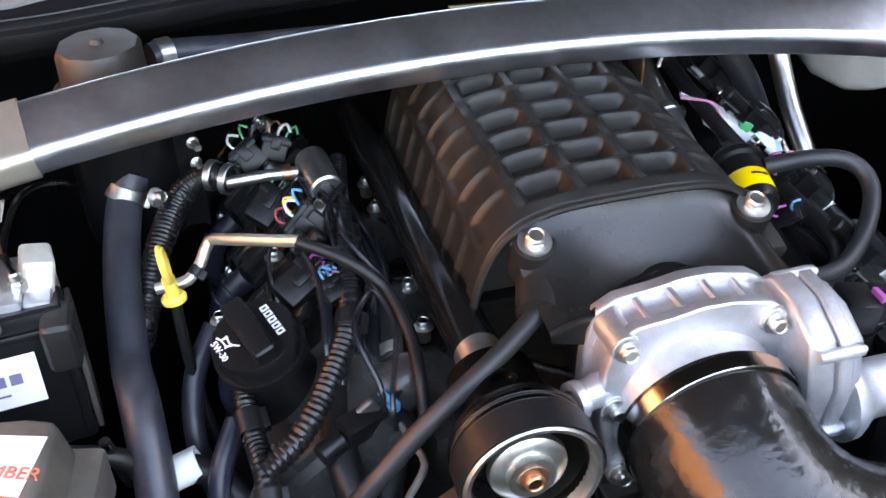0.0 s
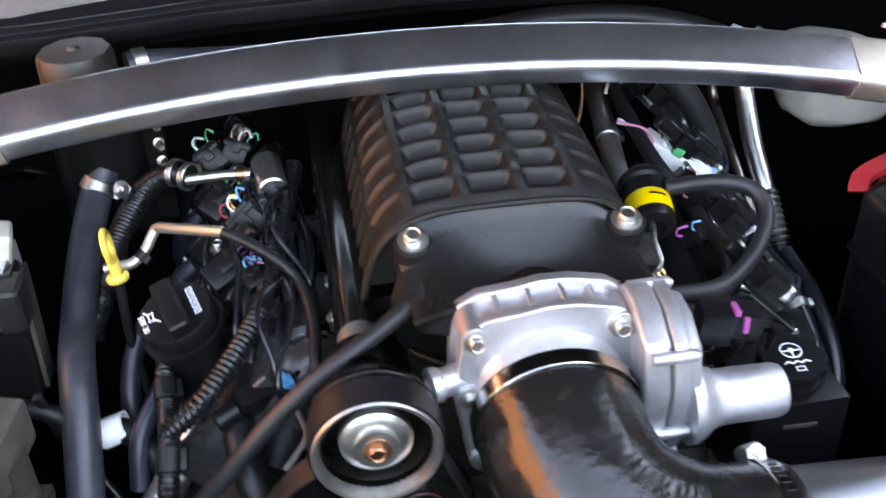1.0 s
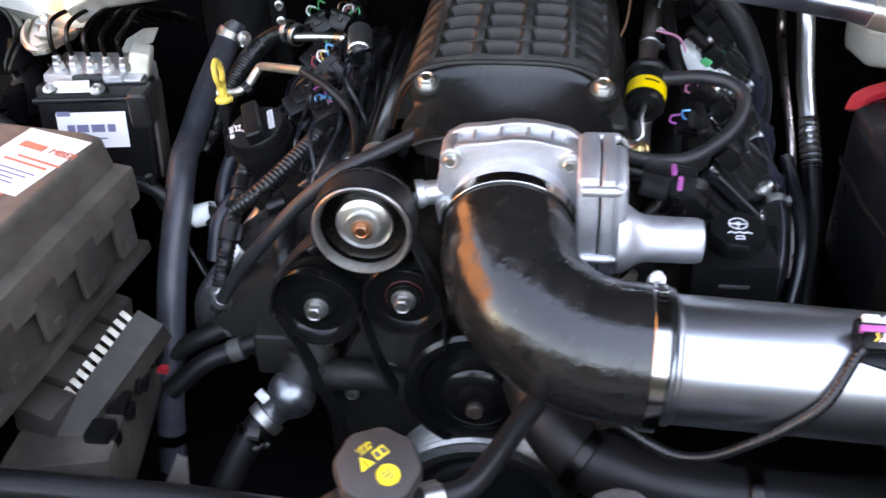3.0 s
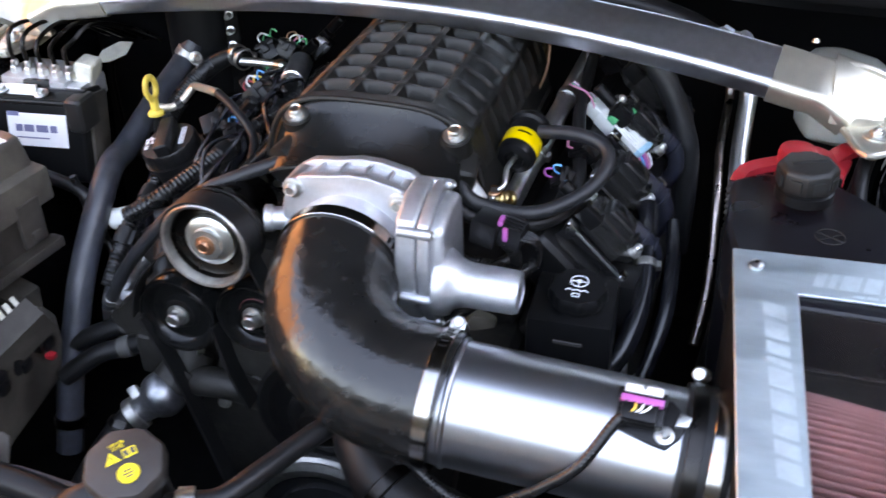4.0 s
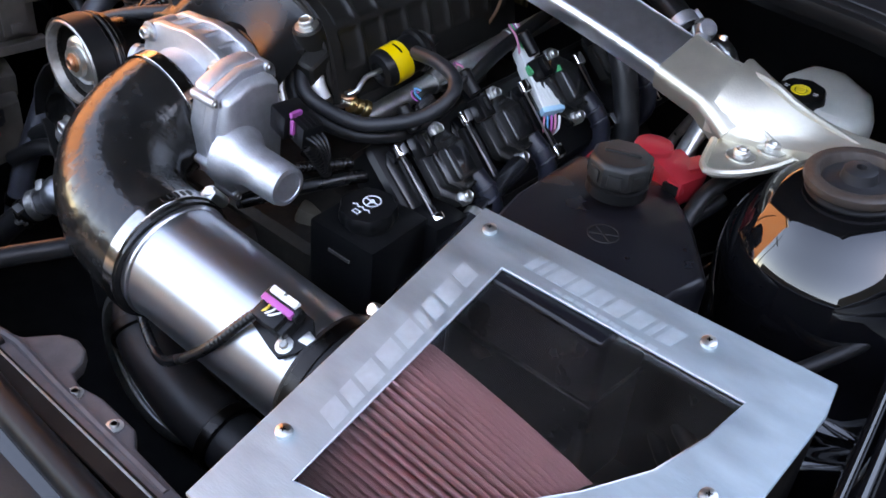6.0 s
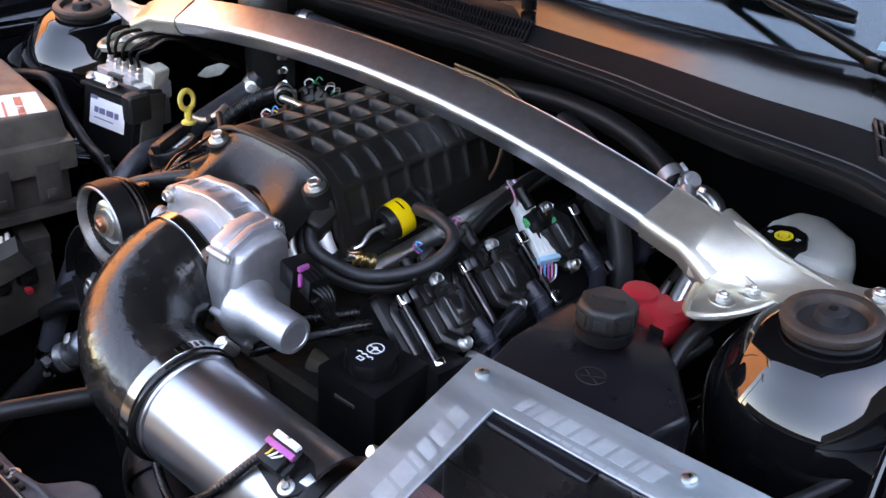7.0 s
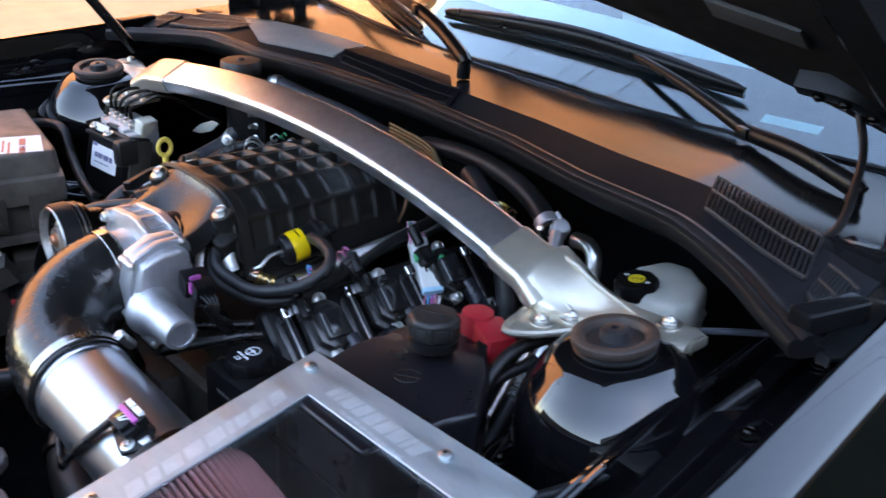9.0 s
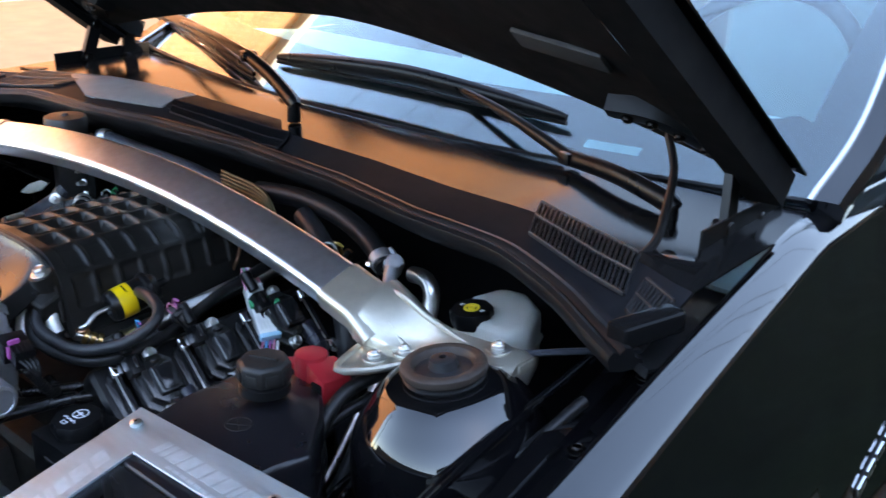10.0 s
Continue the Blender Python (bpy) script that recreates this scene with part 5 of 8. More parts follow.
# ---- strut brace ----
def strut_brace():
    sb = thing("strut_brace", (0.0, 0.06, 0.89), "polished aluminium strut brace arched across the bay", "strut brace")

    def mid(x):
        return Vector((x, 0.0617 + 0.02 * x - 0.13 * x * x, 0.9656 - 0.034 * x - 0.21 * x * x))
    th = radians(24)
    sec = []
    for cu, cv, a0 in ((1, 1, 0), (-1, 1, 90), (-1, -1, 180), (1, -1, 270)):
        for k in range(9):
            a = radians(a0 + 90 * k / 8)
            u, v = cu * 0.0188 + 0.0085 * math.cos(a), cv * 0.0048 + 0.0082 * math.sin(a) + (0.0012 if cv > 0 else 0.0)
            y, z = u * math.cos(th) - v * math.sin(th), u * math.sin(th) + v * math.cos(th)
            sec.append((z, -y))
    part("bar", sweep([mid(-0.40 + 0.80 * i / 16) for i in range(17)], 1.0, section=sec, up=(0, 0, 1), step=0.02), POLISHED, sb)
    big = [(a * 1.10, b * 1.08) for a, b in sec]
    for s in (1, -1):
        def w(x, y, z):
            return (x, y, z) if s > 0 else (-0.024 - x, y, z + 0.003)
        x0, x1 = (0.362, 0.440) if s > 0 else (-0.364, -0.455)
        xs = [x0 + (x1 - x0) * i / 5 for i in range(6)]
        line = [mid(x) + Vector((0, 0, -0.006 * max(0, i - 3))) for i, x in enumerate(xs)]
        br = part("end_bracket", sweep(line if s > 0 else line[::-1], 1.0, section=big, up=(0, 0, 1), step=0.02), BRACKET, sb, "satin cast aluminium end bracket")
        tops = [(0.418, [(0.017, 0.904), (0.027, 0.921), (0.048, 0.934), (0.070, 0.943), (0.084, 0.940)]), (0.446, [(0.022, 0.900), (0.032, 0.909), (0.050, 0.924), (0.068, 0.936), (0.081, 0.930)]),
                (0.476, [(0.036, 0.897), (0.044, 0.903), (0.055, 0.916), (0.066, 0.927), (0.074, 0.922)]), (0.508, [(0.040, 0.903), (0.047, 0.908), (0.056, 0.915), (0.065, 0.921), (0.073, 0.916)]),
                (0.545, [(0.040, 0.911), (0.048, 0.915), (0.058, 0.918), (0.069, 0.920), (0.077, 0.915)]), (0.582, [(0.038, 0.913), (0.049, 0.919), (0.063, 0.9205), (0.079, 0.919), (0.088, 0.914)]),
                (0.602, [(0.046, 0.913), (0.053, 0.918), (0.063, 0.919), (0.076, 0.918), (0.083, 0.914)])]
        lines = [spline([w(x, *row[j]) for x, row in tops], 0.008) for j in range(5)]
        loops = []
        for i in range(min(len(k) for k in lines)):
            top = spline([k[int(i * (len(k) - 1) / (min(len(q) for q in lines) - 1))] for k in lines], 0.004)
            top = [top[int(q * (len(top) - 1) / 14)] for q in range(15)]
            loops.append(top + [p - Vector((0, 0, 0.009)) for p in reversed(top)])
        part("palm", loft(loops), BRACKET, br, "flared cast arm with a ridge", angle=50)
        for ridge in ([(0.408, 0.070, 0.934), (0.446, 0.066, 0.9335), (0.476, 0.064, 0.9245), (0.510, 0.062, 0.9185), (0.545, 0.058, 0.9145)], [(0.408, 0.047, 0.922), (0.440, 0.043, 0.9155), (0.462, 0.040, 0.9025), (0.478, 0.038, 0.8975)]):
            part("ridge", sweep([w(*q) for q in ridge], lambda t: 0.0058 - 0.0038 * t, 10), BRACKET, br, "rounded casting ridge")
        foot = [(0.446, -0.030), (0.458, -0.035), (0.474, -0.018), (0.487, 0.008), (0.494, 0.034), (0.512, 0.052), (0.505, 0.066), (0.465, 0.066), (0.437, 0.050), (0.432, 0.012)]
        part("front_foot", prism([w(a, b, 0)[:2] for a, b in foot], 0.8865, 0.8925, Matrix.Translation((0, 0, 0.0)), 0.0025, 2), BRACKET, br)
        part("foot_rim", sweep([w(a, b, 0.8925) for a, b in (foot[-1], foot[0], foot[1], foot[2], foot[3], foot[4])], 0.0035, 8), BRACKET, br)
        pad = [(0.552, 0.040), (0.585, 0.038), (0.604, 0.056), (0.604, 0.078), (0.588, 0.088), (0.552, 0.080)]
        part("rear_foot", prism([w(a, b, 0)[:2] for a, b in pad], 0.905, 0.9165, Matrix(), 0.003, 2), BRACKET, br)
        for a, b, c in ((0.461, 0.006, 0.8925), (0.474, 0.036, 0.8925), (0.571, 0.064, 0.920)):
            nut = part("stud_nut", joined(bolt(at(w(a, b, c)), 0.0075, 0.0125, 0.0065), cyl(0.004, 0.009, at(w(a, b, c)), 12)), ZINC, br, "zinc flange nut on its stud")
    part("rivet", lathe([(0, 0.004), (0.003, 0.003), (0.004, 0), (0, -0.002)], at((0.396, 0.062, 0.957), (0, 0.2, 1)), 12), ZINC, sb)


strut_brace()


# ---- right side of the bay ----
COPPERTUBE = material("brownish_bare_tube", (0.55, 0.46, 0.42), 0.3, 1.0, var=0.25, scale=150)
STEELPALE = material("dull_fuel_rail_alloy", (0.74, 0.74, 0.73), 0.33, 1.0, var=0.15, scale=150, bump=0.15)
GLOSSPL = material("smooth_black_plastic", (0.006, 0.006, 0.008), 0.30, var=0.1, spec=0.36)


def coolant_tank():
    t = thing("expansion_tank", (0.42, -0.13, 0.70), "black plastic expansion tank with a screw cap", "tank")
    out = [(0.338, -0.050), (0.340, -0.136), (0.352, -0.19), (0.362, -0.245), (0.50, -0.245), (0.505, -0.155), (0.513, -0.122), (0.470, -0.070), (0.448, -0.050), (0.425, -0.032), (0.365, -0.030)]
    part("body", prism(out, 0.70, 0.862, Matrix(), 0.010, 3), GLOSSPL, t)
    part("seam", prism([(a + (a - 0.42) * 0.03, b + (b + 0.13) * 0.03) for a, b in out], 0.800, 0.806, Matrix(), 0.001, 1), PLASTIC, t)
    m = Matrix.Translation((0.401, -0.084, 0.870))
    part("neck", lathe([(0, 0), (0.0255, 0), (0.0255, 0.009), (0.0235, 0.010), (0.0235, 0.016), (0.0245, 0.0165), (0.0, 0.0165)], m, 40), PLASTIC, t)
    cap = part("cap", lathe([(0, 0.0125), (0.0255, 0.0125), (0.0265, 0.014), (0.0265, 0.0285), (0.0255, 0.0310), (0.0225, 0.0335), (0.0215, 0.0337), (0.0, 0.0345)], m, 8), DUSTY, t, "black eight-sided screw cap")
    for k in range(8):
        part("grip", box(0.004, 0.012, 0.0115, m @ Matrix.Rotation(math.pi * (k + 0.5) / 4, 4, "Z") @ Matrix.Translation((0.0243, 0, 0.0205)), 0.0012), DUSTY, cap)
    part("cap_ridge", box(0.030, 0.004, 0.003, m @ Matrix.Rotation(0.4, 4, "Z") @ Matrix.Translation((0, 0, 0.0345)), 0.001), DUSTY, cap)
    e = Matrix.Translation((0.425, -0.135, 0.8625))
    part("emblem", joined(ring(0.013, 0.0118, 0.0008, e, 28), box(0.022, 0.0014, 0.0008, e @ Matrix.Rotation(0.6, 4, "Z"), 0), box(0.022, 0.0014, 0.0008, e @ Matrix.Rotation(-0.5, 4, "Z"), 0)), DUSTY, t, "moulded warning mark")


coolant_tank()


def red_terminal():
    r = thing("jump_start_terminal", (0.40, -0.015, 0.82), "red plastic jump-start terminal cover", "terminal")
    part("dome", lathe([(0, 0.0), (0.018, 0.0), (0.018, 0.052), (0.0165, 0.058), (0.012, 0.060), (0.0, 0.0605)], Matrix.Translation((0.394, -0.018, 0.825)), 32), RED, r)
    part("clip", joined(box(0.038, 0.034, 0.030, Matrix.Translation((0.420, -0.020, 0.862)) @ pose(0, 0, 0, 0, 12, -15), 0.004), box(0.014, 0.010, 0.012, Matrix.Translation((0.430, -0.036, 0.865)), 0.002)), RED, r)
    part("slot", box(0.014, 0.004, 0.010, Matrix.Translation((0.428, -0.0415, 0.864)), 0.001), MOULD, r)
    flat = [(0.4, 1), (-0.4, 1), (-0.4, -1), (0.4, -1)]
    part("cable_cover", sweep([(0.425, -0.014, 0.872), (0.437, 0.0, 0.876), (0.447, 0.016, 0.872), (0.452, 0.03, 0.86)], 0.009, section=flat, up=(0, 0, 1)), RED, r)
    part("cable_cover", sweep([(0.388, -0.014, 0.866), (0.366, -0.020, 0.862), (0.350, -0.026, 0.857), (0.345, -0.034, 0.848)], 0.0085, section=flat, up=(0, 0, 1)), RED, r)


red_terminal()


def steering_reservoir():
    t = thing("power_steering_reservoir", (0.22, -0.18, 0.69), "black power steering reservoir with a printed cap", "reservoir")
    part("body", joined(prism([(0.183, -0.222), (0.259, -0.219), (0.254, -0.142), (0.18, -0.146)], 0.695, 0.791, Matrix(), 0.004, 2), prism([(0.20, -0.146), (0.268, -0.146), (0.272, -0.105), (0.21, -0.105)], 0.72, 0.786, Matrix(), 0.004, 2)), PLASTIC, t)
    part("mark", box(0.026, 0.0015, 0.003, Matrix.Translation((0.221, -0.2218, 0.770)), 0), GREYPL, t)
    m = at((0.223, -0.188, 0.790), (0.0, -0.06, 1))
    part("neck", cyl(0.022, 0.010, m, 32), PLASTIC, t)
    cap = part("cap", lathe([(0, 0.008), (0.0245, 0.008), (0.025, 0.011), (0.025, 0.017), (0.0235, 0.0205), (0.0, 0.0212)], m, 96, 0.07, 9), PLASTIC, t, "scalloped black cap with white symbols")
    p = m @ Matrix.Translation((0, 0.005, 0.0215))
    part("symbol", joined(ring(0.0085, 0.0073, 0.0005, p, 28), box(0.0145, 0.0012, 0.0005, p, 0), box(0.0012, 0.007, 0.0005, p @ Matrix.Translation((0, -0.004, 0)), 0), ring(0.0024, 0.0, 0.0006, p, 12)), WHITEPRINT, cap, "white steering wheel symbol")
    part("symbol", joined(*[box(0.0042, 0.0012, 0.0005, m @ Matrix.Translation((-0.0085 + 0.0034 * k, -0.0075, 0.0215)) @ Matrix.Rotation(0.6 * (-1) ** k, 4, "Z"), 0) for k in range(6)]), WHITEPRINT, cap)
    part("symbol", joined(*[box(a, b, 0.0005, m @ Matrix.Translation((x, y, 0.0215)), 0) for x, y, a, b in ((0, -0.0125, 0.007, 0.0009), (0, -0.0165, 0.007, 0.0009), (-0.0032, -0.0145, 0.0009, 0.005), (0.0032, -0.0145, 0.0009, 0.005))]), WHITEPRINT, cap)


steering_reservoir()


GLOSS = material("glossy_coil_resin_dark", (0.010, 0.010, 0.011), 0.16, spec=0.6)


PALEBLUE = material("pale_blue_plastic", (0.30, 0.58, 0.72), 0.4)


def coil(pack, y, x, z, s):
    """One ignition coil on the sloping rocker cover: flanged base, stepped body with a glossy window, bolts, plug and lead."""
    way = Vector((0.70 * s, 0, 0.71))
    m = at((x, y, z), way, (0.71 * s, 0, -0.70))
    c = thing("ignition_coil", (x, y, z - 0.02), "black ignition coil bolted to the rocker cover", "ignition coil", "ignition coils")
    base = [(-0.040, -0.009), (-0.034, -0.014), (-0.022, -0.025), (0.022, -0.025), (0.034, -0.013), (0.040, -0.009), (0.040, 0.011), (0.030, 0.014), (0.022, 0.026), (-0.022, 0.026), (-0.032, 0.014), (-0.040, 0.009)]
    part("base", prism(base, -0.006, 0.006, m, 0.002), COILPL, c)
    part("core", prism([(a * 0.74, b * 0.80) for a, b in base], 0.005, 0.017, m, 0.003, 2), COILPL, c)
    part("crown", box(0.034, 0.026, 0.010, m @ Matrix.Translation((0.002, 0.001, 0.020)), 0.0035, 3), COILPL, c)
    part("window", sheet([[m @ Vector((0.002 + 0.0125 * u, 0.001 + 0.0085 * v, 0.0262 + 0.0022 * (1 - u * u) * (1 - 0.6 * v * v))) for v in (-1, -0.5, 0, 0.5, 1)] for u in (-1, -0.5, 0, 0.5, 1)], 0.002), GLOSS, c, "glossy resin window")
    for a, b in ((-0.033, 0.004), (0.034, -0.003)):
        part("bolt", joined(cyl(0.0075, 0.010, m @ Matrix.Translation((a, b, 0.0)), 16), bolt(m @ Matrix.Translation((a, b, 0.0095)), 0.0052, 0.0074, 0.006)), ZINC, c, "zinc bolt")
    plug_body = part("socket", joined(box(0.022, 0.016, 0.016, m @ Matrix.Translation((-0.026, -0.021, 0.010)), 0.002), cyl(0.0065, 0.026, m @ Matrix.Translation((-0.040, -0.021, 0.012)) @ pose(0, 0, 0, 0, -90, 0), 14)), PLASTIC, c)
    part("latch", box(0.014, 0.005, 0.003, m @ Matrix.Translation((-0.027, -0.021, 0.0195)), 0.001), COILPL, plug_body)
    for k in (-1, 1):
        part("fin", box(0.003, 0.012, 0.004, m @ Matrix.Translation((0.002 + 0.024 * k, 0.002, 0.0185)), 0.001), COILPL, c)
    p = [m @ Vector(q) for q in ((0.020, 0.019, 0.010), (0.040, 0.021, 0.012), (0.060, 0.022, 0.006), (0.076, 0.022, -0.016), (0.078, 0.02, -0.07))]
    lead = part("lead", sweep(p, lambda t: 0.0105 - 0.0030 * t, 14), WIREBL, c, "dark ignition lead boot")
    for t in (0.10, 0.22):
        q = m @ Vector((0.020 + 0.10 * t + 0.006, 0.0205, 0.0115))
        part("boot_ring", ring(0.0118, 0.0095, 0.003, at(q, p[1] - p[0]), 18), WIREBL, lead)
    return c


def right_bank():
    rc = thing("rocker_cover", (0.22, 0.05, 0.74), "black rocker cover with the ignition coil bracket", "engine cover", "rocker covers")
    m = at((0.224, 0.05, 0.806), (0.70, 0, 0.71), (0.71, 0, -0.70)) @ Matrix.Rotation(radians(6), 4, "X")
    part("cover", box(0.105, 0.40, 0.05, m @ Matrix.Translation((0, 0, -0.018)), 0.012, 3), PLASTIC, rc)
    for k in range(5):
        part("bracket_bar", joined(box(0.078, 0.007, 0.010, m @ Matrix.Translation((0.004, -0.178 + 0.083 * k + 0.0, 0.020)), 0.002), box(0.012, 0.014, 0.014, m @ Matrix.Translation((-0.032, -0.178 + 0.083 * k, 0.018)), 0.002)), GLOSS, rc)
        part("bolt", bolt(m @ Matrix.Translation((0.040, -0.170 + 0.083 * k, 0.014)), 0.005, 0.007, 0.006), STEEL, rc)
        part("bracket_plate", prism([(-0.040, -0.006), (-0.030, -0.012), (0.034, -0.010), (0.046, -0.004), (0.046, 0.006), (0.030, 0.012), (-0.034, 0.010)], 0.004, 0.010, m @ Matrix.Translation((0.002, -0.178 + 0.083 * k, 0.0)), 0.002, 2), COILPL, rc)
        part("bracket_edge", box(0.074, 0.0014, 0.0016, m @ Matrix.Translation((0.004, -0.1818 + 0.083 * k, 0.0255)), 0.0003), ZINC, rc, "thin bright edge strip")
        for a in (-0.034, 0.038):
            part("bracket_tab", box(0.013, 0.012, 0.006, m @ Matrix.Translation((a, -0.178 + 0.083 * k, 0.0255)), 0.002, 3), CHROME, rc, "bright metal bracket end")
    for k in range(4):
        coil(rc, (-0.096, -0.0130, 0.0770, 0.163)[k], 0.2295, (0.8145, 0.8225, 0.8350, 0.8470)[k], 1)
    # cylinder head below, intake runner stubs
    part("head", joined(box(0.11, 0.42, 0.10, Matrix.Translation((0.21, 0.05, 0.70)) @ pose(0, 0, 0, 0, 42, 0), 0.01)), CASTIRON, rc)
    wire = thing("coil_connector", (0.213, 0.069, 0.815), "white coil harness connector with green lock", "connector")
    cm = at((0.219, 0.058, 0.840), (0.5, -0.2, 0.84), (0.81, -0.31, -0.5)) @ Matrix.Scale(1.12, 4)
    part("housing", joined(box(0.052, 0.022, 0.016, cm, 0.003), *[box(0.030, 0.0014, 0.018, cm @ Matrix.Translation((0.006, -0.008 + 0.004 * k, 0.0)), 0) for k in range(5)]), WHITEPL, wire)
    part("lock", joined(box(0.010, 0.028, 0.008, cm @ Matrix.Translation((-0.012, 0.002, 0.011)), 0.002), box(0.012, 0.012, 0.012, cm @ Matrix.Translation((-0.006, 0.013, 0.011)), 0.003)), GREEN, wire, "green connector lock")
    part("seal", box(0.006, 0.023, 0.017, cm @ Matrix.Translation((0.027, 0, 0)), 0.002), PALEBLUE, wire, "blue seal")
    part("tail", box(0.016, 0.02, 0.014, cm @ Matrix.Translation((-0.032, 0, 0)), 0.002), WHITEPL, wire)
    for k, mat in enumerate((PINKW, GREEN, PURPLE, WHITEPL, PINKW)):
        part("wire", sweep([cm @ Vector((-0.026, -0.008 + 0.004 * k, 0)), cm @ Vector((-0.045, -0.010 + 0.005 * k, 0.012 - 0.003 * k)), cm @ Vector((-0.066, -0.004 + 0.002 * k, 0.0))], 0.0013, 6), mat, wire)
        part("wire", sweep([cm @ Vector((0.030, -0.008 + 0.004 * k, 0)), cm @ Vector((0.042, -0.012 + 0.004 * k, -0.004)), cm @ Vector((0.040, 0.004, -0.026))], 0.0013, 6), (PINKW, BLUE, PURPLE, PINKW, WHITEPL)[k], wire)


right_bank()


def actuator():
    a = thing("vacuum_actuator", (0.146, -0.06, 0.86), "black vacuum actuator with a yellow label band", "actuator")
    m = at((0.140, -0.092, 0.876), (0.10, 0.93, 0.20))
    part("can", lathe([(0, 0.0), (0.008, 0.0), (0.010, -0.004), (0.0165, -0.002), (0.0185, 0.002), (0.0185, 0.040), (0.0215, 0.042), (0.0215, 0.047), (0.0185, 0.049), (0.015, 0.056), (0.006, 0.058), (0.005, 0.068), (0, 0.068)], m, 40), PLASTIC, a)
    part("label", lathe([(0.0187, 0.008), (0.0190, 0.0065), (0.0190, 0.0245), (0.0187, 0.025)], m, 40), YLABEL, a, "yellow label band")
    part("print", joined(*[box(0.0006, 0.003, 0.0016, m @ Matrix.Rotation(radians(-60 - 8 * k), 4, "Z") @ Matrix.Translation((0.0191, 0, 0.018)), 0) for k in range(5)]), DARKSTEEL, a)
    part("rod", sweep([m @ Vector((0, 0, 0.0)), m @ Vector((-0.002, 0.0, -0.018)), (0.138, -0.121, 0.864), (0.134, -0.127, 0.860), (0.127, -0.124, 0.857)], 0.0026, 10), ZINC, a, "bright bent rod")
    part("eye", joined(ring(0.0075, 0.0035, 0.004, at((0.127, -0.122, 0.853), (0.1, -0.2, 1)), 18), cyl(0.005, 0.010, at((0.124, -0.118, 0.845)), 12)), COPPER, a)
    part("lever", joined(box(0.020, 0.010, 0.006, Matrix.Translation((0.120, -0.128, 0.848)) @ pose(0, 0, 0, 0, 0, 30), 0.002), cyl(0.008, 0.012, at((0.115, -0.12, 0.838)), 16)), ZINC, a)


actuator()


def hose_thing(name, pts, r, mat, label, category="hose", ribbed=0.0, pitch=0.006, group="", segs=14, clamps=()):
    """A hose that is a thing of its own, with clamps at shares of its length."""
    line = spline(pts, 0.004)
    h = thing(name, (pts[0][0], pts[0][1], min(p[2] for p in pts)), label, category, group)
    part("tube", sweep(pts, r, segs, ribbed=ribbed, pitch=pitch), mat, h)
    for share, wide, cm in clamps:
        i = min(len(line) - 2, int(share * (len(line) - 1)))
        d = (line[i + 1] - line[i]).normalized()
        m = at(line[i], d)
        c = part("clamp", ring(r * 1.14, r * 0.98, wide, m, 32), cm, h)
        part("clamp_ear", box(0.006, 0.008, wide * 0.9, m @ Matrix.Translation((r * 1.2, 0, wide / 2)), 0.001), cm, c)
    return h


hose_thing("vacuum_hose", [(0.098, -0.148, 0.890), (0.105, -0.160, 0.883), (0.118, -0.168, 0.871), (0.141, -0.163, 0.861), (0.178, -0.153, 0.858), (0.214, -0.124, 0.868), (0.229, -0.099, 0.884), (0.221, -0.082, 0.895), (0.193, -0.074, 0.899), (0.158, -0.066, 0.893)], 0.0066, RUBBER_GREY, "black rubber vacuum hose looped beside the supercharger", segs=20)
hose_thing("vacuum_hose", [(0.088, -0.150, 0.884), (0.095, -0.163, 0.875), (0.112, -0.171, 0.858), (0.145, -0.163, 0.846), (0.180, -0.145, 0.843), (0.200, -0.110, 0.846), (0.195, -0.050, 0.852), (0.178, 0.035, 0.868), (0.172, 0.145, 0.888)], 0.0068, RUBBER, "black rubber hose running back along the rocker cover", segs=20)
hose_thing("fuel_rail", [(0.136, -0.115, 0.826), (0.150, 0.04, 0.851), (0.165, 0.19, 0.876)], 0.0105, STEELPALE, "dull aluminium fuel rail beside the supercharger", "pipe", clamps=((0.3, 0.01, STEEL), (0.65, 0.01, STEEL)))
hose_thing("loom_conduit", [(0.160, -0.218, 0.866), (0.168, -0.205, 0.845), (0.163, -0.185, 0.815), (0.140, -0.165, 0.80), (0.11, -0.16, 0.80)], 0.0058, LOOM, "black corrugated wiring conduit beside the throttle", "cable", 0.14, 0.0042)
hose_thing("loom_conduit", [(0.120, -0.20, 0.802), (0.150, -0.155, 0.803), (0.175, -0.11, 0.806), (0.195, -0.06, 0.812), (0.19, 0.0, 0.83)], 0.0058, LOOM, "black corrugated wiring conduit beside the throttle", "cable", 0.14, 0.0042)
hose_thing("loom_conduit", [(0.105, -0.24, 0.775), (0.140, -0.20, 0.79), (0.168, -0.165, 0.80), (0.185, -0.12, 0.795)], 0.0065, LOOM, "black taped wiring below the throttle", "cable")
hose_thing("air_conditioning_hose", [(0.04, 0.20, 0.925), (0.12, 0.205, 0.932), (0.20, 0.200, 0.930), (0.265, 0.188, 0.918), (0.315, 0.170, 0.900)], 0.0135, RUBBER, "thick black air conditioning hose under the cowl", clamps=((0.93, 0.014, CAST),))
hose_thing("heater_hose", [(0.150, 0.185, 0.920), (0.205, 0.165, 0.905), (0.248, 0.150, 0.870), (0.275, 0.140, 0.82), (0.288, 0.132, 0.77), (0.288, 0.125, 0.66)], 0.0135, RUBBER_GREY, "thick black heater hose under the brace")
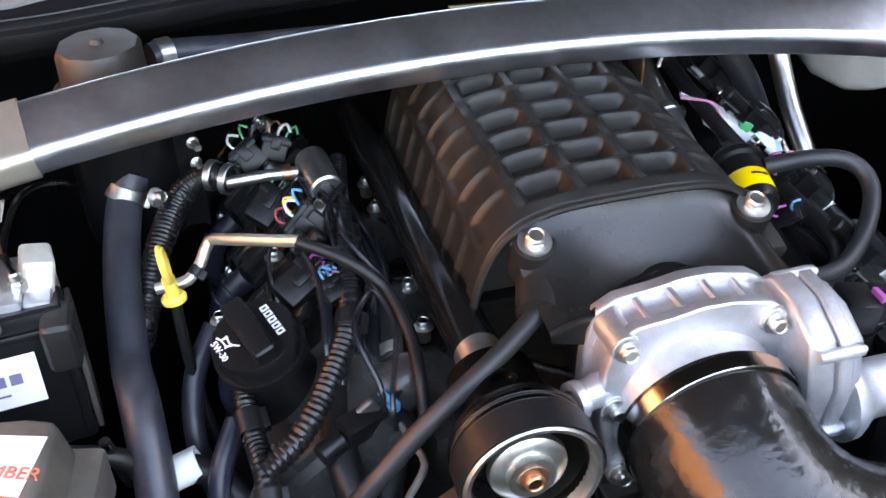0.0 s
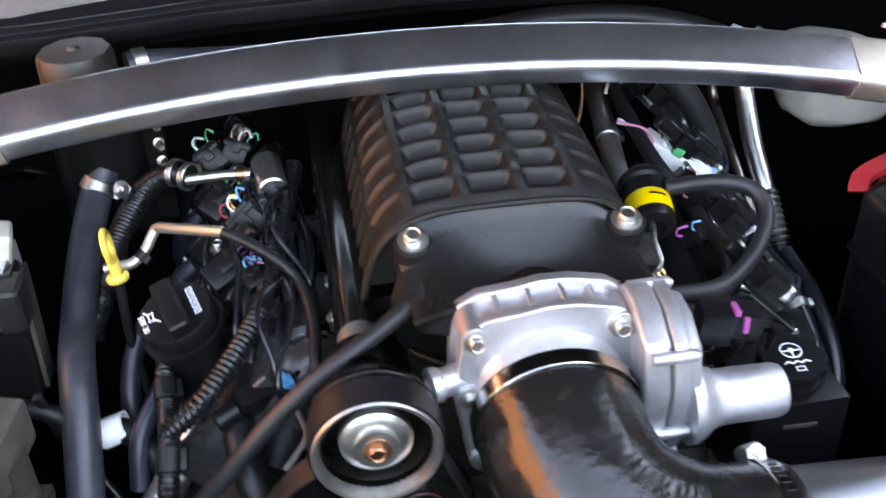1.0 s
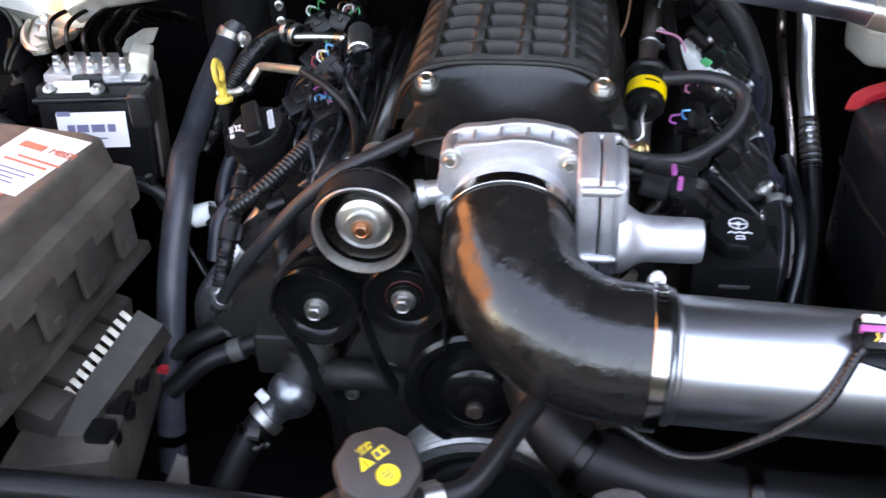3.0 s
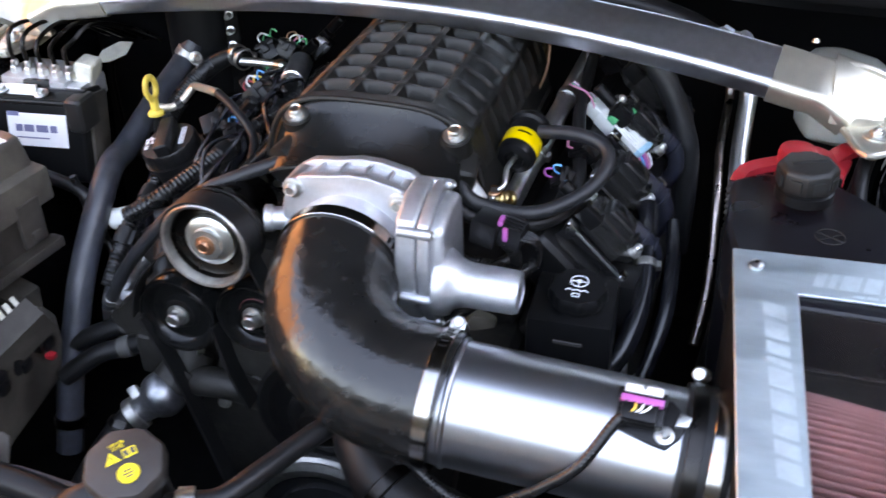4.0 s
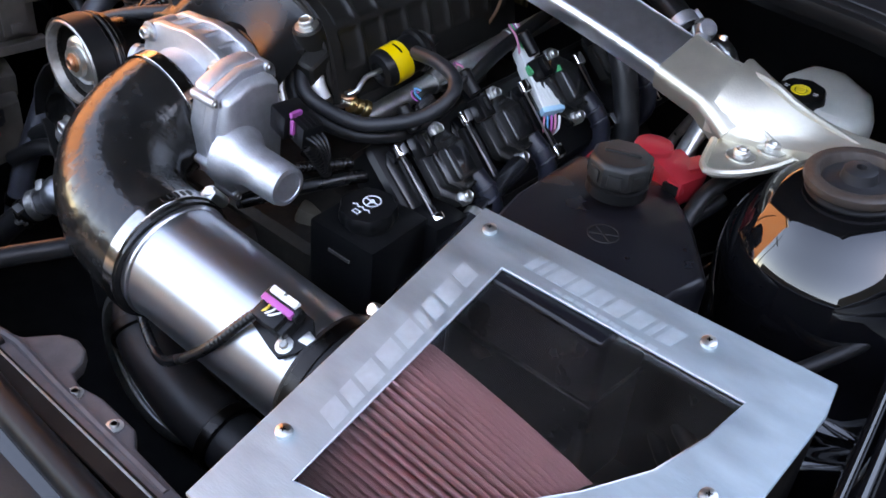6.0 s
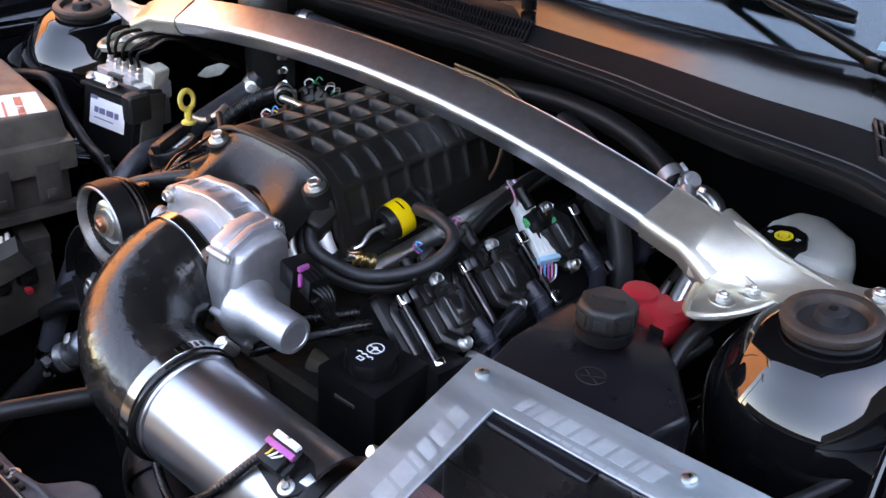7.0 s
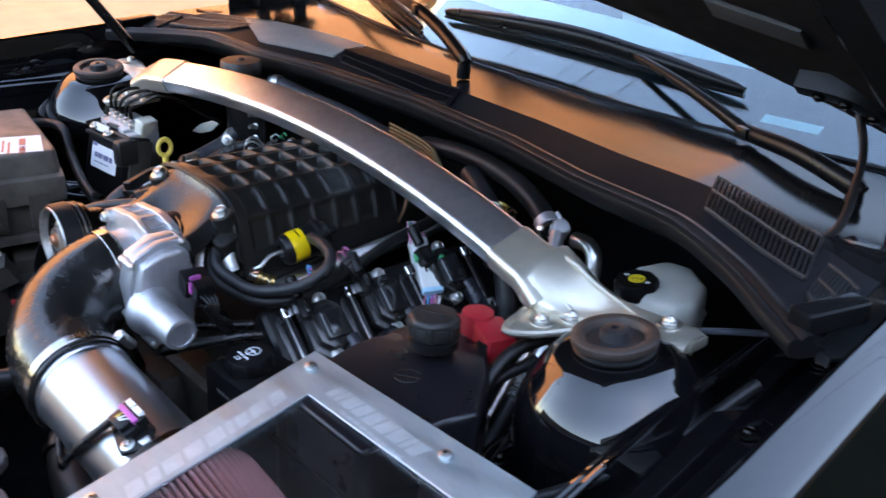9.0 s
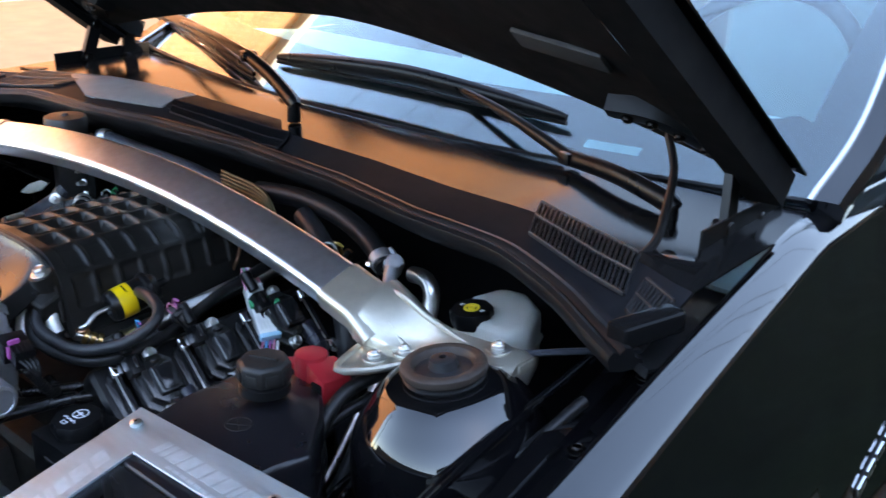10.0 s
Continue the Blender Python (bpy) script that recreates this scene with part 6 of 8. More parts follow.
hose_thing("refrigerant_pipe", [(0.300, 0.232, 0.868), (0.322, 0.230, 0.870), (0.338, 0.226, 0.860), (0.343, 0.217, 0.832), (0.343, 0.195, 0.806), (0.343, 0.172, 0.783), (0.345, 0.140, 0.754), (0.348, 0.118, 0.732)], 0.0105, STEELPALE, "bare aluminium refrigerant pipe", "pipe", segs=20)
hose_thing("refrigerant_pipe", [(0.318, 0.25, 0.85), (0.322, 0.246, 0.812), (0.321, 0.205, 0.790), (0.321, 0.168, 0.772), (0.326, 0.12, 0.735), (0.33, 0.06, 0.67), (0.325, 0.0, 0.62)], 0.0052, COPPERTUBE, "thin brownish bare metal pipe", "pipe")
hose_thing("refrigerant_hose", [(0.347, 0.122, 0.736), (0.350, 0.090, 0.704), (0.352, 0.05, 0.66), (0.34, -0.03, 0.60)], 0.0110, RUBBER, "black refrigerant hose below the pipe joint")
hose_thing("flex_joint", [(0.346, 0.135, 0.750), (0.348, 0.112, 0.727), (0.350, 0.095, 0.708)], 0.0130, FOIL, "corrugated metal pipe joint", "pipe", 0.2, 0.007)


for pts in ([(0.080, -0.158, 0.880), (0.083, -0.166, 0.870), (0.088, -0.171, 0.860), (0.094, -0.172, 0.851)], [(0.104, -0.143, 0.886), (0.110, -0.148, 0.878), (0.116, -0.150, 0.868), (0.122, -0.149, 0.858)]):
    single("hose_sleeve", sweep(pts, 0.0079, 16), SLEEVE, "pale silver sleeve on the vacuum hose end", "sleeve", "hose sleeves")


def brass_fitting():
    f = thing("brass_fitting", (0.134, -0.118, 0.84), "bright brass fitting below the actuator rod", "fitting")
    for k in range(3):
        part("ring", ring(0.0085 - 0.001 * (k % 2), 0.004, 0.006, at((0.130 + 0.004 * k, -0.124 + 0.006 * k, 0.848 - 0.003 * k), (0.5, 0.75, -0.4)), 20), BRIGHTBRASS, f)
    part("stud", cyl(0.004, 0.03, at((0.126, -0.130, 0.851), (0.5, 0.75, -0.4)), 12), ZINC, f)


brass_fitting()


def brass_plumbing():
    b = thing("brass_pipe_cluster", (0.19, 0.16, 0.86), "small brassy pipes and clips behind the coils", "pipe")
    for k in range(5):
        x, y, z = 0.165 + 0.014 * k, 0.135 + 0.010 * ((k * 3) % 5), 0.900 + 0.004 * ((k * 2) % 3)
        part("clip", sweep([(x, y, z - 0.018), (x + 0.003, y - 0.002, z), (x + 0.012, y + 0.002, z + 0.003), (x + 0.018, y + 0.006, z - 0.006), (x + 0.017, y + 0.008, z - 0.02)], 0.0024, 8), BRIGHTBRASS if k % 2 else ZINC, b)


brass_plumbing()


def service_valve():
    v = thing("service_valve", (0.325, 0.165, 0.88), "silver refrigerant service valve with cap", "valve")
    part("body", joined(cyl(0.010, 0.026, at((0.318, 0.176, 0.896), (0.5, -0.3, 0.6)), 20), cyl(0.0085, 0.03, at((0.330, 0.165, 0.905), (0.4, -0.6, -0.5)), 20)), CAST, v)
    for k in range(3):
        part("ring", ring(0.0125, 0.009, 0.003, at(Vector((0.314, 0.180, 0.893)) + Vector((0.5, -0.3, 0.6)).normalized() * 0.009 * k, (0.5, -0.3, 0.6)), 24), ZINC, v)


service_valve()


def brake_reservoir():
    b = thing("brake_fluid_reservoir", (0.44, 0.24, 0.78), "yellowed translucent brake fluid reservoir", "reservoir")
    out = [(0.395, 0.235), (0.405, 0.280), (0.44, 0.290), (0.482, 0.262), (0.505, 0.210), (0.495, 0.180), (0.44, 0.176), (0.408, 0.185)]
    part("tank", prism(out, 0.79, 0.870, Matrix(), 0.014, 3), TANKWHITE, b)
    part("flange", prism([(a + (a - 0.44) * 0.04, c + (c - 0.25) * 0.04) for a, c in out], 0.832, 0.8365, Matrix(), 0.001, 1), TANKWHITE, b)
    m = at((0.432, 0.194, 0.858), (-0.05, -0.10, 1))
    cap = part("cap", lathe([(0, 0.0), (0.023, 0.0), (0.024, 0.004), (0.024, 0.016), (0.0225, 0.019), (0, 0.0192)], m, 96, 0.06, 8), PLASTIC, b, "black scalloped cap")
    part("mark", joined(ring(0.0095, 0.0062, 0.0006, m @ Matrix.Translation((0, 0, 0.0193)), 28), ring(0.0050, 0.0, 0.0006, m @ Matrix.Translation((0, 0, 0.0193)), 20)), YPRINT, cap, "yellow ring mark")
    for x in (-0.015, 0.015):
        part("print", bars([(x, 0.002, 0.005, 0.001), (x, -0.001, 0.004, 0.001)], m @ Matrix.Translation((0, 0, 0.0194))), WHITEPRINT, cap)


brake_reservoir()

single("vacuum_line", sweep([(0.575, 0.098, 0.904), (0.600, 0.126, 0.905), (0.630, 0.156, 0.905), (0.650, 0.165, 0.900)], 0.0036, 8), HOSE_PALE, "thin black vacuum line beside the strut tower", "hose")
hose_thing("wiring_cable", [(0.465, 0.03, 0.875), (0.452, -0.03, 0.860), (0.462, -0.085, 0.815), (0.51, -0.15, 0.775), (0.58, -0.20, 0.76)], 0.0075, RUBBER, "black wiring cable round the strut tower", "cable")
hose_thing("wiring_cable", [(0.455, 0.01, 0.845), (0.445, -0.05, 0.825), (0.470, -0.12, 0.775), (0.53, -0.18, 0.745), (0.60, -0.23, 0.74)], 0.0065, RUBBER, "black wiring cable round the strut tower", "cable")
hose_thing("wiring_cable", [(0.545, -0.18, 0.80), (0.60, -0.10, 0.82), (0.645, -0.02, 0.86), (0.668, 0.07, 0.90)], 0.006, RUBBER, "black wiring cable along the inner wing", "cable")


def tower_clip():
    c = thing("harness_clip", (0.575, -0.085, 0.76), "bare metal harness clip on the strut tower", "clip")
    part("plate", box(0.03, 0.03, 0.002, at((0.575, -0.098, 0.775), (-0.2, -0.8, 0.6)), 0.0005), ZINC, c)
    part("stud", cyl(0.004, 0.012, at((0.575, -0.098, 0.775), (-0.2, -0.8, 0.6)), 12), ZINC, c)


tower_clip()


def pipe_bundle():
    b = thing("pipe_bundle", (0.08, 0.18, 0.90), "bundle of thin brassy pipes arching behind the engine", "pipe")
    for k in range(5):
        r = 0.004 + 0.0052 * k
        part("pipe", sweep([(-0.02, 0.185, 0.918 + r), (0.06, 0.18, 0.915 + r), (0.085 + 0.4 * r, 0.175, 0.911 + 0.75 * r), (0.090 + r, 0.17, 0.90), (0.090 + r, 0.165, 0.86)], 0.0021, 8), BRASS, b)


BRASS = material("dull_brass_pipe", (0.22, 0.18, 0.10), 0.4, 0.9, var=0.2)
pipe_bundle()


# ---- left side of the bay ----
def surge_reservoir():
    r = thing("fluid_reservoir", (-0.31, 0.12, 0.80), "dusty black reservoir with a large ribbed cap", "reservoir")
    m = Matrix.Translation((-0.313, 0.118, 0.0))
    part("body", lathe([(0, 0.80), (0.042, 0.80), (0.044, 0.81), (0.044, 0.905), (0.040, 0.925), (0.034, 0.93), (0, 0.93)], Matrix.Translation((-0.313, 0.140, 0.0)), 40), PLASTIC, r)
    part("bracket", between((-0.345, 0.122, 0.80), (-0.254, 0.130, 0.918), 0.003), MOULD, r)
    part("collar", lathe([(0, 0.924), (0.040, 0.924), (0.041, 0.930), (0.041, 0.944), (0.037, 0.947), (0, 0.947)], m, 40), CAPBROWN, r)
    part("cap", lathe([(0, 0.940), (0.0320, 0.940), (0.0335, 0.943), (0.0325, 0.975), (0.0305, 0.979), (0.006, 0.980), (0.004, 0.983), (0.0, 0.9835)], m @ Matrix.Rotation(0.2, 4, "Z"), 10), CAPBROWN, r, "dusty brown ten-sided cap")
    for z in (0.870, 0.889, 0.908):
        part("bolt", bolt(at((-0.2575, 0.108, z), (0.3, -1, 0.1)), 0.0036, 0.005, 0.014), ZINC, r)


surge_reservoir()

hose_thing("radiator_hose", [(-0.308, 0.108, 0.868), (-0.320, 0.092, 0.847), (-0.327, 0.033, 0.823), (-0.327, -0.039, 0.799), (-0.322, -0.082, 0.796), (-0.319, -0.125, 0.765), (-0.319, -0.174, 0.711), (-0.319, -0.208, 0.655), (-0.321, -0.235, 0.60), (-0.322, -0.26, 0.53)], 0.0145, HOSE_PALE, "thick weathered grey-black radiator hose", segs=28, clamps=((0.03, 0.012, STEEL), (0.93, 0.012, DARKSTEEL)))
hose_thing("brake_servo_hose", [(-0.278, 0.150, 0.948), (-0.262, 0.156, 0.947), (-0.203, 0.172, 0.937), (-0.119, 0.192, 0.925), (-0.05, 0.20, 0.915), (0.02, 0.205, 0.905)], 0.0115, HOSE_PALE, "grey rubber servo hose under the cowl", clamps=((0.03, 0.012, ZINC),), segs=20)
single("clamp_screw", joined(bolt(at((-0.293, 0.077, 0.862), (0.7, -0.6, 0.3)), 0.005, 0.008, 0.009)), ZINC, "zinc clamp screw on the radiator hose", "screw")
hose_thing("corrugated_hose", [(-0.232, 0.086, 0.862), (-0.252, 0.098, 0.862), (-0.275, 0.088, 0.852), (-0.293, 0.058, 0.835), (-0.308, 0.03, 0.81), (-0.328, -0.01, 0.765)], 0.0115, LOOM, "black corrugated hose with bright clamps", "hose", 0.06, 0.0034, clamps=((0.0, 0.006, ZINC), (0.07, 0.006, ZINC)))
hose_thing("steel_tube", [(-0.238, 0.084, 0.861), (-0.205, 0.082, 0.863), (-0.178, 0.080, 0.863)], 0.0050, ZINC, "bright steel fuel tube", "pipe", clamps=((0.85, 0.008, COPPER),))


def damper():
    d = thing("fuel_damper", (-0.165, 0.075, 0.83), "grey cylindrical fuel fitting", "fitting")
    part("body", cyl(0.0138, 0.044, at((-0.165, 0.100, 0.862), (0.15, -1, -0.15)), 24), STEELPALE, d)
    part("nozzle", cyl(0.008, 0.016, at((-0.160, 0.062, 0.855), (0.15, -1, -0.15)), 18), PLASTIC, d)
    part("bolt", bolt(at((-0.168, 0.046, 0.848), (0, -0.4, 1)), 0.005, 0.007, 0.005), ZINC, d)


damper()


def dipstick():
    d = thing("oil_dipstick", (-0.289, -0.03, 0.80), "yellow plastic dipstick handle", "dipstick")
    ax = Vector((1.0, 0.05, 0.12)).normalized()
    part("handle", moved(lathe([(0.0105 + 0.0034 * math.cos(a), 0.0030 * math.sin(a)) for a in [2 * math.pi * i / 12 for i in range(13)]], Matrix(), 32), at((-0.289, -0.029, 0.870), ax) @ Matrix.Diagonal((1, 1.15, 1, 1))), YELLOW, d)
    part("stem", joined(sweep([(-0.2885, -0.0285, 0.858), (-0.287, -0.030, 0.842)], lambda t: 0.0052 - 0.0006 * t, 14), lathe([(0, 0), (0.009, 0), (0.0095, 0.003), (0.007, 0.006), (0, 0.006)], at((-0.287, -0.030, 0.838), (-0.1, 0.1, 1)), 20)), YELLOW, d)
    part("guide_tube", sweep([(-0.287, -0.030, 0.838), (-0.284, -0.05, 0.78), (-0.27, -0.08, 0.70), (-0.25, -0.1, 0.6)], 0.0042, 10), MOULD, d)


dipstick()
hose_thing("vent_tube", [(-0.300, -0.012, 0.838), (-0.276, -0.012, 0.841), (-0.264, -0.003, 0.850), (-0.256, 0.005, 0.861), (-0.240, -0.008, 0.868), (-0.193, -0.048, 0.884)], 0.0046, BRACKET, "bare metal breather tube", "pipe", clamps=((0.22, 0.008, RUBBER),))
hose_thing("breather_hose", [(-0.195, -0.047, 0.884), (-0.165, -0.065, 0.874), (-0.140, -0.082, 0.855), (-0.131, -0.115, 0.838), (-0.132, -0.148, 0.824), (-0.134, -0.165, 0.800)], 0.0046, RUBBER, "thin black breather hose")


def oil_filler():
    o = thing("oil_filler", (-0.232, -0.085, 0.76), "black engine oil filler with printed cap", "oil filler")
    way = Vector((-0.22, -0.22, 0.95)).normalized()
    m = at((-0.2345, -0.088, 0.832), way, (0.95, 0.18, 0.26))
    part("neck", lathe([(0, -0.075), (0.036, -0.075), (0.034, -0.05), (0.030, -0.035), (0.030, -0.012), (0.0335, -0.010), (0.0335, -0.004), (0.0, -0.004)], m, 40), PLASTIC, o)
    cap = part("cap", lathe([(0, -0.006), (0.0295, -0.006), (0.0305, -0.003), (0.0305, 0.009), (0.029, 0.0115), (0.0, 0.012)], m, 80, 0.02, 20), PLASTIC, o, "black oil cap with a grip bar and white print")
    part("grip", box(0.017, 0.056, 0.016, m @ Matrix.Translation((0.000, 0, 0.016)) @ Matrix.Rotation(0.12, 4, "Z"), 0.004, 3), PLASTIC, cap)
    part("print", bars([c for k in range(5) for c in ((0.0150, 0.0135 - 0.0062 * k, 0.0014, 0.0046), (0.0195, 0.0135 - 0.0062 * k, 0.0014, 0.0046), (0.0172, 0.0152 - 0.0062 * k, 0.0055, 0.0012), (0.0172, 0.0118 - 0.0062 * k, 0.0055, 0.0012))], m @ Matrix.Translation((0, 0, 0.0125)) @ Matrix.Rotation(0.1, 4, "Z")), WHITEPRINT, cap, "white print")
    part("oil_can_symbol", joined(*[box(a, b, 0.0006, m @ Matrix.Translation((x, y, 0.0125)) @ Matrix.Rotation(r, 4, "Z"), 0) for x, y, a, b, r in ((-0.016, 0.004, 0.0012, 0.010, 0), (-0.0195, 0.004, 0.0012, 0.008, 0.2), (-0.0175, 0.0005, 0.006, 0.0012, 0), (-0.0175, 0.008, 0.005, 0.0012, 0), (-0.013, -0.002, 0.0012, 0.006, 0.8), (-0.0215, 0.010, 0.0012, 0.004, 0.6))]), WHITEPRINT, cap)
    part("print", words("5W-30", 0.0068, m @ Matrix.Translation((-0.0245, 0.0, 0.0126)) @ Matrix.Rotation(radians(-82), 4, "Z")), WHITEPRINT, cap)


oil_filler()


def left_bank():
    rc = thing("rocker_cover", (-0.20, 0.0, 0.72), "black rocker cover crowded with wiring", "engine cover", "rocker covers")
    m = at((-0.205, 0.03, 0.785), (-0.62, 0, 0.78), (0.78, 0, 0.62))
    part("cover", box(0.115, 0.40, 0.05, m @ Matrix.Translation((0, 0, -0.02)), 0.014, 3), COVER, rc)
    for k in range(5):
        part("cover_rib", box(0.112, 0.006, 0.012, m @ Matrix.Translation((0, -0.19 + 0.085 * k, 0.006)), 0.003, 3), COVER, rc)
    part("head", box(0.12, 0.42, 0.10, Matrix.Translation((-0.195, 0.0, 0.69)) @ pose(0, 0, 0, 0, -40, 0), 0.01), CASTIRON, rc)
    for k in range(3):
        part("runner", sweep([(-0.16, -0.13 + 0.085 * k, 0.79), (-0.138, -0.125 + 0.085 * k, 0.805), (-0.10, -0.115 + 0.085 * k, 0.79)], 0.022, 20), COVER, rc, "grey intake runner")
    for x, y, z in ((-0.210, 0.018, 0.828), (-0.258, -0.036, 0.818), (-0.118, 0.112, 0.822), (-0.117, 0.074, 0.820), (-0.116, -0.042, 0.822), (-0.115, -0.086, 0.818)):
        b = part("bolt", joined(cyl(0.0055, 0.014, at((x, y, z - 0.014)), 12), bolt(at((x, y, z - 0.002)), 0.0052, 0.0075, 0.007)), ZINC, rc)
    for k in range(4):
        c = coil(rc, -0.03 + 0.0855 * k, -0.212, 0.806, -1)
    part("steel_plate", prism([(-0.128, -0.128), (-0.096, -0.138), (-0.094, -0.112), (-0.108, -0.100), (-0.124, -0.105)], 0.806, 0.810, Matrix(), 0.001, 1), STEEL, rc, "bare steel bracket plate")


left_bank()


def plug(x, y, z, way, mats, label, size=(0.024, 0.018, 0.034)):
    """A wiring plug: ribbed body, lock tab and a spray of coloured wires."""
    p = thing("wiring_plug", (x, y, z - 0.015), label, "connector", "wiring plugs")
    m = at((x, y, z), way)
    part("body", joined(box(size[0], size[1], size[2], m, 0.003), box(size[0] * 1.15, size[1] * 1.15, 0.006, m @ Matrix.Translation((0, 0, size[2] * 0.28)), 0.002), box(size[0] * 0.4, size[1] * 1.3, size[2] * 0.5, m @ Matrix.Translation((0, 0, 0.004)), 0.002)), PLASTIC, p)
    for k, mat in enumerate(mats):
        a = 2 * math.pi * k / len(mats)
        dx, dy = 0.3 * size[0] * math.cos(a), 0.3 * size[1] * math.sin(a)
        part("wire", sweep([m @ Vector((dx, dy, size[2] / 2 - 0.002)), m @ Vector((dx * 1.3, dy * 1.4, size[2] / 2 + 0.006)), m @ Vector((dx * 1.2 + 0.005, dy + 0.003, size[2] / 2 + 0.011)), m @ Vector((0.010 + dx, 0.004 + dy, size[2] / 2 + 0.005))], 0.0011, 6), mat, p)
    return p


plug(-0.198, -0.050, 0.848, (0.8, 0.45, 0.3), (PINKW, PINKW, PURPLE, DARKSTEEL), "black coil plug with pink wires")
plug(-0.207, 0.062, 0.846, (0.6, 0.5, 0.4), (PINKW, WHITEPL, GREEN, DARKSTEEL), "black coil plug with mixed wires")
plug(-0.181, 0.020, 0.850, (-0.5, 0.2, 0.5), (BLUE, YELLOW, RED, WHITEPL), "grey sensor plug with coloured wires", (0.028, 0.022, 0.03))
plug(-0.176, -0.062, 0.845, (-0.4, 0.7, 0.4), (BLUE, WHITEPL, ORANGEW, BLUE), "small plug with blue and white wires", (0.016, 0.016, 0.018))
plug(-0.215, 0.118, 0.862, (-0.4, 0.3, 0.5), (GREEN, GREEN, WHITEPL), "green-locked harness plug at the rear", (0.024, 0.02, 0.026))
plug(-0.192, 0.120, 0.866, (0.3, 0.3, 0.6), (GREEN, PINKW, COPPER, WHITEPL), "harness plug with green wires", (0.022, 0.018, 0.022))
plug(0.196, -0.035, 0.862, (-0.5, -0.3, 0.6), (PINKW, PURPLE, PINKW), "black coil plug with pink wires", (0.02, 0.016, 0.026))
plug(0.186, -0.072, 0.848, (-0.6, -0.3, 0.4), (BLUE, PURPLE), "black injector plug with blue wires", (0.02, 0.016, 0.024))
plug(0.19, 0.15, 0.880, (-0.4, -0.2, 0.6), (YELLOW, WHITEPL, COPPER), "black coil plug at the rocker cover", (0.022, 0.018, 0.026))
plug(0.215, 0.19, 0.882, (0.3, -0.4, 0.6), (COPPER, YELLOW), "black coil plug at the rocker cover", (0.022, 0.018, 0.026))


def wiring_harness():
    """Glossy dark tubes and thin leads lying over the rocker cover."""
    h = thing("wiring_harness", (-0.16, -0.02, 0.78), "tangle of glossy black wiring tubes over the rocker cover", "wiring")
    rnd = random.Random(7)
    for k, (x, r) in enumerate(((-0.178, 0.0062), (-0.160, 0.0055), (-0.146, 0.0064), (-0.134, 0.0048))):
        z = 0.846 - 0.006 * k
        part("tube", sweep([(x - 0.012, 0.10, z - 0.004), (x - 0.004, 0.05, z + 0.003), (x + 0.004 * (k % 2), -0.01, z), (x - 0.003, -0.07, z - 0.012), (x - 0.006 - 0.004 * k, -0.12, z - 0.036), (x - 0.012 - 0.006 * k, -0.165, z - 0.078)], r, 12), GLOSSLOOM, h)
    for k in range(11):
        a = Vector((-0.196 + 0.070 * rnd.random(), 0.11 - 0.20 * rnd.random(), 0.852 + 0.010 * rnd.random()))
        b = a + Vector((0.05 * (rnd.random() - 0.5), -0.05 - 0.05 * rnd.random(), -0.016 - 0.012 * rnd.random()))
        c = a.lerp(b, 0.5) + Vector((0.03 * (rnd.random() - 0.5), 0, 0.012))
        part("lead", sweep([a - Vector((0, 0, 0.02)), a, c, b, b - Vector((0, 0.006, 0.02))], 0.0017 + 0.0010 * rnd.random(), 7), GLOSSLOOM, h)


wiring_harness()
hose_thing("coolant_hose", [(0.262, -0.02, 0.80), (0.268, -0.07, 0.79), (0.274, -0.125, 0.765), (0.266, -0.17, 0.735), (0.24, -0.20, 0.70)], 0.0100, GLOSSLOOM, "glossy black hose behind the steering reservoir", segs=16, clamps=((0.35, 0.008, STEEL),))
hose_thing("coolant_hose", [(0.290, -0.03, 0.79), (0.296, -0.08, 0.775), (0.297, -0.13, 0.745), (0.285, -0.17, 0.70)], 0.0075, GLOSSLOOM, "thin glossy black hose behind the steering reservoir", segs=14)


def blue_plug():
    b = thing("knock_sensor_plug", (-0.16, -0.155, 0.80), "black plug with a bright blue lock", "connector")
    part("body", joined(box(0.032, 0.018, 0.018, Matrix.Translation((-0.176, -0.163, 0.811)) @ pose(0, 0, 0, 10, 0, 25), 0.003), cyl(0.008, 0.02, at((-0.19, -0.170, 0.808), (-0.9, -0.4, -0.2)), 14)), PLASTIC, b)
    part("lock", joined(box(0.010, 0.011, 0.009, Matrix.Translation((-0.155, -0.155, 0.814)) @ pose(0, 0, 0, 10, 0, 25), 0.002), box(0.005, 0.015, 0.005, Matrix.Translation((-0.157, -0.153, 0.819)) @ pose(0, 0, 0, 10, 0, 25), 0.0015)), BLUE, b, "bright blue lock")


blue_plug()
hose_thing("loom_conduit", [(-0.140, 0.12, 0.845), (-0.146, 0.085, 0.842), (-0.158, -0.012, 0.842), (-0.168, -0.087, 0.842), (-0.190, -0.132, 0.830), (-0.216, -0.165, 0.815), (-0.243, -0.178, 0.800)], 0.0088, LOOM, "thick black corrugated wiring conduit", "cable", 0.14, 0.0046, clamps=((0.30, 0.020, RUBBER), (0.62, 0.016, RUBBER)))
hose_thing("loom_conduit", [(-0.246, -0.090, 0.812), (-0.250, -0.110, 0.800), (-0.247, -0.140, 0.792), (-0.244, -0.178, 0.785), (-0.25, -0.22, 0.74)], 0.0085, LOOM, "thick black taped wiring conduit", "cable", 0.12, 0.0046, clamps=((0.2, 0.018, RUBBER), (0.6, 0.018, RUBBER)))
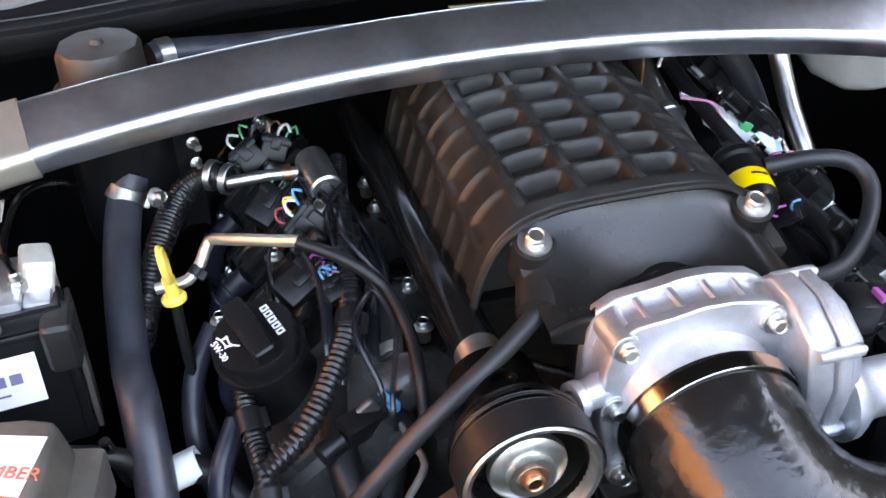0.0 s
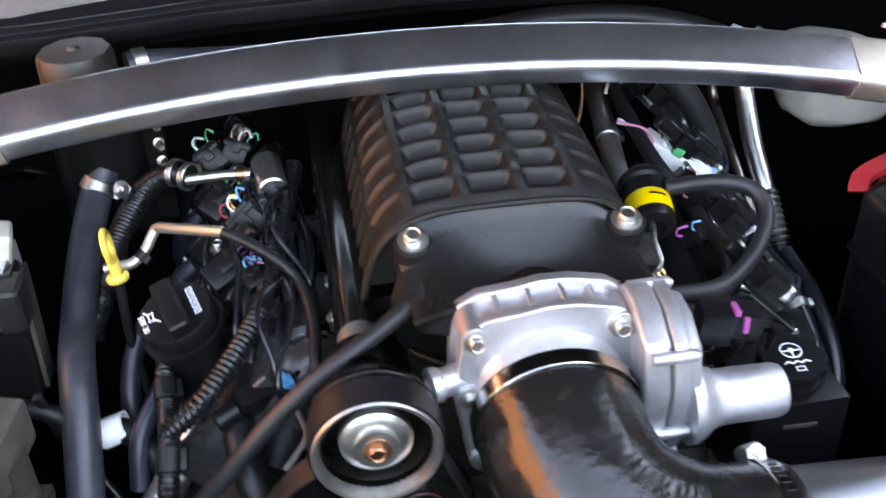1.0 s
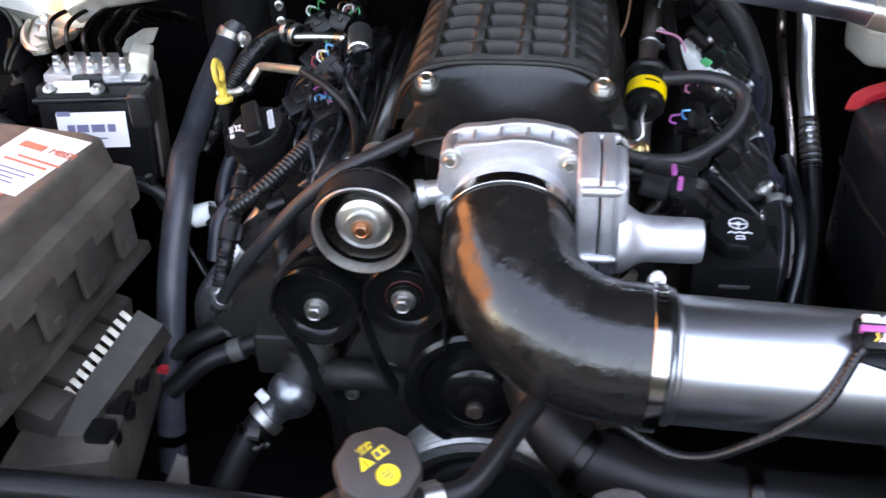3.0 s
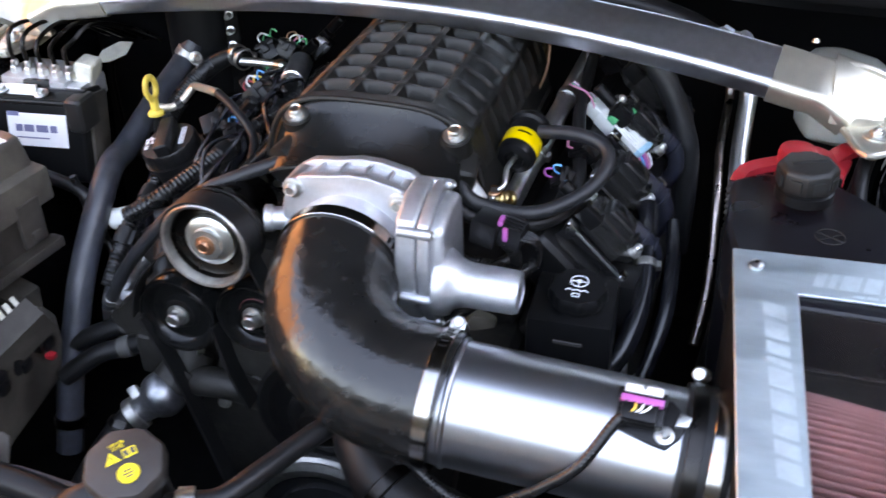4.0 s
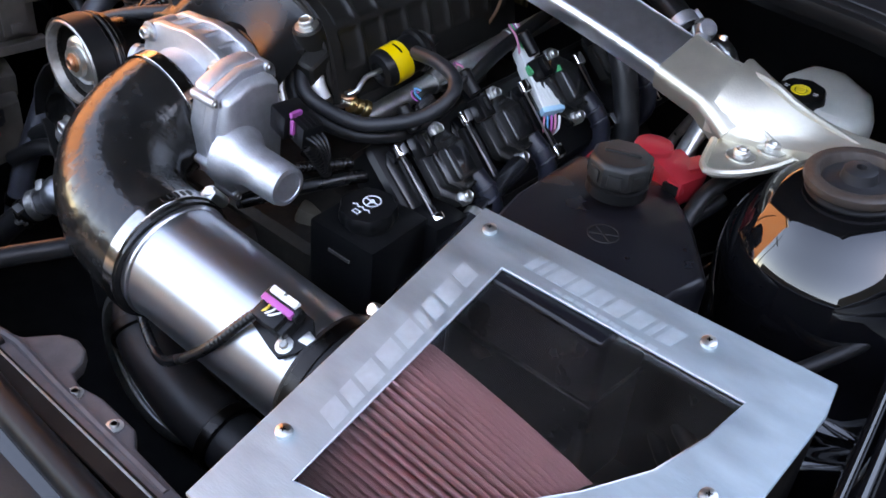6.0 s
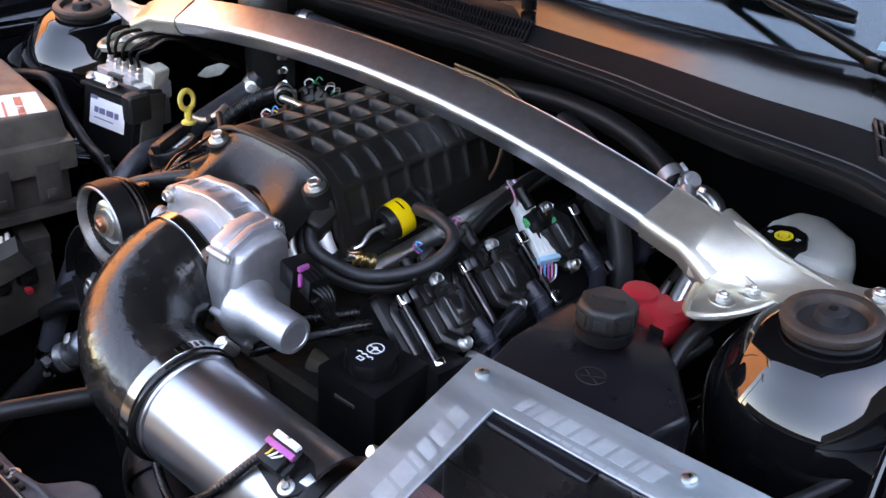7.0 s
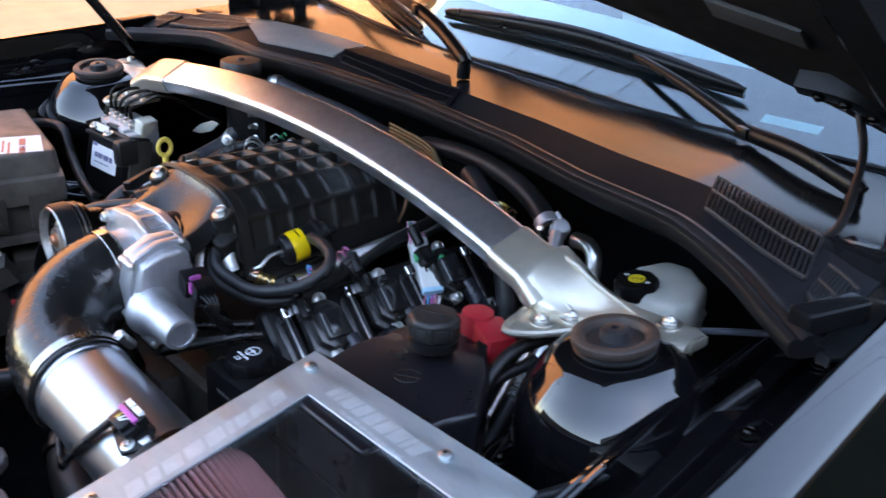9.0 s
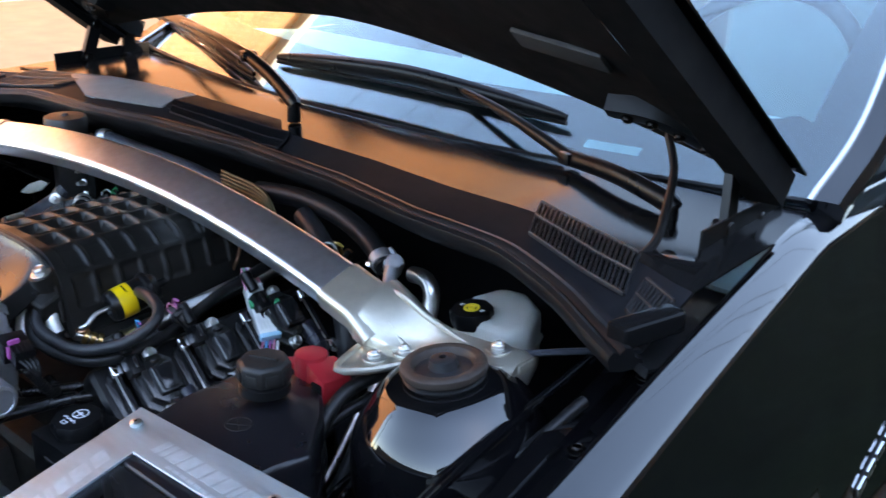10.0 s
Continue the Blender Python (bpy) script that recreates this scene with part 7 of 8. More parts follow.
hose_thing("coolant_vent_hose", [(-0.130, 0.08, 0.80), (-0.135, 0.03, 0.815), (-0.138, -0.03, 0.818), (-0.139, -0.09, 0.812), (-0.145, -0.13, 0.79), (-0.17, -0.19, 0.76)], 0.0115, RUBBER_GREY, "dull grey rubber coolant hose", clamps=((0.62, 0.008, ZINC), (0.75, 0.008, ZINC)))
hose_thing("heater_hose", [(-0.180, -0.095, 0.805), (-0.187, -0.125, 0.802), (-0.193, -0.165, 0.795), (-0.187, -0.205, 0.775), (-0.17, -0.23, 0.74)], 0.0120, RUBBER, "black rubber heater hose")
hose_thing("crossover_hose", [(-0.046, -0.152, 0.892), (-0.056, -0.171, 0.889), (-0.092, -0.197, 0.880), (-0.127, -0.213, 0.866), (-0.160, -0.220, 0.840), (-0.190, -0.224, 0.808), (-0.225, -0.222, 0.765), (-0.26, -0.215, 0.71)], 0.0066, RUBBER_GREY, "black rubber hose from the supercharger nose", clamps=((0.06, 0.008, DARKSTEEL), (0.95, 0.008, STEEL)))
hose_thing("drain_hose", [(-0.318, -0.115, 0.745), (-0.300, -0.114, 0.750), (-0.284, -0.117, 0.748), (-0.262, -0.140, 0.735), (-0.245, -0.17, 0.70)], 0.0105, RUBBER, "black hose with a white taped end", clamps=((0.10, 0.022, WHITEPL),))
hose_thing("wiring_cable", [(-0.152, -0.168, 0.810), (-0.147, -0.178, 0.800), (-0.143, -0.20, 0.80), (-0.16, -0.215, 0.785)], 0.0026, GREYPL, "grey sleeved wire behind the pulley", "cable")
hose_thing("wiring_cable", [(-0.148, -0.055, 0.845), (-0.140, -0.07, 0.838), (-0.135, -0.10, 0.832), (-0.142, -0.135, 0.815), (-0.15, -0.15, 0.815)], 0.0022, LOOM, "thin twisted black wire", "cable")
hose_thing("wiring_cable", [(-0.06, -0.135, 0.815), (-0.04, -0.15, 0.812), (-0.01, -0.165, 0.808), (0.03, -0.175, 0.80)], 0.004, LOOM, "black corrugated wire below the throttle", "cable", 0.14, 0.004)
hose_thing("orange_wire", [(0.128, 0.102, 0.925), (0.131, 0.098, 0.905), (0.128, 0.094, 0.880), (0.12, 0.09, 0.86)], 0.0018, COPPER, "coppery wire behind the supercharger", "cable")
hose_thing("spark_lead", [(-0.264, -0.020, 0.80), (-0.285, -0.05, 0.775), (-0.29, -0.08, 0.74), (-0.28, -0.1, 0.69)], 0.0085, WIREBL, "dark blue-black ignition lead")
hose_thing("spark_lead", [(-0.258, -0.10, 0.775), (-0.275, -0.13, 0.755), (-0.28, -0.15, 0.72)], 0.0085, WIREBL, "dark blue-black ignition lead")


def abs_module():
    a = thing("abs_module", (-0.415, -0.03, 0.74), "anti-lock brake unit with a labelled black controller", "brake unit")
    m = at((-0.4165, -0.052, 0.812), (0.12, -1.0, 0.22), (1, 0.12, 0))
    body = part("controller", joined(box(0.116, 0.108, 0.040, m, 0.006, 3), box(0.122, 0.006, 0.044, m @ Matrix.Translation((0, 0.038, 0.002)), 0.002), box(0.006, 0.100, 0.044, m @ Matrix.Translation((0.054, 0, 0.002)), 0.002), box(0.034, 0.016, 0.030, m @ Matrix.Translation((-0.004, 0.054, -0.002)), 0.004)), PLASTIC, a)
    part("label", box(0.072, 0.038, 0.0006, m @ Matrix.Translation((-0.004, 0.006, 0.0206)), 0), WHITEPAPER, body, "white printed label")
    part("label_print", bars([(-0.028, 0.018, 0.014, 0.005), (-0.022, 0.002, 0.008, 0.008), (-0.010, 0.002, 0.012, 0.008), (0.006, 0.002, 0.014, 0.008), (0.020, 0.002, 0.008, 0.008), (-0.006, -0.009, 0.04, 0.0015)], m @ Matrix.Translation((-0.004, 0.006, 0.0212))), PRINTBLUE, body)
    block = part("valve_block", joined(between((-0.470, -0.050, 0.800), (-0.385, 0.008, 0.874), 0.003), between((-0.385, -0.048, 0.845), (-0.366, 0.0, 0.870), 0.003)), CAST, a, "pale alloy valve block")
    part("plug", joined(between((-0.375, -0.075, 0.825), (-0.352, -0.04, 0.866), 0.008, 3)), DUSTY, a)
    part("sensor", moved(box(0.022, 0.030, 0.038, Matrix(), 0.005, 3), Matrix.Translation((-0.376, -0.018, 0.872)) @ pose(0, 0, 0, 0, 14, 10)), TERMINAL, a, "cream sensor block")
    part("edge_strip", box(0.004, 0.098, 0.036, m @ Matrix.Translation((0.0605, 0, -0.002)), 0.001), RELAYBOX, body, "dusty controller edge")
    part("top_tab", box(0.036, 0.012, 0.004, m @ Matrix.Translation((-0.018, 0.052, 0.0195)), 0.001), WHITEPAPER, body, "white tab")
    for k in range(2):
        part("bolt", bolt(at((-0.455 + 0.05 * k, -0.066, 0.866), (0, -0.3, 1)), 0.005, 0.008, 0.005), ZINC, body)
    for k in range(5):
        x = -0.458 + 0.018 * k
        part("union", joined(cyl(0.0065, 0.010, at((x, -0.034, 0.872)), 6), cyl(0.0042, 0.008, at((x, -0.034, 0.881)), 12)), ZINC, block)
        part("brake_line", sweep([(x, -0.034, 0.886), (x - 0.002, -0.034, 0.905), (x - 0.001, -0.024 + 0.002 * k, 0.922 - 0.003 * k), (x + 0.010, 0.008, 0.922), (x + 0.024, 0.05, 0.905), (x + 0.035, 0.10, 0.87)], 0.0026, 8), DARKSTEEL, a)


abs_module()


def loose_tag():
    t = thing("pale_tag", (-0.436, 0.117, 0.80), "pale plastic tag on a stalk beside the brake unit", "tag")
    part("blade", prism([(-0.026, -0.004), (-0.010, -0.010), (0.014, -0.009), (0.028, 0.004), (0.012, 0.011), (-0.012, 0.008)], -0.0015, 0.0015, at((-0.436, 0.117, 0.838), (0.2, -0.7, 0.7), (0.8, 0.3, 0.4)), 0.001, 2), TERMINAL, t)
    part("stalk", sweep([(-0.440, 0.118, 0.832), (-0.445, 0.118, 0.80), (-0.445, 0.118, 0.74)], 0.003, 8), DARKSTEEL, t)


loose_tag()


def fuse_box():
    f = thing("fuse_box", (-0.45, -0.33, 0.66), "dusty dark plastic fuse box with a white label", "fuse box")
    m = Matrix()
    part("lid", prism([(-0.60, -0.152), (-0.372, -0.158), (-0.336, -0.162), (-0.336, -0.50), (-0.60, -0.50)], 0.800, 0.838, m, 0.004, 2), FUSEBOX, f)
    part("lid_top", prism([(-0.595, -0.156), (-0.372, -0.160), (-0.352, -0.165), (-0.352, -0.495), (-0.595, -0.495)], 0.836, 0.872, m, 0.006, 3, taper=0.96), FUSEBOX, f)
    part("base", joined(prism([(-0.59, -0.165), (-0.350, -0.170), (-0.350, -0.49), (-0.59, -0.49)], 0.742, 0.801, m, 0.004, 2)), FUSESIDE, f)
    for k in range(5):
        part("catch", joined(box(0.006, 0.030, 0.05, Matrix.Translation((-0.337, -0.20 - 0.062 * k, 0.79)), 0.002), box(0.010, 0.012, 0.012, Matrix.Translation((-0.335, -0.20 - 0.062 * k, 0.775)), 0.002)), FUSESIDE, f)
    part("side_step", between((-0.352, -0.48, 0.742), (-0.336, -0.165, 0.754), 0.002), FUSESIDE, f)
    lab = at((-0.402, -0.226, 0.8725), (0.02, 0.0, 1), (0.965, -0.26, 0))
    label = part("label", box(0.072, 0.098, 0.0008, lab @ Matrix.Rotation(0.10, 4, "Z"), 0), WHITEPAPER, f, "white label with red print")
    lm = at((-0.3715, -0.2105, 0.8731), (0.02, 0, 1), (0.97, -0.22, 0))
    part("label_print", words("MBER", 0.0125, lm), PRINTRED, label, "red printed word")
    part("label_print", bars([(-0.036, 0, 0.028, 0.009), (-0.012, -0.018, 0.05, 0.003), (-0.02, -0.026, 0.05, 0.003), (-0.010, -0.074, 0.024, 0.005), (-0.04, -0.072, 0.018, 0.004)], lm), PRINTRED, label)
    part("label_print", bars([(-0.022, -0.038, 0.05, 0.0016), (-0.026, -0.044, 0.05, 0.0016), (-0.03, -0.05, 0.04, 0.0016), (-0.03, -0.056, 0.05, 0.0016)], lm), PRINTBLUE, label)

    pivot, turn = Vector((-0.35, -0.165, 0)), Matrix.Rotation(radians(-8), 3, "Z")
    f.location = pivot + turn @ (Vector(f.location) - pivot)
    f.rotation_euler[2] = radians(-8)


fuse_box()


def relay_box():
    r = thing("relay_box", (-0.345, -0.30, 0.62), "open relay box with bright fuse terminals", "relay box")
    part("tray", joined(prism([(-0.392, -0.195), (-0.325, -0.222), (-0.300, -0.40), (-0.392, -0.42)], 0.62, 0.692, Matrix(), 0.004, 2)), RELAYBOX, r)
    for k in range(4):
        part("relay", joined(box(0.040, 0.036, 0.030, Matrix.Translation((-0.372, -0.222 - 0.045 * k, 0.702)) @ pose(0, 0, 0, 0, 8, -12), 0.003)), RELAYBOX, r, "grey relay")
    part("terminal_rail", sweep([(-0.309, -0.263, 0.735), (-0.363, -0.365, 0.680)], 0.016, section=[(1, 0.2), (-1, 0.2), (-1.1, -1.6), (1.1, -1.6)], up=(0.1, -0.5, 0.85), smooth_line=False), RELAYBOX, r)
    for k in range(13):
        m = at((-0.316 - 0.0038 * k, -0.277 - 0.0072 * k, 0.743 - 0.0040 * k), (0.1, -0.5, 0.85), (0.8, -0.4, -0.3))
        part("terminal", joined(box(0.024, 0.0052, 0.004, m, 0.0008), box(0.005, 0.0052, 0.010, m @ Matrix.Translation((0.011, 0, -0.004)), 0.0008)), TERMINAL, r, "bright metal terminal")
    for k in range(4):
        part("fuse_holder", joined(box(0.022, 0.024, 0.020, Matrix.Translation((-0.318, -0.262 - 0.036 * k, 0.690)), 0.003), box(0.010, 0.014, 0.012, Matrix.Translation((-0.308, -0.262 - 0.036 * k, 0.686)), 0.002)), PLASTIC, r)
        if k == 0:
            part("fuse", box(0.010, 0.008, 0.006, Matrix.Translation((-0.302, -0.268 - 0.036 * k, 0.676)), 0.001), RED, r, "red fuse")


relay_box()
hose_thing("battery_cable", [(-0.66, -0.14, 0.80), (-0.64, -0.12, 0.825), (-0.575, -0.105, 0.846), (-0.516, -0.095, 0.849), (-0.465, -0.103, 0.818), (-0.40, -0.115, 0.797), (-0.335, -0.12, 0.778), (-0.325, -0.12, 0.72)], 0.0072, RUBBER, "thick black battery cable behind the fuse box", "cable")
hose_thing("wiring_cable", [(-0.345, -0.120, 0.80), (-0.338, -0.118, 0.76), (-0.325, -0.115, 0.72), (-0.30, -0.13, 0.68)], 0.004, LOOM, "thin black wire beside the fuse box", "cable")


# ---- front of the engine ----
def block_front():
    e = thing("engine_block", (-0.02, 0.0, 0.34), "grimy alloy engine block", "engine")
    part("block", between((-0.17, -0.20, 0.36), (0.17, 0.20, 0.73), 0.02, 3), CASTIRON, e)
    part("front_cover", prism([(-0.15, 0.46), (-0.16, 0.62), (-0.11, 0.72), (0.08, 0.72), (0.12, 0.60), (0.10, 0.46)], 0, 0.03, Matrix.Translation((0, -0.20, 0)) @ pose(0, 0, 0, 90, 0, 0), 0.006, 2), CASTIRON, e)
    part("pump_arm", sweep([(-0.19, -0.235, 0.645), (-0.15, -0.245, 0.660), (-0.11, -0.245, 0.662), (-0.07, -0.24, 0.648), (-0.03, -0.235, 0.64)], lambda t: 0.017 - 0.004 * t, 14), CASTIRON, e, "grimy cast water pump arm")
    part("brown_bracket", prism([(-0.09, 0.655), (-0.03, 0.66), (0.0, 0.72), (-0.03, 0.755), (-0.05, 0.74), (-0.05, 0.69)], 0, 0.012, Matrix.Translation((0, -0.215, 0)) @ pose(0, 0, 0, 90, 0, 0), 0.003, 2), material("brown_grimy_cast", (0.04, 0.028, 0.02), 0.6, 0.3, var=0.4), e)
    for x, z in ((-0.13, 0.625), (-0.09, 0.66), (-0.05, 0.60), (-0.15, 0.69), (-0.02, 0.69)):
        part("bolt", bolt(at((x, -0.232, z), (0, -1, 0.2)), 0.005, 0.0075, 0.006), STEEL, e)
    part("valley", between((-0.13, -0.16, 0.70), (0.16, 0.2, 0.775), 0.02, 2), CASTIRON, e)


block_front()


def pulley(name, c, r, mat, label, red=False, hub=0.4):
    p = thing(name, (c[0], c[1], c[2] - r), label, "pulley", "belt pulleys")
    m = at(c, (0, -1, 0.03))
    part("wheel", lathe([(0, -0.03), (r * 0.93, -0.03), (r, -0.027), (r, -0.003), (r * 0.95, 0.0), (r * 0.88, -0.001), (r * 0.82, -0.008), (r * 0.74, -0.011), (r * hub * 1.15, -0.011), (r * hub, -0.006), (r * hub * 0.85, -0.005), (0, -0.005)], m, 56), mat, p)
    if red:
        part("dust_ring", ring(r * 0.46, r * 0.34, 0.002, m @ Matrix.Translation((0, 0, -0.0112)), 32), REDDARK, p, "red dust ring")
    part("bolt", bolt(m @ Matrix.Translation((0, 0, -0.005)), 0.0078, 0.011, 0.011), STEEL, p, "pale centre bolt")


pulley("idler_pulley", (-0.147, -0.262, 0.752), 0.041, PULLEYBL, "black plastic idler pulley with a pale bolt")
pulley("idler_pulley", (-0.067, -0.260, 0.764), 0.038, PULLEYBL, "black plastic idler pulley with a red ring", True)


def water_pump():
    w = thing("water_pump_pulley", (-0.002, -0.275, 0.60), "large black stepped water pump pulley", "pulley", "belt pulleys")
    m = at((-0.002, -0.268, 0.668), (0, -1, 0.05))
    part("wheel", lathe([(0, -0.04), (0.066, -0.04), (0.068, -0.036), (0.068, 0.0), (0.064, 0.003), (0.055, 0.002), (0.05, -0.006), (0.036, -0.008), (0.033, 0.006), (0.028, 0.010), (0.018, 0.011), (0.016, 0.020), (0, 0.021)], m, 64), PULLEYBL, w)
    part("hub_nut", cyl(0.008, 0.008, m @ Matrix.Translation((0, 0, 0.019)), 18), RUST, w, "reddish hub nut")
    d = thing("crank_damper", (-0.02, -0.28, 0.40), "bright machined crank damper", "pulley", "belt pulleys")
    m = at((0.0, -0.285, 0.520), (0, -1, 0.05))
    part("rim", lathe([(0.08, -0.045), (0.097, -0.045)] + [(0.097 if k % 2 else 0.0945, -0.043 + 0.004 * k) for k in range(11)] + [(0.095, 0.0), (0.088, 0.003), (0.078, 0.0)], m, 72), STEEL, d)
    part("face", lathe([(0.0, -0.01), (0.03, -0.01), (0.032, -0.004), (0.06, -0.004), (0.062, -0.010), (0.079, -0.010)], m, 64), RUBBER_GREY, d)


water_pump()


def belt():
    """Ribbed belts between the pulleys."""
    flat = [(0.10, 1), (-0.10, 1), (-0.10, -1), (0.10, -1)]

    def run(pts, wide):
        return sweep(pts, wide, section=flat, up=(0, 1, 0), step=0.02)
    b = thing("drive_belt", (-0.10, -0.27, 0.55), "black ribbed drive belt round the pulleys", "belt")
    arc = [(-0.095 + 0.0445 * math.cos(a), -0.262, 0.849 + 0.0445 * math.sin(a)) for a in [radians(200 - 20 * k) for k in range(12)]]
    part("upper_run", sweep([(-0.188, -0.262, 0.752), (-0.178, -0.262, 0.79), (-0.150, -0.262, 0.825)] + arc + [(-0.040, -0.262, 0.80), (-0.030, -0.262, 0.77), (-0.03, -0.262, 0.72)], 0.011, section=[(0.0, 1), (0.14, 1), (0.14, -1), (0.0, -1)], up=(1, 0, 0), step=0.02), RUBBER, b)
    part("lower_run", sweep([(-0.186, -0.258, 0.745), (-0.160, -0.262, 0.69), (-0.140, -0.262, 0.62), (-0.115, -0.265, 0.53)], 0.010, section=[(0.0, 1), (0.3, 1), (0.3, -1), (0.0, -1)], up=(1, 0, 0), step=0.02), RUBBER, b)
    part("lower_run", sweep([(-0.108, -0.258, 0.75), (-0.095, -0.262, 0.70), (-0.080, -0.262, 0.66)], 0.010, section=[(0.0, 1), (0.3, 1), (0.3, -1), (0.0, -1)], up=(1, 0, 0), step=0.02), RUBBER, b)


belt()


def thermostat():
    t = thing("thermostat_housing", (-0.195, -0.24, 0.58), "bright cast thermostat housing", "housing")
    part("body", joined(between((-0.222, -0.235, 0.645), (-0.165, -0.19, 0.695), 0.006, 3)), CASTIRON, t)
    part("elbow", sweep([(-0.158, -0.222, 0.682), (-0.166, -0.236, 0.668), (-0.176, -0.252, 0.652)], lambda s: 0.021 + 0.002 * s, 24), CASTIRON, t, "grey cast neck")
    way = Vector((-0.6, -0.5, -0.42)).normalized()
    part("bulb", lathe([(0.0, -0.022)] + [(0.0245 * math.cos(q), 0.0225 * math.sin(q)) for q in [radians(-75 + 15 * k) for k in range(9)]] + [(0.0155, 0.0180), (0.0140, 0.030), (0.0, 0.030)], at((-0.181, -0.262, 0.648), way), 32), GRIMY_ALU, t, "bright rounded outlet")
    part("flange", lathe([(0, 0), (0.027, 0), (0.027, 0.005), (0, 0.005)], at((-0.166, -0.236, 0.668), (-0.4, -0.6, -0.6)), 24), CASTIRON, t)
    c = part("spring_clamp", ring(0.0185, 0.0150, 0.011, at(Vector((-0.181, -0.262, 0.648)) + way * 0.028, way), 24), STEEL, t, "bright spring clamp")
    part("clamp_ear", box(0.014, 0.010, 0.010, at(Vector((-0.206, -0.272, 0.652)), way), 0.002), STEEL, c)
    part("plug_stub", joined(box(0.012, 0.010, 0.014, at((-0.212, -0.300, 0.628), (0.3, -0.2, 0.9)), 0.002), cyl(0.005, 0.012, at((-0.205, -0.298, 0.620), way), 10)), GREYPL, t, "small grey plug")


thermostat()
hose_thing("lower_radiator_hose", [(-0.200, -0.277, 0.634), (-0.214, -0.289, 0.622), (-0.232, -0.315, 0.595), (-0.250, -0.36, 0.55), (-0.26, -0.43, 0.5)], 0.0145, RUBBER, "black radiator hose with bright clamps", segs=20, clamps=((0.10, 0.008, DARKSTEEL),))
hose_thing("heater_pipe", [(-0.225, -0.130, 0.765), (-0.240, -0.145, 0.748), (-0.256, -0.158, 0.727), (-0.272, -0.166, 0.707), (-0.287, -0.170, 0.682), (-0.292, -0.172, 0.64)], 0.0135, FOIL, "hose in a crinkled silver heat sleeve", segs=18)
hose_thing("heater_pipe", [(-0.272, -0.180, 0.689), (-0.238, -0.182, 0.695), (-0.200, -0.176, 0.704)], 0.0130, FOIL, "hose in a crinkled silver heat sleeve", segs=18, clamps=((0.9, 0.006, ZINC),))
hose_thing("coolant_hose", [(-0.222, -0.215, 0.672), (-0.250, -0.222, 0.662), (-0.275, -0.232, 0.655), (-0.31, -0.25, 0.63)], 0.0105, RUBBER, "black coolant hose with a printed clamp", clamps=((0.2, 0.014, GREYPL),))
hose_thing("coolant_hose", [(-0.222, -0.195, 0.690), (-0.252, -0.196, 0.676), (-0.29, -0.208, 0.662), (-0.33, -0.22, 0.64)], 0.0105, RUBBER, "black coolant hose with a printed clamp", clamps=((0.25, 0.014, GREYPL),))


def pressure_cap():
    c = thing("coolant_pressure_cap", (-0.045, -0.50, 0.72), "dark grey pressure cap with yellow warning print", "cap")
    m = at((-0.047, -0.490, 0.800), (0.12, -0.28, 1), (0.68, 0.74, 0.1)) @ Matrix.Scale(0.92, 4)
    part("neck", lathe([(0, -0.06), (0.026, -0.06), (0.026, -0.004), (0, -0.004)], m, 32), PLASTIC, c)
    part("pipe", sweep([m @ Vector((-0.02, 0.0, -0.01)), m @ Vector((-0.045, 0.004, -0.012)), m @ Vector((-0.065, 0.01, -0.03))], 0.0115, 16), RUBBER, c)
    cap = part("cap", lathe([(0, 0.000), (0.0295, 0.000), (0.031, 0.003), (0.031, 0.012), (0.029, 0.016), (0.026, 0.0168), (0, 0.0172)], m, 110, 0.055, 8), CAPBROWN, c, "scalloped dark grey cap")
    z = 0.0174
    part("warning_triangle", prism([(-0.012, 0.0), (0.0, 0.0), (-0.006, 0.0105)], z, z + 0.0004, m @ Matrix.Translation((-0.001, 0.002, 0)), 0), YPRINT, cap, "yellow warning triangle")
    part("warning_mark", bars([(-0.007, 0.0062, 0.0011, 0.004), (-0.007, 0.0033, 0.0012, 0.0012)], m @ Matrix.Translation((0, 0, z + 0.0005)), 0.0003), DARKSTEEL, cap)
    part("book_symbol", bars([(0.007, 0.006, 0.0105, 0.008)], m @ Matrix.Translation((0, 0, z)), 0.0006), YPRINT, cap, "yellow handbook symbol")
    part("book_mark", bars([(0.0043, 0.006, 0.0036, 0.0055), (0.0096, 0.006, 0.0036, 0.0055)], m @ Matrix.Translation((0, 0, z + 0.0004)), 0.0003), GREYPL, cap)
    part("hot_symbol", ring(0.0085, 0.0, 0.0005, m @ Matrix.Translation((0.0, -0.0115, z)), 28), YPRINT, cap, "yellow round symbol")
    part("hot_mark", bars([(0.0, -0.0115, 0.009, 0.0012), (0.0, -0.0088, 0.006, 0.0012), (0.0, -0.0142, 0.006, 0.0012)], m @ Matrix.Translation((0, 0, z + 0.0006)), 0.0003), GREYPL, cap)
    part("pressure_text", joined(words("140 kPa", 0.0040, m @ Matrix.Translation((0.0, 0.0175, z))), words("20 PSI", 0.0040, m @ Matrix.Translation((0.0, 0.0138, z)))), YPRINT, cap, "small yellow pressure rating")


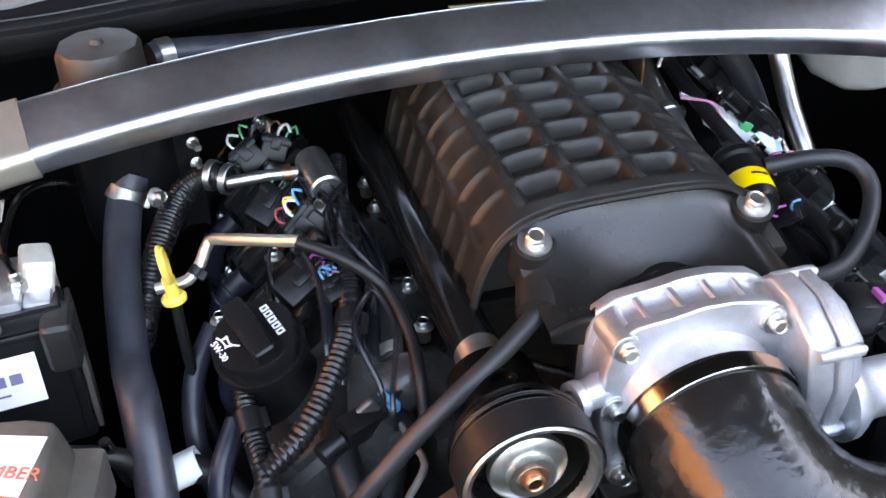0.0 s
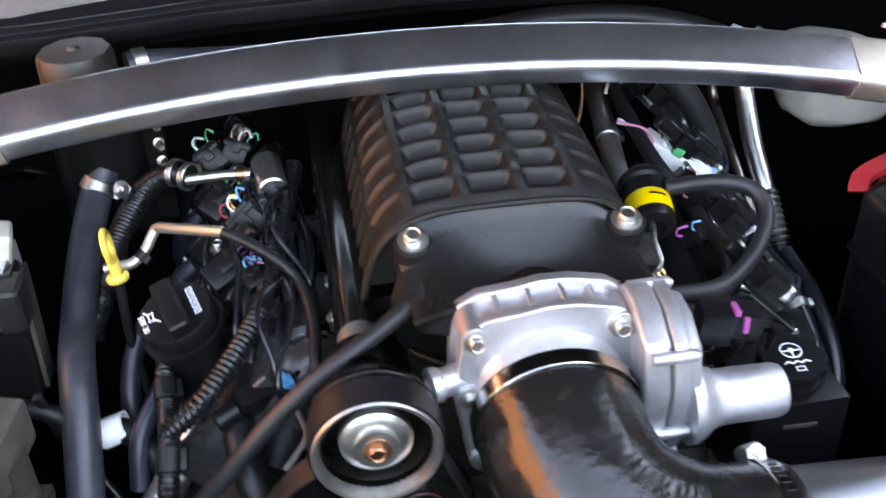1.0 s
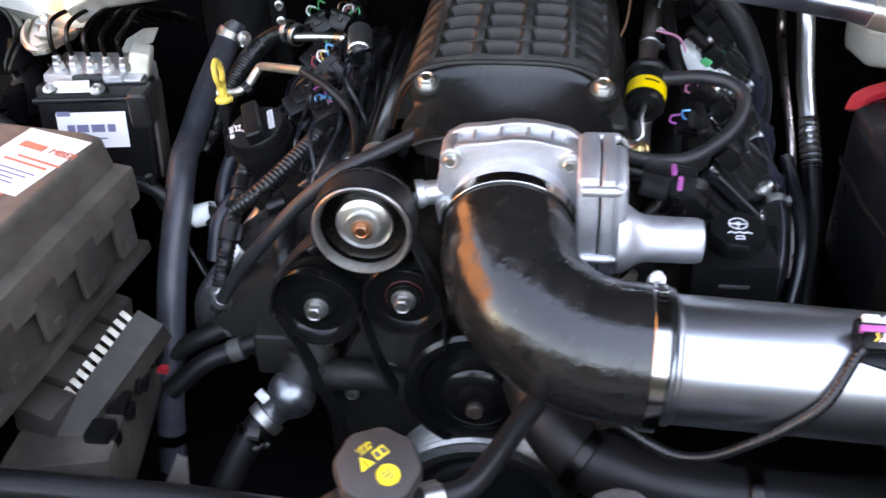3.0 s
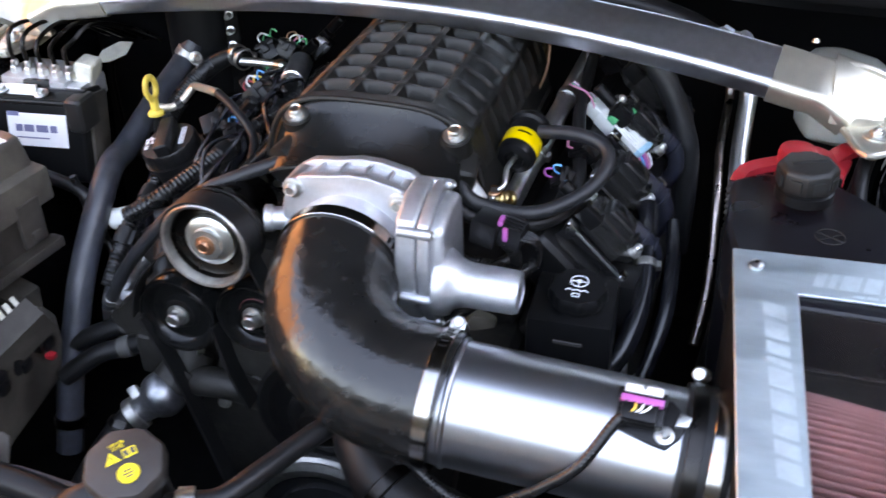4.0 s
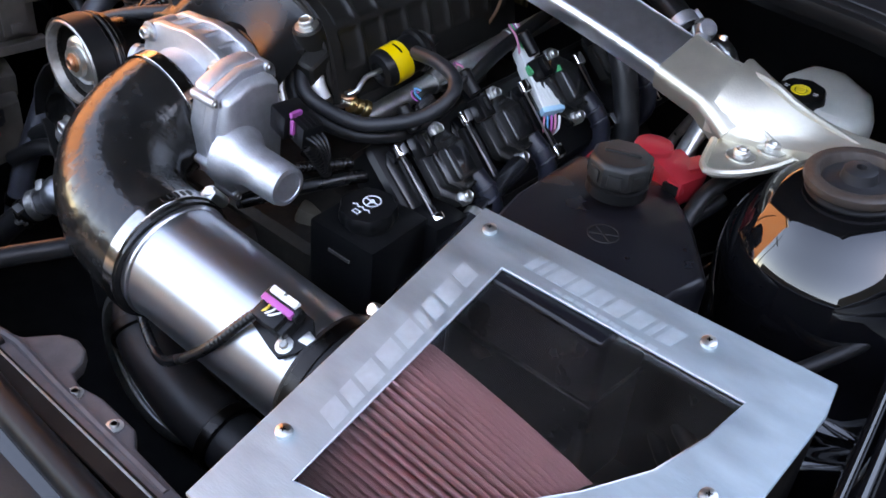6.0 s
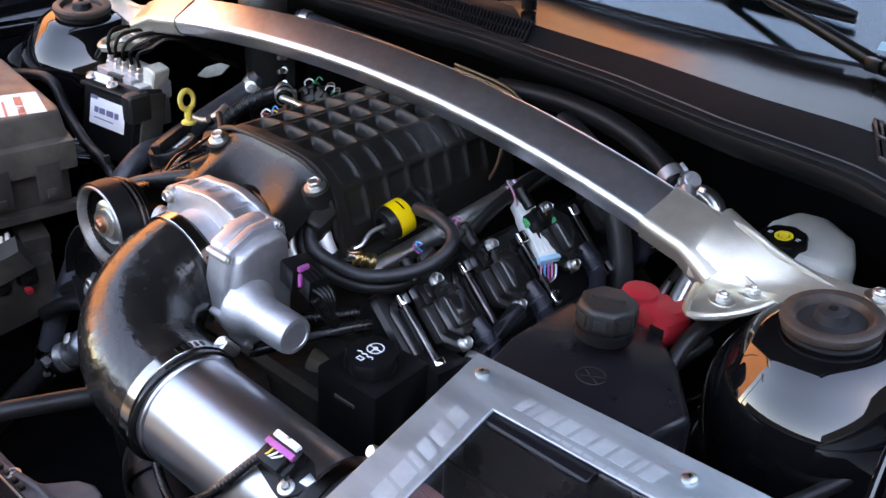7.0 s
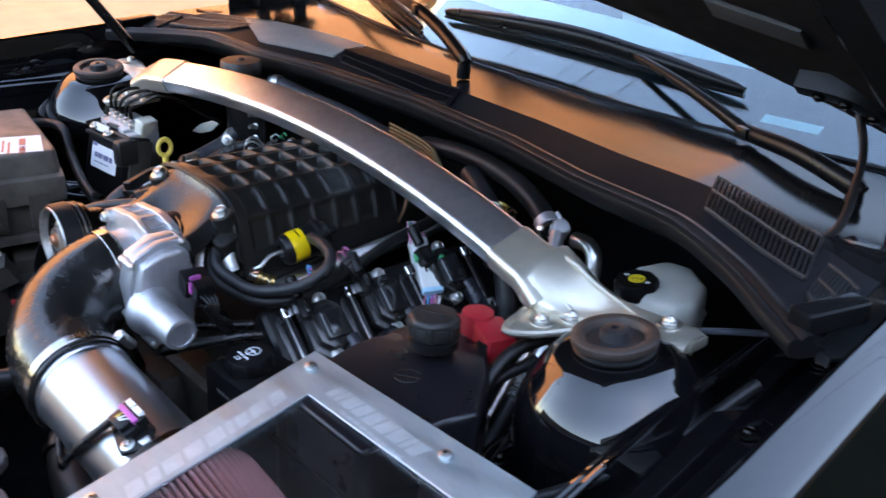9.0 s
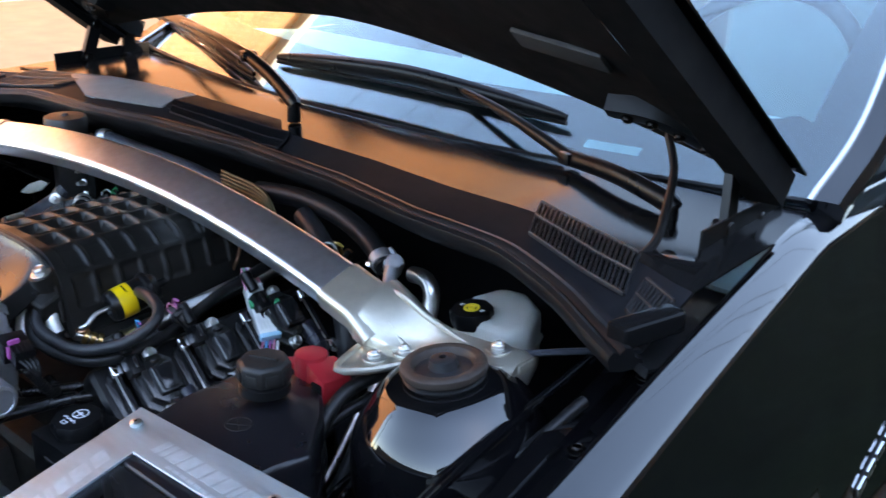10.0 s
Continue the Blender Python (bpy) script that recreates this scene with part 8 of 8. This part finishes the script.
pressure_cap()
hose_thing("overflow_hose", [(-0.026, -0.486, 0.768), (-0.004, -0.476, 0.767), (0.012, -0.468, 0.768), (0.028, -0.440, 0.770), (0.042, -0.405, 0.768), (0.056, -0.374, 0.766), (0.07, -0.335, 0.755), (0.075, -0.30, 0.73)], 0.0092, RUBBER, "grey rubber overflow hose with a bright clip", clamps=((0.04, 0.014, ZINC),))
hose_thing("lower_intake_hose", [(0.05, -0.285, 0.71), (0.066, -0.318, 0.695), (0.10, -0.345, 0.675), (0.17, -0.36, 0.66), (0.26, -0.36, 0.65), (0.36, -0.35, 0.64)], 0.0290, RUBBER, "wide black hose below the intake tube", segs=28, clamps=((0.22, 0.012, DARKSTEEL), (0.62, 0.012, DARKSTEEL)))
hose_thing("bay_seal", [(-0.60, -0.475, 0.742), (-0.40, -0.474, 0.742), (-0.266, -0.472, 0.738), (-0.165, -0.474, 0.735), (-0.064, -0.489, 0.732), (0.05, -0.497, 0.734), (0.12, -0.502, 0.735), (0.2, -0.507, 0.735), (0.4, -0.515, 0.735)], 0.0125, SEALRUB, "black rubber seal along the radiator panel", "seal")


def belt_pulley_right():
    p = thing("alternator_pulley", (0.16, -0.17, 0.60), "black ribbed accessory pulley below the reservoir", "pulley", "belt pulleys")
    m = at((0.170, -0.155, 0.640), (0.25, -0.9, 0.35))
    part("wheel", lathe([(0, -0.03), (0.055, -0.03)] + [(0.055 if k % 2 else 0.0525, -0.028 + 0.004 * k) for k in range(7)] + [(0.05, 0.0), (0.04, -0.006), (0.0, -0.006)], m, 56), GLOSS, p)
    a = thing("alternator", (0.20, -0.08, 0.55), "pale alloy accessory housing", "housing")
    part("body", joined(lathe([(0, 0), (0.055, 0), (0.06, 0.01), (0.06, 0.07), (0.05, 0.085), (0, 0.085)], at((0.205, -0.08, 0.64), (0.25, -0.9, 0.35)), 36), box(0.04, 0.03, 0.02, Matrix.Translation((0.215, -0.135, 0.70)), 0.004), box(0.03, 0.03, 0.02, Matrix.Translation((0.255, -0.155, 0.70)), 0.004)), CAST, a)
    part("lug", joined(box(0.03, 0.02, 0.018, Matrix.Translation((0.125, -0.165, 0.735)) @ pose(0, 0, 0, 0, 20, 30), 0.004)), material("pale_zinc_casting", (0.22, 0.20, 0.16), 0.5, 0.6, var=0.2), a)


belt_pulley_right()
